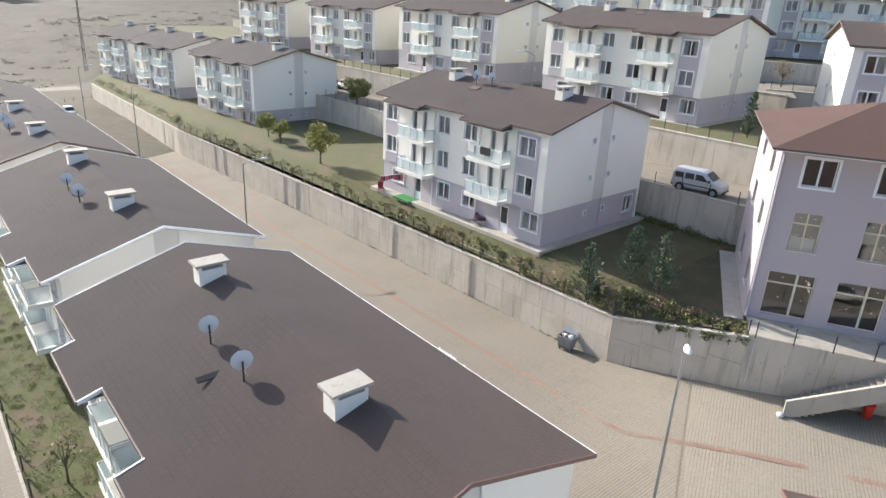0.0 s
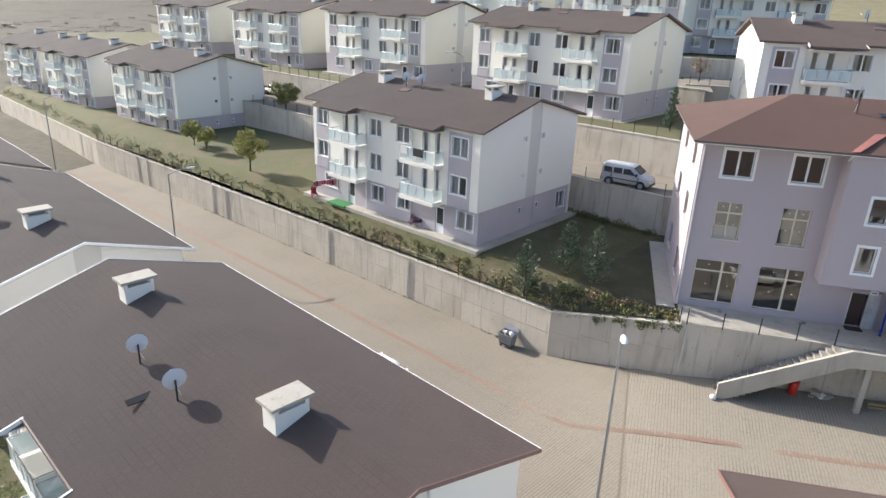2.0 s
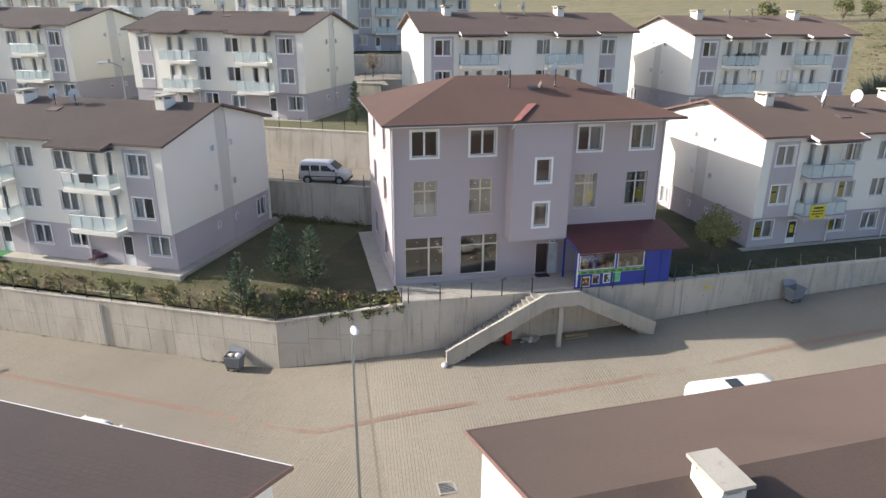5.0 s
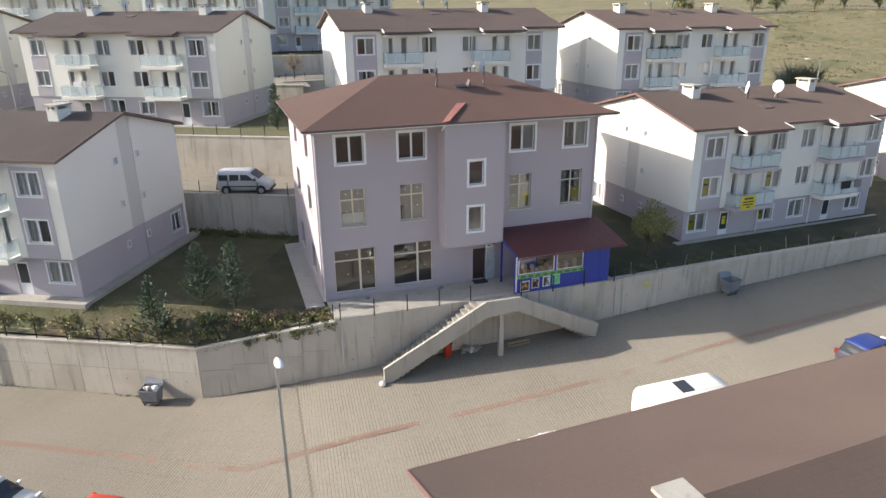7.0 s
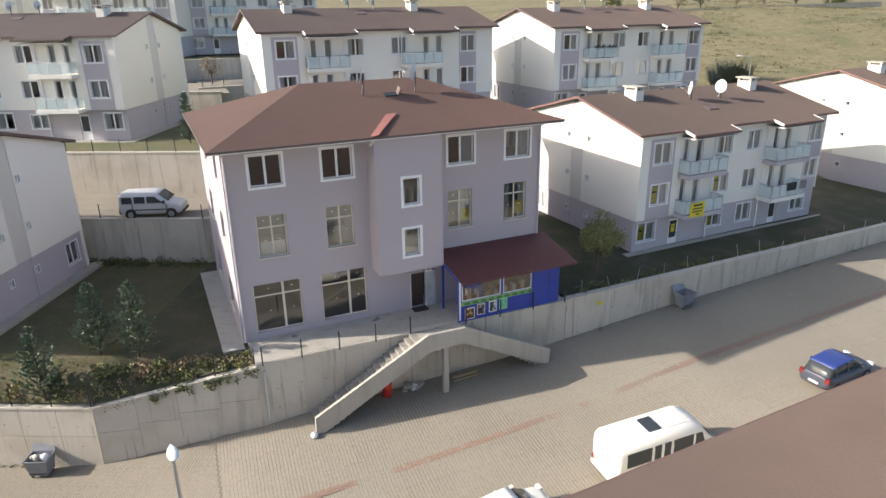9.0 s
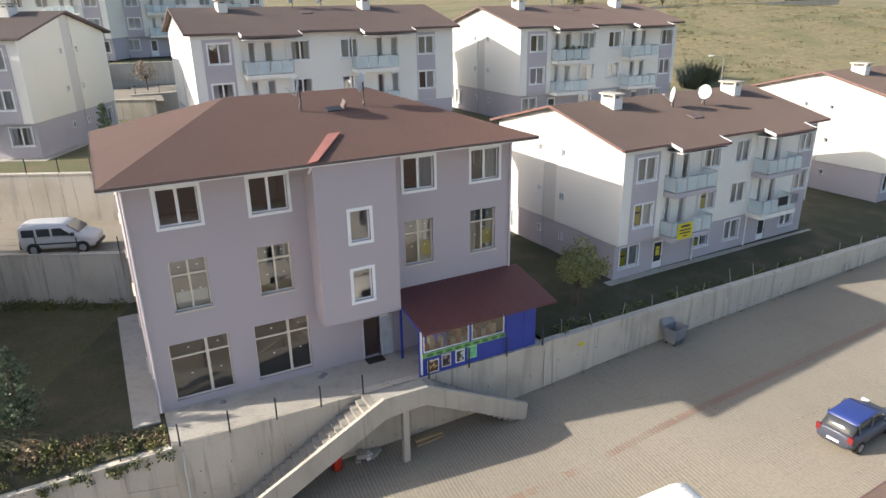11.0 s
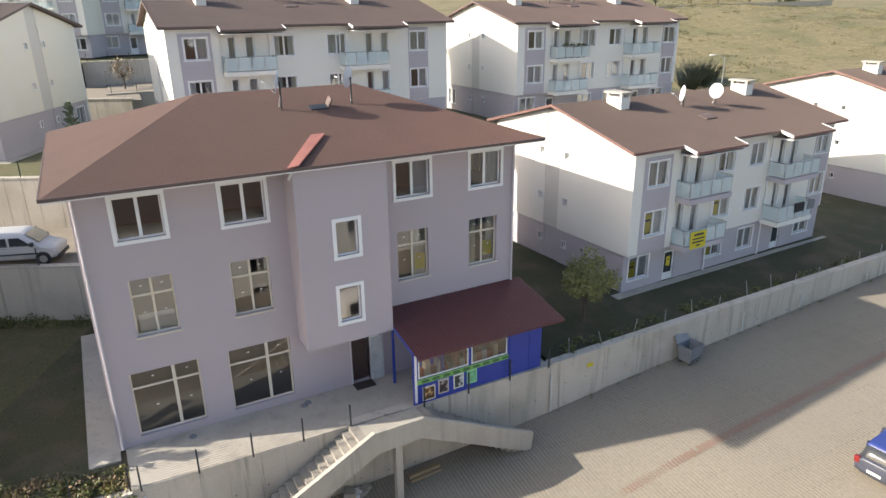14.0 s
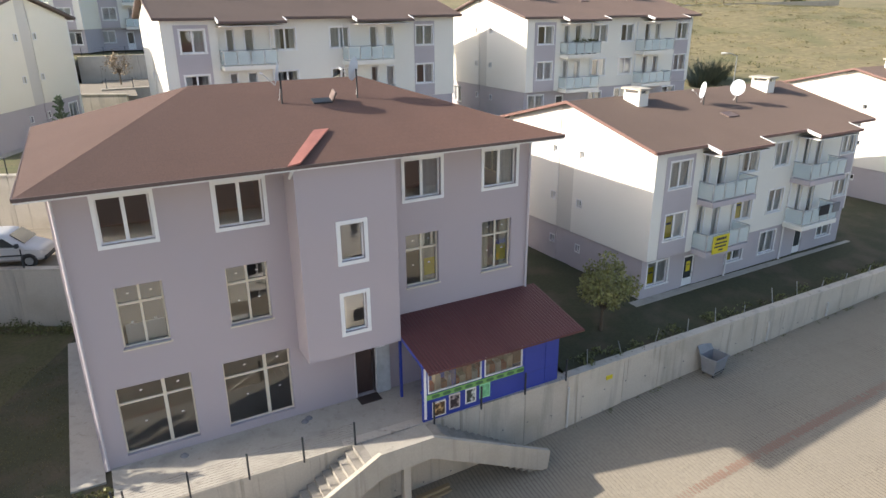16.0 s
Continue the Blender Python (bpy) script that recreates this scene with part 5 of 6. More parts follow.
# ---- waste containers ----
def container(x, y, z, turn, full):
    c = empty("waste_container", "galvanised four-wheeled waste container with its lid open, stuffed full" if full else "empty grey four-wheeled waste container with its lid half open", "waste container", "containers", pose(x, y, z, 0, 0, turn) @ Matrix.Diagonal((0.86, 0.86, 0.9, 1)))
    b = Mesh()
    lo, hi = [(-0.5, -0.38), (0.5, -0.38), (0.5, 0.38), (-0.5, 0.38)], [(-0.62, -0.5), (0.62, -0.5), (0.62, 0.5), (-0.62, 0.5)]
    for i in range(4):
        j = (i + 1) % 4
        b.face((*lo[i], 0.18), (*lo[j], 0.18), (*hi[j], 1.15), (*hi[i], 1.15))
        b.face((*[v * 0.93 for v in hi[i]], 1.15), (*[v * 0.93 for v in hi[j]], 1.15), (*[v * 0.93 for v in lo[j]], 0.25), (*[v * 0.93 for v in lo[i]], 0.25))
    b.face(*[(*p, 0.18) for p in lo[::-1]]).face(*[(v[0] * 0.93, v[1] * 0.93, 0.25) for v in lo])
    part("tub", b, BIN, c)
    # near-black block fills the lower part of the tub
    part("grime", Mesh().box(-0.5, 0.5, -0.4, 0.4, 0.26, 0.55), NEAR_BLACK, c, "near-black block in the bottom of the tub")
    part("rim", Mesh().box(-0.66, 0.66, -0.54, -0.48, 1.1, 1.17).box(-0.66, 0.66, 0.48, 0.54, 1.1, 1.17).box(-0.66, -0.6, -0.48, 0.48, 1.1, 1.17).box(0.6, 0.66, -0.48, 0.48, 1.1, 1.17), BIN, c)
    for sx in (-0.4, 0.4):
        for sy in (-0.3, 0.3):
            part("wheel", Mesh().tube((sx, sy - 0.03, 0.09), (sx, sy + 0.03, 0.09), 0.09, n=10), DARK_METAL, c)
    part("lid", Mesh().prism([(-0.64, 0.5, 1.18), (0.64, 0.5, 1.18), (0.6, 0.74, 1.55), (-0.6, 0.74, 1.55)], (0, 0.05, 0.02)), BIN, c, "lid standing open")
    rnd = random.Random(3)
    for i in range(6 if full else 0):
        s = 0.14 + 0.1 * rnd.random()
        part("rubbish_bag", Mesh().lathe([(0.0, s * 1.2), (s * 0.8, s * 0.9), (s, s * 0.3), (s * 0.6, -s * 0.5)], (-0.35 + 0.14 * i, 0.2 * (rnd.random() - 0.5), 1.05), 8), TRIM if i % 2 else PALE_CONCRETE, c, smooth=True)
    return c


container(-10.2, 0.1, -4.99, -22.4, True)
container(26.8, -3.84, street_z(26.8), 8, False)
container(-83.5, 41.5, street_z(-83.5), 150, True)


# ---- vehicles ----
RUBBER = material("tyre rubber", (0.02, 0.02, 0.02), 0.85)
CARGLASS = material("tinted car glass", (0.045, 0.05, 0.055), 0.08)
LAMP_RED = material("red lamp lens", (0.2, 0.02, 0.02), 0.3)
LAMP_CLEAR = material("clear lamp lens", (0.7, 0.7, 0.7), 0.15)


def loft(stations, power=4.0, n=20):
    """Rounded box sections along x: (x, z0, z1, half width)."""
    m, rings = Mesh(), []
    for x, z0, z1, hw in stations:
        ring = []
        for i in range(n):
            a = 6.28318 * i / n
            c, s = math.cos(a), math.sin(a)
            k = (abs(c) ** power + abs(s) ** power) ** (-1 / power)
            ring.append((x, hw * c * k, (z0 + z1) / 2 + (z1 - z0) / 2 * s * k))
        rings.append(ring)
    for p, q in zip(rings, rings[1:]):
        for i in range(n):
            m.face(p[i], q[i], q[(i + 1) % n], p[(i + 1) % n])
    m.face(*rings[0]).face(*rings[-1][::-1])
    return m


def vehicle(at, name, label, category, paint, body, cabin, wheels, r, hw, pillars=(), roof_paint=None, group="vehicles"):
    """body, cabin: loft stations; the cabin is glass with painted roof and pillars."""
    v = empty(name, label, category, group, at)
    part("body", loft(body), paint, v, smooth=True)
    cab = part("glasshouse", loft(cabin, 5.0), CARGLASS, v, "dark tinted windows", smooth=True)
    xs = [c[0] for c in cabin]
    top = [(x, z1 - 0.07, z1 + 0.015, w * 0.97) for x, z0, z1, w in cabin if z1 > max(c[2] for c in cabin) - 0.16]
    part("roof", loft(top, 3.0), roof_paint or paint, v, smooth=True)
    for px, lean in pillars:
        for s in (-1, 1):
            zt = max(c[2] for c in cabin)
            zb = min(c[1] for c in cabin)
            w = max(c[3] for c in cabin)
            part("pillar", Mesh().prism([(px - 0.05, s * (w + 0.012), zb), (px + 0.05, s * (w + 0.012), zb), (px + 0.05 + lean, s * (w - 0.01), zt - 0.02), (px - 0.05 + lean, s * (w - 0.01), zt - 0.02)], (0, -s * 0.05, 0)), paint, cab)
    for wx in wheels:
        for s in (-1, 1):
            w = part("wheel", Mesh().tube((wx, s * (hw - 0.2), r), (wx, s * (hw + 0.01), r), r, n=18), RUBBER, v)
            part("rim", Mesh().tube((wx, s * (hw + 0.011), r), (wx, s * (hw + 0.02), r), r * 0.62, n=14), METAL, w)
    x0, x1 = body[0][0], body[-1][0]
    for s in (-1, 1):
        part("tail_light", Mesh().box(x0 - 0.01, x0 + 0.12, s * hw * 0.8 - 0.1, s * hw * 0.8 + 0.1, 0.72, 0.98), LAMP_RED, v)
        part("headlight", Mesh().box(x1 - 0.16, x1 - 0.0, s * hw * 0.72 - 0.16, s * hw * 0.72 + 0.16, 0.62, 0.78), LAMP_CLEAR, v)
    part("plate", Mesh().box(x0 - 0.03, x0 + 0.02, -0.26, 0.26, 0.5, 0.61), TRIM, v)
    for s in (-1, 1):
        part("mirror", Mesh().box(x1 - 1.35, x1 - 1.2, s * (hw + 0.02) - 0.09, s * (hw + 0.02) + 0.09, 0.95, 1.1), paint, v)
    return v


def hatchback(at, paint, label, L=4.1, name="car", roof_paint=None):
    k = L / 4.1
    body = [(-2.02 * k, 0.45, 0.95, 0.6), (-1.98 * k, 0.32, 1.0, 0.76), (-1.6 * k, 0.2, 0.98, 0.84), (0, 0.2, 0.95, 0.86), (1.2 * k, 0.2, 0.92, 0.85), (1.75 * k, 0.22, 0.82, 0.8), (2.0 * k, 0.3, 0.72, 0.7), (2.05 * k, 0.4, 0.62, 0.55)]
    cabin = [(-1.85 * k, 0.85, 1.02, 0.66), (-1.5 * k, 0.85, 1.38, 0.66), (-1.2 * k, 0.85, 1.45, 0.66), (0.1, 0.85, 1.48, 0.67), (0.4, 0.85, 1.42, 0.67), (1.15 * k, 0.85, 0.97, 0.7)]
    return vehicle(at, name, label, "car", paint, body, cabin, (-1.3 * k, 1.3 * k), 0.31, 0.86, ((-1.25 * k, -0.1), (-0.25 * k, 0.0)), roof_paint)


CAR_BLUE = material("dark grey-blue car paint", (0.06, 0.066, 0.09), 0.35)
CAR_BLUE_TOP = material("faded blue roof paint", (0.03, 0.05, 0.2), 0.35)
CAR_WHITE = material("white car paint", (0.78, 0.76, 0.7), 0.6, grain=0.06, size=20)
CAR_SILVER = material("silver car paint", (0.56, 0.57, 0.58), 0.38, 0.2)
CAR_RED = material("red car paint", (0.5, 0.06, 0.04), 0.3)
hatchback(pose(27.35, -13.95, street_z(27.35, -13.95), 0, -3, 3), CAR_BLUE, "dark grey hatchback with a blue roof parked on the pavers", 3.7, roof_paint=CAR_BLUE_TOP)
hatchback(pose(8.0, -14.1, street_z(8.0, -14.1), 2, -2, 3), CAR_WHITE, "white hatchback parked in front of the houses", 4.0)
hatchback(pose(-16.42, -6.98, -5.0, 0, 0, -30), CAR_WHITE, "white hatchback parked close to the eaves", 4.0)
hatchback(pose(-11.02, -10.3, -5.0, 0, 0, -30), CAR_RED, "red hatchback parked close to the eaves", 3.9)
hatchback(pose(-56, 50, 2.95, 0, 0, -28), CAR_SILVER, "silver hatchback on the upper street", 4.1)
hatchback(pose(-52.5, 48.6, 2.95, 0, 0, -28), CAR_WHITE, "white hatchback on the upper street", 4.1)
hatchback(pose(-107.5, 47.3, street_z(-107.5), 0, 0, -28), CAR_WHITE, "white hatchback far down the street", 4.1)
def coach(at, name, label, category, paint, body, side_windows, wheels, r, hw, group="vehicles", power=7.0, lean=0.0):
    """A one-box vehicle: a lofted shell with windows, wheels, lamps and mirrors set on it. side_windows: (x0, x1, z0, z1, slant)."""
    v = empty(name, label, category, group, at)
    part("body", loft(body, power, 28), paint, v, smooth=True)
    for x0, x1, z0, z1, slant in side_windows:
        for s in (-1, 1):
            q = [(x0, s * (hw + 0.006), z0), (x1, s * (hw + 0.006), z0), (x1 - slant, s * (hw - lean), z1), (x0, s * (hw - lean), z1)]
            w = part("side_window", Mesh().prism(q if s < 0 else q[::-1], (0, -s * 0.03, 0)), CARGLASS, v)
            part("seal", Mesh().prism([(x0 - 0.03, s * (hw + 0.002), z0 - 0.04), (x1 + 0.03, s * (hw + 0.002), z0 - 0.04), (x1 + 0.03, s * (hw + 0.002), z0 - 0.01), (x0 - 0.03, s * (hw + 0.002), z0 - 0.01)], (0, -s * 0.03, 0)), DARK_METAL, w)
    for wx in wheels:
        for s in (-1, 1):
            w = part("wheel", Mesh().tube((wx, s * (hw - 0.2), r), (wx, s * (hw + 0.015), r), r, n=18), RUBBER, v)
            part("rim", Mesh().tube((wx, s * (hw + 0.016), r), (wx, s * (hw + 0.025), r), r * 0.62, n=14), METAL, w)
            part("arch", Mesh().tube((wx, s * (hw - 0.1), r + 0.02), (wx, s * (hw + 0.006), r + 0.02), r * 1.18, n=18), DARK_METAL, v)
    x0, x1 = body[0][0], body[-1][0]
    for s in (-1, 1):
        part("tail_light", Mesh().box(x0 - 0.02, x0 + 0.08, s * hw * 0.86 - 0.07, s * hw * 0.86 + 0.07, 0.6, 0.85), LAMP_RED, v)
        part("headlight", Mesh().box(x1 - 0.26, x1 - 0.04, s * hw * 0.72 - 0.16, s * hw * 0.72 + 0.16, 0.68, 0.86), LAMP_CLEAR, v)
        part("mirror", Mesh().box(x1 - 1.2, x1 - 1.05, s * (hw + 0.1) - 0.09, s * (hw + 0.1) + 0.09, 1.1, 1.3), DARK_METAL, v)
        part("side_strip", Mesh().box(x0 + 0.5, x1 - 0.75, s * (hw + 0.004) - 0.012, s * (hw + 0.004) + 0.012, 0.62, 0.7), DARK_METAL, v)
    part("bumper", Mesh().box(x0 - 0.06, x0 + 0.1, -hw * 0.92, hw * 0.92, 0.38, 0.56), TRIM if name == "minibus" else DARK_METAL, v)
    part("bumper", Mesh().box(x1 - 0.12, x1 + 0.05, -hw * 0.8, hw * 0.8, 0.34, 0.52), DARK_METAL, v)
    part("plate", Mesh().box(x0 - 0.075, x0 - 0.061, -0.26, 0.26, 0.42, 0.53), TRIM, v)
    return v


van = coach(pose(-3.2, 16.35, 2.95, 0, 0, -19), "van", "silver high-roofed family van parked on the upper street", "van", CAR_SILVER,
            [(-2.08, 0.45, 1.55, 0.72), (-2.04, 0.3, 1.74, 0.84), (-1.8, 0.26, 1.82, 0.88), (0.2, 0.26, 1.83, 0.88), (0.5, 0.26, 1.78, 0.87), (1.3, 0.26, 1.16, 0.87), (1.75, 0.28, 1.03, 0.85), (2.02, 0.34, 0.9, 0.76), (2.08, 0.42, 0.75, 0.6)],
            ((-1.85, -1.15, 1.14, 1.56, 0.0), (-1.02, -0.3, 1.14, 1.58, 0.0), (-0.17, 0.85, 1.14, 1.58, 0.5)), (-1.35, 1.35), 0.33, 0.88)
part("windscreen", Mesh().prism([(0.62, -0.7, 1.71), (0.62, 0.7, 1.71), (1.24, 0.74, 1.235), (1.24, -0.74, 1.235)], (0.02, 0, 0.035)), CARGLASS, van, "dark sloping windscreen")
bus = coach(pose(15.6, -13.9, street_z(15.4, -13.9), 2, -2, -3), "minibus", "white minibus with a black roof hatch parked beside the house", "minibus", CAR_WHITE,
            [(-2.62, 0.45, 2.0, 0.78), (-2.58, 0.34, 2.2, 0.93), (-2.4, 0.3, 2.32, 1.0), (1.3, 0.3, 2.34, 1.0), (1.8, 0.3, 2.2, 0.99), (2.5, 0.3, 1.3, 0.97), (2.85, 0.36, 1.05, 0.86), (2.92, 0.45, 0.85, 0.7)],
            ((-2.2, -0.95, 1.3, 1.98, 0.0), (-0.8, -0.45, 1.3, 1.98, 0.0), (-0.3, 0.05, 1.3, 1.98, 0.0), (0.2, 1.25, 1.3, 1.98, 0.0), (1.37, 1.95, 1.3, 1.95, 0.25)), (-1.75, 1.75), 0.36, 1.0, power=5.0, lean=0.002)
part("roof_hatch", Mesh().box(-0.75, -0.1, -0.45, 0.45, 2.315, 2.37), CARGLASS, bus, "black roof hatch")
for i in range(6):
    part("roof_rib", Mesh().box(-0.0, 1.4, -0.5 + 0.2 * i, -0.45 + 0.2 * i, 2.3, 2.348), CAR_WHITE, bus)
part("rear_window", Mesh().box(-2.64, -2.6, -0.66, 0.66, 1.3, 1.9), material("milky window", (0.5, 0.5, 0.45), 0.3), bus, "milky rear window")
part("windscreen", Mesh().prism([(1.88, -0.85, 2.0), (1.88, 0.85, 2.0), (2.44, 0.87, 1.36), (2.44, -0.87, 1.36)], (0.03, 0, 0.035)), CARGLASS, bus, "dark sloping windscreen")


# ---- planting ----
def leaf_material(name, colour, spread=0.35):
    m = bpy.data.materials.new(name)
    m.use_nodes = True
    n, l = m.node_tree.nodes, m.node_tree.links
    b = n["Principled BSDF"]
    b.inputs["Roughness"].default_value = 0.6
    h, r = n.new("ShaderNodeHueSaturation"), n.new("ShaderNodeMapRange")
    r.inputs[3].default_value, r.inputs[4].default_value = 1 - spread, 1 + spread
    h.inputs["Color"].default_value = (*colour, 1)
    l.new(n.new("ShaderNodeNewGeometry").outputs["Random Per Island"], r.inputs[0])
    l.new(r.outputs[0], h.inputs["Value"])
    l.new(h.outputs[0], b.inputs["Base Color"])
    return m


LEAF = leaf_material("green leaves", (0.12, 0.13, 0.045))
LEAF_YELLOW = leaf_material("yellow-green leaves", (0.3, 0.29, 0.085))
LEAF_OLIVE = leaf_material("olive leaves", (0.19, 0.19, 0.065))
LEAF_DARK = leaf_material("blue-green needles", (0.125, 0.165, 0.1), 0.5)
LEAF_SPIKY = leaf_material("dark green spikes", (0.075, 0.085, 0.05), 0.5)
LEAF_DRY = leaf_material("dry brownish leaves", (0.24, 0.175, 0.1))
BARK = material("bark", (0.11, 0.085, 0.06), 0.9, grain=0.5, size=20)


def leaf(m, c, way, size, rnd):
    """One folded leaf."""
    w = Vector((rnd.uniform(-1, 1), rnd.uniform(-1, 1), rnd.uniform(-1, 1))).cross(way).normalized() * size * 0.42
    d = Vector(way).normalized() * size
    c = Vector(c)
    m.face(tuple(c), tuple(c + d * 0.5 + w), tuple(c + d), tuple(c + d * 0.5 - w))


def conifer(x, y, z, h, r, seed):
    rnd = random.Random(seed)
    t = empty("conifer", "young blue-green conifer on the lawn", "conifer", "conifers", pose(x, y, z))
    part("trunk", Mesh().tube((0, 0, -0.1), (0, 0, h * 0.97), 0.07, 0.012, n=7), BARK, t)
    m, limb = Mesh(), Mesh()
    k = 0.22
    while k < h * 0.98:
        f = 1 - k / h
        for i in range(5):
            a = rnd.uniform(0, 6.283)
            ln = r * (f ** 0.8 + 0.06) * rnd.uniform(0.6, 1.15)
            tip = Vector((math.cos(a) * ln, math.sin(a) * ln, k + ln * rnd.uniform(0.45, 1.15)))
            base = Vector((0, 0, k))
            limb.tube(tuple(base), tuple(tip), 0.014, 0.004, n=4, cap=False)
            nn = int(10 + 30 * ln)
            for j in range(nn):
                u = rnd.uniform(0.15, 1.05)
                c = base.lerp(tip, u)
                way = (tip - base).normalized() + Vector((rnd.uniform(-1, 1), rnd.uniform(-1, 1), rnd.uniform(-0.6, 0.7))) * 0.9
                leaf(m, c, way, rnd.uniform(0.07, 0.17), rnd)
        k += 0.15
    part("branch_work", limb, BARK, t)
    part("crown", m, LEAF_DARK, t, "drooping needle sprays")
    return t


def tree(x, y, z, h, r, seed, mat, label, trunk=0.4, leaves=2600, name="tree", size=0.16, flat=0.85):
    rnd = random.Random(seed)
    t = empty(name, label, name, "trees", pose(x, y, z))
    part("trunk", Mesh().tube((0, 0, -0.1), (0.05, 0, h * trunk), 0.11 * h / 4, 0.06 * h / 4, n=8), BARK, t)
    limb, m = Mesh(), Mesh()
    c0 = Vector((0, 0, h - r * flat))
    clumps = []
    for i in range(22):
        v = Vector((rnd.gauss(0, 1), rnd.gauss(0, 1), rnd.gauss(0, 0.8))).normalized() * rnd.uniform(0.45, 0.95)
        c = c0 + Vector((v.x * r, v.y * r, v.z * r * flat))
        clumps.append((c, r * rnd.uniform(0.22, 0.42)))
        limb.tube((0.03, 0, h * trunk * rnd.uniform(0.6, 1.0)), tuple(c), 0.035 * h / 4, 0.008, n=5, cap=False)
        if name == "sapling":
            part("limb", limb, BARK, t)
            limb = Mesh()
    if name != "sapling":
        part("branch_work", limb, BARK, t)
    for i in range(leaves):
        c, s = clumps[i % len(clumps)]
        v = Vector((rnd.gauss(0, 1), rnd.gauss(0, 1), rnd.gauss(0, 1))).normalized() * s * rnd.uniform(0.4, 1.1)
        leaf(m, c + v, v + Vector((rnd.uniform(-1, 1), rnd.uniform(-1, 1), rnd.uniform(-1, 0.4))) * s, rnd.uniform(0.6, 1.2) * size, rnd)
    part("crown", m, mat, t)
    return t


for x, y, h, r, k in ((-9.45, 0.75, 3.9, 1.0, 1), (-6.85, 2.1, 3.9, 1.05, 2), (-5.05, 0.9, 4.2, 1.05, 3)):
    conifer(x, y, garden_z(x, y), h, r, k)
conifer(0.3, 25.5, 6.2, 4.2, 0.75, 4)
tree(22.2, -0.6, 0.05, 3.9, 1.55, 5, LEAF_OLIVE, "round olive green tree beside the shaded gable", 0.45, 3600)
tree(-40.0, 18.8, -0.2, 4.2, 1.6, 6, LEAF_YELLOW, "round yellow-green tree on the terrace lawn", 0.4, 5200, size=0.19)
tree(-52.3, 27.5, -0.2, 3.0, 1.4, 7, LEAF_YELLOW, "small yellow-green tree at the house corner", 0.3, 4200, size=0.17)
tree(-49, 25.0, -0.2, 2.8, 1.0, 8, LEAF_YELLOW, "small yellow-green tree at the house corner", 0.3, 4200, size=0.17)
tree(-45.9, 38.5, 2.95, 3.6, 1.9, 9, LEAF_OLIVE, "dark green tree beside the upper street", 0.25, 5200, size=0.2)
tree(5.6, 56, 8.0, 3.4, 1.5, 10, LEAF_DRY, "bare brownish tree behind the houses", 0.4, 700)


def thicket(name, spots, mat, label, seed, size=0.11, category="shrubs"):
    """Low plants: for every (x, y, z, radius, height, leaves) a tuft of stems and leaves, in one mesh."""
    rnd, m = random.Random(seed), Mesh()
    for x, y, z, r, h, n in spots:
        for i in range(n):
            a, d, u = rnd.uniform(0, 6.283), r * math.sqrt(rnd.random()), rnd.random()
            c = Vector((x + d * math.cos(a), y + d * math.sin(a), z + h * u * (1 - 0.5 * d / r)))
            leaf(m, c, Vector((rnd.uniform(-1, 1), rnd.uniform(-1, 1), rnd.uniform(-0.3, 1.2))), size * rnd.uniform(0.6, 1.5), rnd)
    return thing(name, m, mat, label, category, kind="stuff")


rnd = random.Random(21)
a, b, c = [], [], []
for i in range(190):
    s = rnd.uniform(0, 62) if i > 60 else rnd.uniform(0, 24)
    t = rnd.uniform(0.2, 0.85)
    x, y = west(s, t)
    (a if rnd.random() < 0.2 else b if rnd.random() < 0.75 else c).append((x, y, garden_z(x, y) - 0.05, rnd.uniform(0.25, 0.5), rnd.uniform(0.15, 0.5), int(rnd.uniform(30, 60))))
for i in range(60):
    k = rnd.random()
    x, y = -7.2 + 7.3 * k + rnd.uniform(-0.1, 0.2), -0.5 - 1.9 * k + rnd.uniform(0.2, 1.2)
    (a if rnd.random() < 0.45 else c if rnd.random() < 0.4 else b).append((x, y, garden_z(x, y) - 0.05, rnd.uniform(0.25, 0.55), rnd.uniform(0.15, 0.45), int(rnd.uniform(50, 90))))
for i in range(34):
    k = 0.35 + 0.65 * rnd.random()
    x, y = -7.4 + 7.6 * k, -0.64 - 1.96 * k - 0.06
    h = rnd.uniform(0.15, 0.65)
    a.append((x, y, -1.6 + 1.35 * k - h, 0.14, h + 0.15, 26))
for i in range(60):
    x = rnd.uniform(19, 44)
    a.append((x, -2.6 + rnd.uniform(-0.2, 0.7), -0.1, 0.35, rnd.uniform(0.2, 0.55), 40))
for i in range(60):
    x, y = west(rnd.uniform(0.5, 9), 15.4 + rnd.uniform(-0.6, 0.2))
    a.append((x, y, -0.25, 0.4, rnd.uniform(0.3, 0.9), 50))
for i in range(170):
    s = rnd.uniform(45, 124)
    x, y = west(s, rnd.uniform(0.5, 2.0) + max(0.0, 4.5 * (s - 70) / 55))
    (a if rnd.random() < 0.7 else b).append((x, y, -1.2 - west_drop(x), rnd.uniform(0.4, 0.9), rnd.uniform(0.8, 1.7), 46))
thicket("green_shrubs", a, LEAF, "tangled green plants and ivy along the wall top", 1)
thicket("yellow_shrubs", b, leaf_material("yellowing leaves", (0.24, 0.225, 0.08)), "yellowing plants along the wall top", 2)
thicket("dry_shrubs", c, LEAF_DRY, "dry reddish plants along the wall top", 3)

# blades of grass on the lawns that pass nearest
rnd, m = random.Random(4), Mesh()
for i in range(16000):
    if i % 3 == 0:
        x, y = rnd.uniform(-7, -1.2), rnd.uniform(-1.5, 10)
    else:
        x, y = west(rnd.uniform(0, 34), rnd.uniform(0.3, 2.2) if i % 3 == 1 else rnd.uniform(0.4, 5))
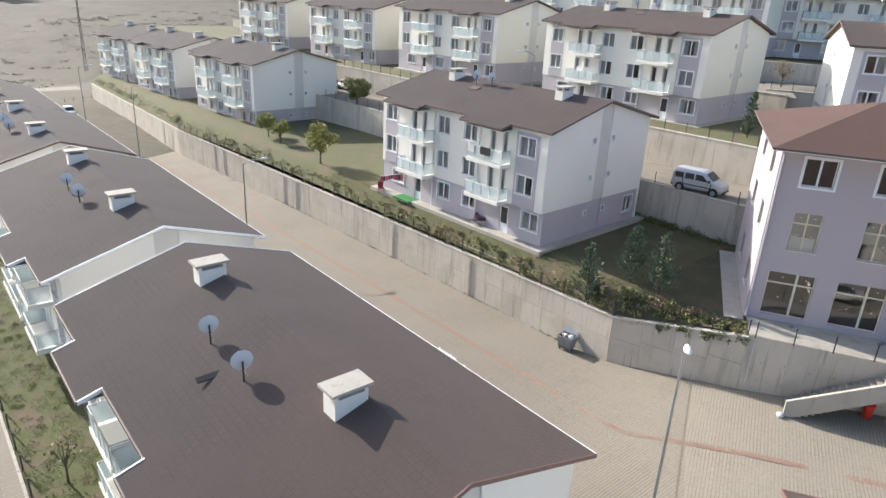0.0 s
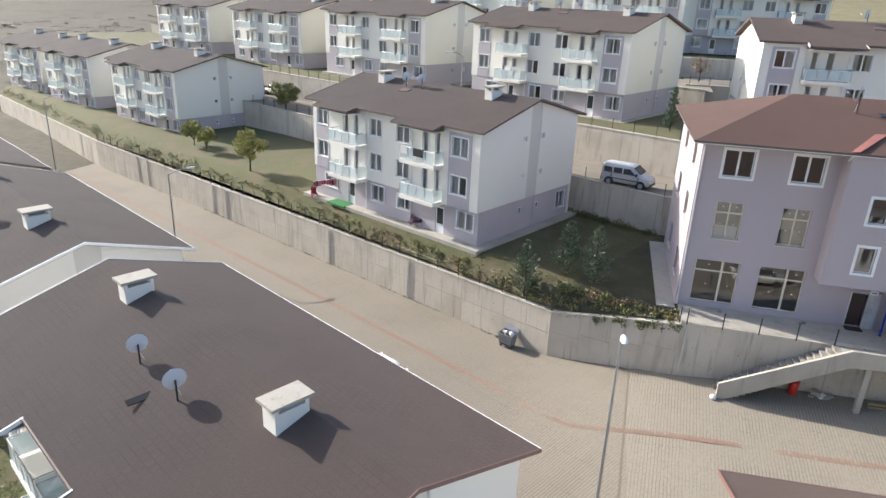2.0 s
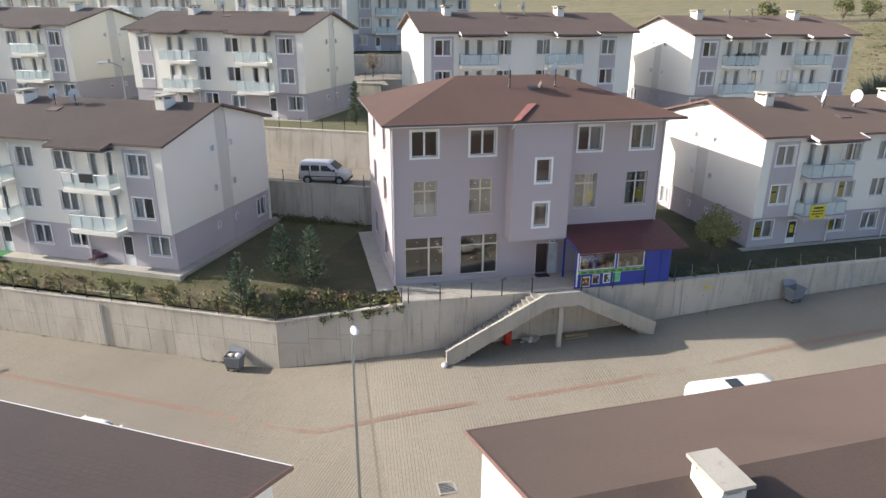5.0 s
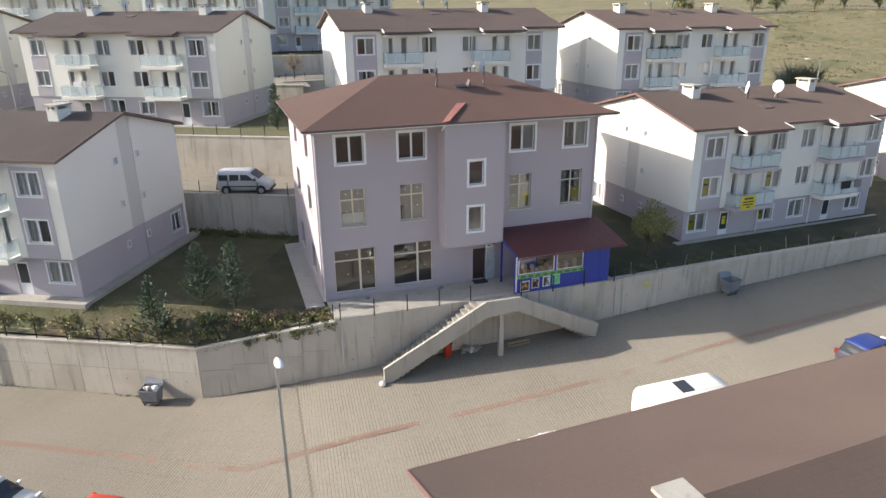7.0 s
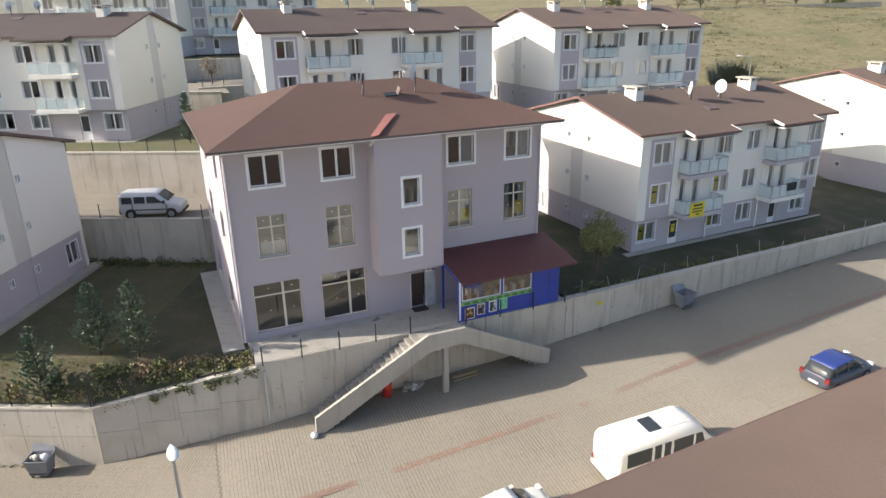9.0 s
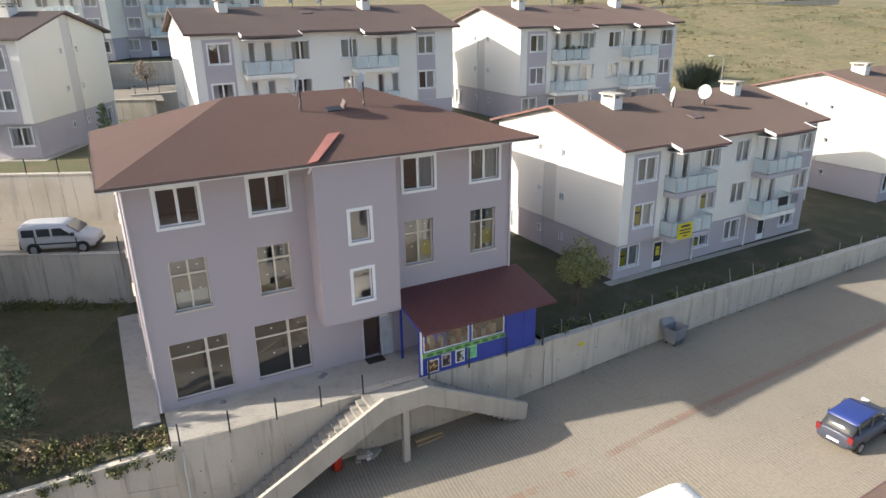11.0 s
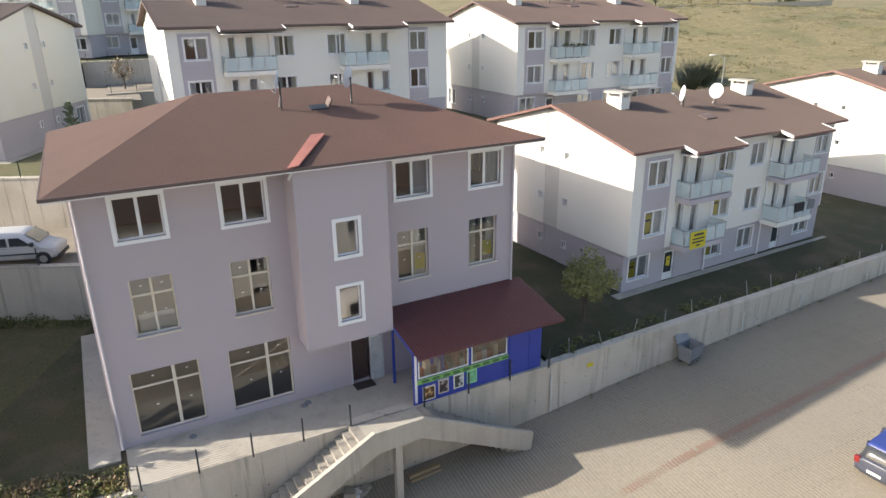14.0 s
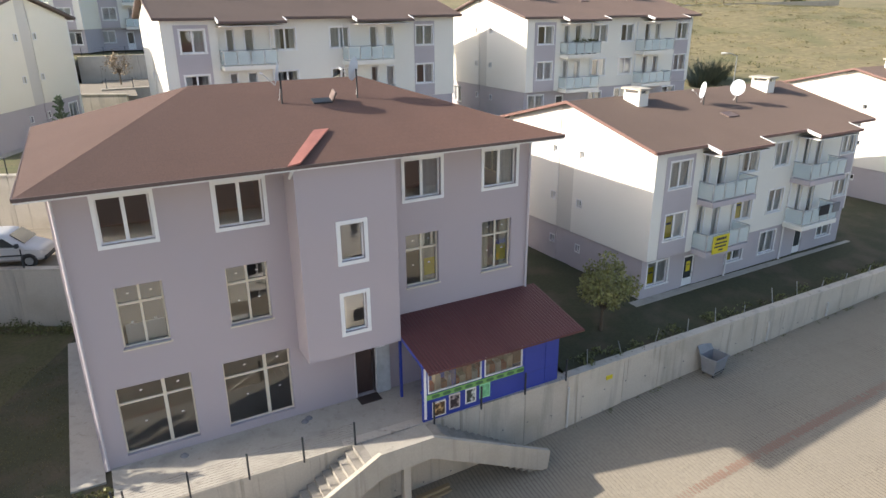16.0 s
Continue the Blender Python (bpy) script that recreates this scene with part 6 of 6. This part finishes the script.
    z = garden_z(x, y)
    a, h = rnd.uniform(0, 6.283), rnd.uniform(0.03, 0.08)
    dx, dy = 0.02 * math.cos(a), 0.02 * math.sin(a)
    m.face((x - dx, y - dy, z - 0.02), (x + dx, y + dy, z - 0.02), (x + rnd.uniform(-0.05, 0.05), y + rnd.uniform(-0.05, 0.05), z + h))
thing("grass_blades", m, leaf_material("grass blades", (0.12, 0.11, 0.042), 0.25), "short uneven grass on the lawns", "grass", kind="stuff")


# ---- things in the gardens ----
def local(s, t, up=0.0):
    x, y = west(s, t)
    return (x, y, garden_z(x, y) + up)


mat_ = thing("garden_mat", Mesh().slab([west(24.1, 1.0), west(21.9, 1.0), west(21.9, 2.25), west(24.1, 2.25)], 0.0, 0.145), material("green artificial turf", (0.04, 0.2, 0.05), 0.9, grain=0.4, size=40), "bright green artificial turf mat by the door", "mat")
thing("patio", Mesh().slab([west(14.8, 0.35), west(10.5, 0.35), west(10.5, 1.4), west(14.8, 1.4)][::-1], lambda x, y: garden_z(x, y) - 0.2, lambda x, y: garden_z(x, y) + 0.05), material("beige patio paving", (0.34, 0.3, 0.23), 0.9, grain=0.35, size=9, stain=0.4, stain_size=2), "small worn beige paved patio", "patio", kind="structure")
thing("garden_mat", Mesh().slab([west(12.6, 1.35), west(10.6, 1.35), west(10.6, 1.75), west(12.6, 1.75)], 0.052, 0.07), bpy.data.materials["green artificial turf"], "narrow green mat on the house path", "mat")
line = empty("clothes_line", "line of dark red washing outside the ground floor", "clothes line")
p0, p1 = Vector((*west(26.6, 1.5), 1.3)), Vector((*west(23.7, 1.95), 2.1))
part("pole", Mesh().tube((p0.x, p0.y, -0.1), tuple(p0), 0.03), METAL, line)
part("rope", Mesh().tube(tuple(p0), tuple(p1), 0.01, n=4), TRIM, line)
rnd = random.Random(12)
WASH = [material("red washing", (0.33, 0.03, 0.05), 0.9), material("dark washing", (0.07, 0.03, 0.05), 0.9), material("pink washing", (0.4, 0.1, 0.14), 0.9)]
for i in range(9):
    q = p0.lerp(p1, (i + 0.6) / 9.6)
    w, h = 0.14, rnd.uniform(0.35, 0.6)
    d = (p1 - p0).normalized()
    m = Mesh()
    m.prism([tuple(q - d * w - Vector((0, 0, h))), tuple(q + d * w - Vector((0, 0, h * 0.96))), tuple(q + d * w * 0.9), tuple(q - d * w * 0.9)], (0.012, 0.02, 0))
    part("garment", m, WASH[i % 3], line)
stool = thing("red_chair", Mesh().box(-0.25, 0.25, -0.25, 0.25, 0.4, 0.46).box(-0.25, 0.25, 0.2, 0.25, 0.46, 0.95).box(-0.25, -0.2, -0.25, -0.2, 0, 0.4).box(0.2, 0.25, -0.25, -0.2, 0, 0.4).box(-0.25, -0.2, 0.2, 0.25, 0, 0.4).box(0.2, 0.25, 0.2, 0.25, 0, 0.4), material("dark red plastic", (0.25, 0.02, 0.04), 0.5), "dark red plastic chair by the washing", "chair")
stool.matrix_world = pose(*local(26.2, 1.3, 0.03), 0, 0, 40)


def garden_table(s, t):
    x, y = west(s, t)
    g = empty("garden_table", "round garden table with a dark red cloth", "table", at=pose(x, y, 0.05))
    part("tabletop", Mesh().lathe([(0.0, 0.75), (0.48, 0.75), (0.5, 0.72), (0.0, 0.71)], n=18), PALE_CONCRETE, g)
    part("cloth", Mesh().lathe([(0.0, 0.76), (0.52, 0.757), (0.55, 0.5)], n=18), WASH[1], g)
    for k in range(4):
        a = 0.78 + 1.571 * k
        part("leg", Mesh().tube((0.38 * math.cos(a), 0.38 * math.sin(a), 0), (0.2 * math.cos(a), 0.2 * math.sin(a), 0.72), 0.018, n=5), TRIM, g)
    for k, a in enumerate((0.4, 2.2, 4.2)):
        cx, cy = x + 0.95 * math.cos(a), y + 0.5 * math.sin(a)
        ch = empty("garden_chair", "folding garden chair with a dark seat", "chair", "garden chairs", pose(cx, cy, 0.05, 0, 0, math.degrees(a) + 90))
        part("seat", Mesh().box(-0.22, 0.22, -0.22, 0.22, 0.42, 0.46), WASH[1 if k else 0], ch)
        part("backrest", Mesh().prism([(-0.22, 0.2, 0.46), (0.22, 0.2, 0.46), (0.22, 0.32, 0.95), (-0.22, 0.32, 0.95)], (0, 0.03, 0)), WASH[1 if k else 0], ch)
        for sx in (-0.2, 0.2):
            part("leg", Mesh().tube((sx, -0.2, 0), (sx, 0.2, 0.44), 0.014, n=5), TRIM, ch)
            part("leg", Mesh().tube((sx, 0.2, 0), (sx, -0.2, 0.44), 0.014, n=5), TRIM, ch)


garden_table(14.3, 2.25)

# sale banner on a balcony
m_h2 = h2.matrix_world
banner = thing("banner", Mesh().box(3.9, 5.2, -1.34, -1.31, 2.6, 3.62), material("yellow banner cloth", (0.62, 0.52, 0.03), 0.7), "yellow sale banner hung on the balcony railing", "banner")
banner.matrix_world = m_h2.copy()
for i, (a, b, z) in enumerate(((4.15, 4.95, 3.36), (4.05, 5.05, 3.14), (4.05, 5.0, 2.94), (4.4, 4.75, 2.74))):
    part("writing_bar", Mesh().box(a, b, -1.348, -1.342, z, z + (0.14 if i == 0 else 0.09)), DARK_METAL, banner)
# yellow notices behind the glass: x, width, z, height and how deep behind the front they hang
for x0, w0, z0, h0, deep in ((1.2, 0.55, 3.72, 1.15, -0.235), (7.32, 0.55, 3.72, 1.15, 0.065), (0.66, 0.5, 1.05, 0.95, 0.118), (7.1, 0.5, 1.12, 0.85, 0.118), (3.68, 0.32, 1.2, 0.6, 0.032)):
    n_ = thing("window_notice", Mesh().box(x0, x0 + w0, deep, deep + 0.006, z0, z0 + h0), bpy.data.materials["yellow banner cloth"], "yellow sale notice behind the window", "notice", "sale notices")
    n_.matrix_world = m_h2.copy()
    part("writing_bar", Mesh().box(x0 + 0.08, x0 + w0 - 0.08, deep - 0.008, deep - 0.002, z0 + h0 * 0.62, z0 + h0 * 0.72), DARK_METAL, n_)
for x0, z0 in ((12.35, 4.75), (15.9, 4.75)):
    thing("window_notice", Mesh().box(x0 + 0.55, x0 + 1.05, 0.215, 0.222, z0, z0 + 0.75), bpy.data.materials["yellow banner cloth"], "yellow sale notice behind the window", "notice", "sale notices")

# ---- street surface details ----
rnd = random.Random(31)
RED_LINE = [(-100.0, 43.8), (-50.0, 16.3), (-27.8, 4.4), (-10.4, -5.1), (-5.4, -8.4), (-2.2, -8.6), (0.8, -8.75), (7.1, -8.9), (14.1, -8.85), (18.0, -8.9), (23.8, -8.95), (34.1, -8.9), (60.0, -9.0)]
brick = Mesh().box(-0.098, 0.098, -0.078, 0.078, -0.05, 0.005).data("paver", RED_PAVER)
count, rest = 0, Mesh()
for (xa, ya), (xb, yb) in zip(RED_LINE, RED_LINE[1:]):
    d = Vector((xb - xa, yb - ya, 0))
    turn = radians(58 if xb < -2.4 else 85)      # the red pavers lie in the rows of the rest, so the line is toothed
    row = Vector((math.cos(turn), math.sin(turn), 0))
    pitch = 0.165 / abs(d.normalized().cross(row).z)
    n = int(d.length / pitch)
    for i in range(n):
        for k in (-0.5, 0.5):
            if rnd.random() < 0.06:
                continue
            q = Vector((xa, ya, 0)) + d * ((i + 0.5) / n) + row * (k * 0.2 + (0.025 if i % 2 else -0.025))
            z = street_z(q.x, q.y)
            if -14 < q.x < 12 and count < 300:
                o = new("paver", brick)
                o.parent = road if q.x < -2.4 else road_east
                o.matrix_world = pose(q.x, q.y, z + 0.001, 0, 0, math.degrees(turn))
                count += 1
            else:
                c, s = math.cos(turn), math.sin(turn)
                rest.face(*[(q.x + u * c - v * s, q.y + u * s + v * c, z + 0.006) for u, v in ((-0.098, -0.078), (0.098, -0.078), (0.098, 0.078), (-0.098, 0.078))])
o = thing("red_pavers", rest, RED_PAVER, "faded red paver line across the street", "pavers", kind="stuff")

# chevron seam where the two pavings meet
seam = Mesh()
for i in range(110):
    y = -2.6 - 0.2 * i
    x = -2.2 - 0.0095 * i
    z = street_z(x, y) + 0.005
    k = 0.05 if i % 2 else -0.05
    seam.face((x - 0.09 + k, y, z), (x + 0.02 + k, y, z), (x + 0.02 - k, y + 0.19, z), (x - 0.09 - k, y + 0.19, z))
thing("paver_seam", seam, material("worn dark paver", (0.22, 0.19, 0.145), 0.9, grain=0.4, size=20), "zigzag row of worn darker pavers", "pavers", kind="stuff")
g = empty("drain_grate", "square steel drain grate in the street", "drain", at=pose(0.2, -14.75, street_z(0.2, -14.75)))
part("frame", Mesh().box(-0.42, 0.42, -0.42, -0.34, -0.05, 0.02).box(-0.42, 0.42, 0.34, 0.42, -0.05, 0.02).box(-0.42, -0.34, -0.34, 0.34, -0.05, 0.02).box(0.34, 0.42, -0.34, 0.34, -0.05, 0.02), PALE_CONCRETE, g)
for i in range(7):
    part("bar", Mesh().box(-0.34, 0.34, -0.32 + 0.1 * i, -0.28 + 0.1 * i, -0.02, 0.012), METAL, g)
# flat dark sheet between the bars, in place of an open pit
part("pit", Mesh().box(-0.34, 0.34, -0.34, 0.34, 0.002, 0.006), material("dark pit sheet", (0.1, 0.09, 0.08), 0.9, grain=0.4, size=12), g)

# tufts of weed and litter along the foot of the walls
spots = []
for i in range(70):
    x, y = west(rnd.uniform(0, 45), -0.12)
    spots.append((x, y, -5.0, 0.12, rnd.uniform(0.05, 0.16), 9))
for i in range(30):
    x = rnd.uniform(18, 46)
    spots.append((x, -3.3 - 0.009 * (x - 18), street_z(x), 0.12, rnd.uniform(0.05, 0.15), 9))
thicket("weeds", spots, LEAF, "small weeds along the foot of the wall", 6, 0.07, "weeds")
# marks on the concrete: tie holes in a grid
for base, way, out, n, z0 in ((WALL0, U, -V, 26, -2.6), (Vector((18.2, -3.13, 0)), Vector((1, -0.0083, 0)), Vector((0, -1, 0)), 16, -1.2), (Vector((0.2, -2.63, 0)), Vector((1, -0.028, 0)), Vector((0, -1, 0)), 14, -1.6)):
    dots = Mesh()
    for i in range(n):
        for dz in (0, -1.2):
            q = base + way * (0.9 + 1.25 * i) + out * 0.03
            q.z = z0 + dz + rnd.uniform(-0.08, 0.08)
            dots.tube(tuple(q - out * 0.02), tuple(q + out * 0.004), 0.035, n=7)
    thing("tie_holes", dots, DARK, "rows of dark formwork tie holes in the wall", "tie holes", kind="stuff")

# ---- ground below the first row ----
def south(x, y):
    a = radians(-30)
    return (-30.1 + x * math.cos(a) - y * math.sin(a), -19.8 + x * math.sin(a) + y * math.cos(a))


sheet("garden_south", (south(-80, -3.6), south(24, -3.6), south(24, -0.03), south(-80, -0.03)), lambda x, y: street_z(x, y) + 0.04, SUNNY_GRASS, "rough grass strip below the balconies", "lawn", 1.5)
kerb = Mesh()
for i in range(100):
    a_, b_ = south(-80 + i, -3.75), south(-79.03 + i, -3.75)
    c_, d_ = south(-79.03 + i, -3.6), south(-80 + i, -3.6)
    kerb.slab([a_, b_, c_, d_], -5.1, -4.85)
thing("kerb", kerb, PALE_CONCRETE, "pale kerb stones along the grass", "kerb", kind="structure")
rnd = random.Random(77)
spots, dry = [], []
for i in range(420):
    x, y = rnd.uniform(-45, 22), rnd.uniform(-3.4, -0.3)
    (spots if rnd.random() < 0.75 else dry).append((*south(x, y), -4.95, rnd.uniform(0.2, 0.6), rnd.uniform(0.02, 0.06), 70))
thicket("rough_grass", spots, leaf_material("fresh weeds", (0.2, 0.22, 0.065)), "rough green weeds below the balconies", 8, 0.045, "weeds")
thicket("dead_stems", dry, leaf_material("bleached stems", (0.3, 0.23, 0.145)), "dry stems below the balconies", 9, 0.05, "weeds")
fence("wire_fence", south(-60, -3.5), south(22, -3.5), (-4.95, -4.95), "dark fence along the grass strip", gap=2.0, high=1.0, wires=2)
x, y = south(2.0, -2.0)
tree(x, y, -4.95, 2.4, 0.8, 33, LEAF_DRY, "thin bare sapling in the grass strip", 0.5, 120, name="sapling")
# a boundary line beyond the row's last house
fence("wire_fence", west(118, -14), west(125, 4.3), (-6.7, -6.6), "dark fence across the street's end", gap=2.0, high=1.2)

# ---- the third row and its street ----
DUSTY = bpy.data.materials["dusty asphalt"]
sheet("third_street", (west(150, 47), west(9, 47), west(14, 58), west(150, 58)), lambda x, y: 7.88, DUSTY, "dusty third street", "road", 6.0)
sheet("third_street_east", ((4, 51), (66, 51), (66, 63), (4, 63)), lambda x, y: 7.93, DUSTY, "dusty third street", "road", 6.0)
retaining_wall("wall_third_low", west(150, 47), west(10, 47), (8.0, 8.0), 6.0, "dark concrete wall behind the upper houses", panel=3.0, rows=1, seen=False)
retaining_wall("wall_third_low_east", (3.5, 51), (66, 51), (8.0, 8.0), 6.0, "dark concrete wall behind the upper houses", panel=3.0, rows=1, seen=False)
retaining_wall("wall_third", west(150, 58), west(20, 58), (10.5, 10.5), 7.8, "pale concrete wall of the third terrace", panel=2.5, rows=1, seen=False)
retaining_wall("wall_third_east", (2.0, 62), (66, 62), (10.5, 10.5), 7.8, "pale concrete wall of the third terrace", panel=2.5, rows=1)
sheet("third_lawn", (west(150, 58), west(20, 58), west(20, 100), west(150, 100)), lambda x, y: 10.4, GRASS, "grass of the third terrace", "lawn", 6.0)
sheet("third_lawn_east", ((2, 62), (66, 62), (66, 100), (2, 100)), lambda x, y: 10.42, GRASS, "grass of the third terrace", "lawn", 6.0)
fence("wire_fence", (2.5, 62.3), (60, 62.3), (10.5, 10.5), "dark posts along the third terrace", gap=2.2)
fence("wire_fence", (4, 51.2), (40, 51.2), (8.05, 8.05), "dark posts along the third street", gap=2.4, wires=3)
h13 = apartment_house(pose(4.6, 72, 10.6), False, "white apartment house on the third terrace", seed=18, detail=1, gable=CREAM)
h14 = west_house(22, 66, 10.6, "white apartment house on the third terrace", 19, detail=1, gable=CREAM)
h15 = west_house(48, 66, 10.6, "white apartment house on the third terrace", 20, detail=1, gable=CREAM)
h16 = west_house(74, 66, 10.6, "white apartment house on the third terrace", 21, detail=1, gable=CREAM)

# ---- the dry slope ----
rnd = random.Random(91)
green, dry, pale = [], [], []
for i in range(2600):
    x, y = rnd.uniform(52, 190), rnd.uniform(14, 150)
    if x < 68 and y < 46:
        continue
    k = noise.noise(Vector((x, y, 3)) * 0.05)
    z = far_z(x, y)
    (green if k > 0.12 else dry if k < -0.25 else pale).append((x, y, z - 0.05, rnd.uniform(0.6, 1.8), rnd.uniform(0.12, 0.35), 26))
thicket("slope_weeds", green, leaf_material("dull weeds", (0.11, 0.105, 0.045)), "greenish tufts on the dry slope", 11, 0.2, "weeds")
thicket("slope_stems", dry, leaf_material("dull stems", (0.165, 0.14, 0.07)), "dry brown tufts on the slope", 12, 0.2, "weeds")
thicket("slope_grass", pale, leaf_material("straw", (0.21, 0.185, 0.095)), "straw-coloured tufts on the slope", 13, 0.2, "grass")
for i, (x, y, h, r) in enumerate(((74, 40, 3.8, 2.6), (77.3, 41.5, 4.2, 2.8), (71.5, 37.5, 3.4, 2.2), (79.5, 41, 3.4, 2.2), (75.5, 39, 3.2, 2.6))):
    t = empty("spiky_bush", "dark spiky bush at the foot of the slope", "bush", "spiky bushes", pose(x, y, far_z(x, y)))
    rr_, m = random.Random(i), Mesh()
    for j in range(190):
        a, u = rr_.uniform(0, 6.283), rr_.random()
        c = Vector((math.cos(a) * r * 0.5 * rr_.random(), math.sin(a) * r * 0.5 * rr_.random(), h * 0.15 * u))
        tip = c + Vector((math.cos(a) * 0.75, math.sin(a) * 0.75, 0.8 + rr_.random())).normalized() * h * rr_.uniform(0.4, 0.95)
        m.face((c.x - 0.06, c.y, c.z), (c.x + 0.06, c.y + 0.03, c.z), tuple(c.lerp(tip, 0.6) + Vector((0.07, 0.03, 0))), tuple(tip))
    part("foliage", m, LEAF_SPIKY, t)
thing("slope_wall", Mesh().prism([(95, 120, far_z(95, 120) - 1), (190, 95, far_z(190, 95) - 1), (190, 95, far_z(190, 95) + 1.6), (95, 120, far_z(95, 120) + 1.6)], (0.1, 0.4, 0)), PALE_CONCRETE, "long pale boundary wall on top of the slope", "wall", kind="structure")
for i, (x, y) in enumerate(((185.5, 104.0), (178, 101), (110, 112), (140, 112), (150, 109), (158, 107), (133, 113), (167, 104))):
    tree(x, y, far_z(x, y) - 0.2, 4.5 if i < 2 else 6.0, 2.4, 50 + i, LEAF, "dark round tree near the boundary wall", 0.25, 900, size=0.4)

# ---- the far distance ----
x, y = -176.0, 114.0
py = empty("power_pole", "dark lattice power pole in the far field", "power pole", at=pose(x, y, far_z(x, y), 0, 0, 48))
top = 11.2 - far_z(x, y)
m = Mesh()
for sx, sy in ((-1, -1), (1, -1), (1, 1), (-1, 1)):
    m.tube((sx * 0.42, sy * 0.42, 0), (sx * 0.12, sy * 0.12, top), 0.07, n=5)
for k in range(14):
    z, w, w2 = top * k / 14, 0.42 - 0.3 * k / 14, 0.42 - 0.3 * (k + 1) / 14
    for (ax, ay), (bx, by) in (((-1, -1), (1, -1)), ((1, -1), (1, 1)), ((1, 1), (-1, 1)), ((-1, 1), (-1, -1))):
        m.tube((ax * w, ay * w, z), (bx * w2, by * w2, z + top / 14), 0.035, n=4)
part("mast", m, DARK_METAL, py)
for z in (0.72, 0.84, 0.96):
    part("cross_arm", Mesh().tube((-1.3, 0, top * z), (1.3, 0, top * z), 0.06, n=5), DARK_METAL, py)
for i, (x, y, w, d, h) in enumerate(((-409, 255, 22, 14, 30), (-462, 357, 30, 16, 30), (-520, 440, 34, 16, 34), (-470, 290, 30, 14, 24))):
    b_ = empty("far_block", "pale apartment block far away on the hill", "building", "far blocks", pose(x, y, far_z(x, y) - 1, 0, 0, -25 + 8 * i))
    part("wall", Mesh().box(-w / 2, w / 2, -d / 2, d / 2, 0, h), STUCCO, b_)
    part("roof", Mesh().box(-w / 2 - 0.5, w / 2 + 0.5, -d / 2 - 0.5, d / 2 + 0.5, h, h + 1.2), GREY, b_)
    for q in range(int(w / 5)):
        part("window_strip", Mesh().box(-w / 2 + 1.5 + 5 * q, -w / 2 + 3.8 + 5 * q, -d / 2 - 0.05, -d / 2 + 0.05, 2, h - 1.5), DARK, b_)
spots = []
for i in range(420):
    s, t = rnd.uniform(148, 330), rnd.uniform(-60, 130)
    x, y = west(s, t)
    spots.append((x, y, far_z(x, y), rnd.uniform(1, 3.6), rnd.uniform(0.2, 0.8), 60))
thicket("far_scrub", spots, leaf_material("dull scrub", (0.25, 0.2, 0.13)), "brownish scrub on the land beyond the street", 15, 0.3, "scrub")


# ---- things on the balconies ----
def on_balcony(house, x, y, z):
    return house.matrix_world @ pose(x, y, z)


for i, x in enumerate((4.6, 5.3, 6.0, 6.6)):
    pot = empty("potted_plant", "dark leafy plant in a pot on the balcony", "plant", "balcony plants", on_balcony(h7, x, -1.0, 5.55))
    part("pot", Mesh().lathe([(0.0, 0.0), (0.13, 0.0), (0.18, 0.75), (0.15, 0.78), (0.0, 0.74)], n=10), BARK, pot)
    pm, pr = Mesh(), random.Random(200 + i)
    for j in range(120):
        c = Vector((pr.gauss(0, 0.14), pr.gauss(0, 0.1), 0.95 + pr.gauss(0, 0.13)))
        leaf(pm, c, Vector((pr.uniform(-1, 1), pr.uniform(-1, 1), pr.uniform(-0.2, 1))), 0.12, pr)
    part("foliage", pm, LEAF, pot)
rack = empty("drying_rack", "folding drying rack hung with white washing on a balcony", "drying rack", at=on_balcony(h4, -13.7, -0.75, 2.75))
for sx in (-0.7, 0.7):
    part("leg", Mesh().tube((sx, -0.3, 0), (sx, 0.25, 1.35), 0.015, n=5), TRIM, rack)
    part("leg", Mesh().tube((sx, 0.3, 0), (sx, -0.25, 1.35), 0.015, n=5), TRIM, rack)
for i in range(5):
    y = -0.25 + 0.125 * i
    part("rail", Mesh().tube((-0.7, y, 1.35), (0.7, y, 1.35), 0.01, n=4), TRIM, rack)
    part("cloth", Mesh().box(-0.6 + 0.1 * i, 0.2 + 0.1 * i, y - 0.012, y + 0.012, 0.75, 1.36), CURTAIN if i % 2 else TRIM, rack, "white washing")


def hung_rug(house, x0, x1, z, mat, label):
    """A cloth folded over a balcony handrail."""
    m = Mesh().box(x0, x1, -1.3, -1.28, z + 0.45, z + 1.02).box(x0, x1, -1.28, -1.2, z + 1.015, z + 1.03).box(x0, x1, -1.2, -1.18, z + 0.6, z + 1.02)
    ob = thing("rug", m, mat, label, "rug", "balcony rugs")
    ob.matrix_world = house.matrix_world.copy()


hung_rug(h1, -5.6, -4.6, 5.55, NEAR_BLACK, "dark rug hung over the balcony railing")
hung_rug(h1, -6.9, -6.2, 5.55, CURTAIN, "pale cloth hung over the balcony railing")
hung_rug(h2, 13.6, 14.6, 2.75, NEAR_BLACK, "dark rug hung over the balcony railing")
hung_rug(h2, 15.0, 15.7, 2.75, DARK, "grey cloth hung over the balcony railing")
thing("wall_tag", Mesh().box(20.4, 20.75, -3.19, -3.152, -0.75, -0.55), bpy.data.materials["yellow banner cloth"], "small yellow plate fixed on the concrete wall", "plate")
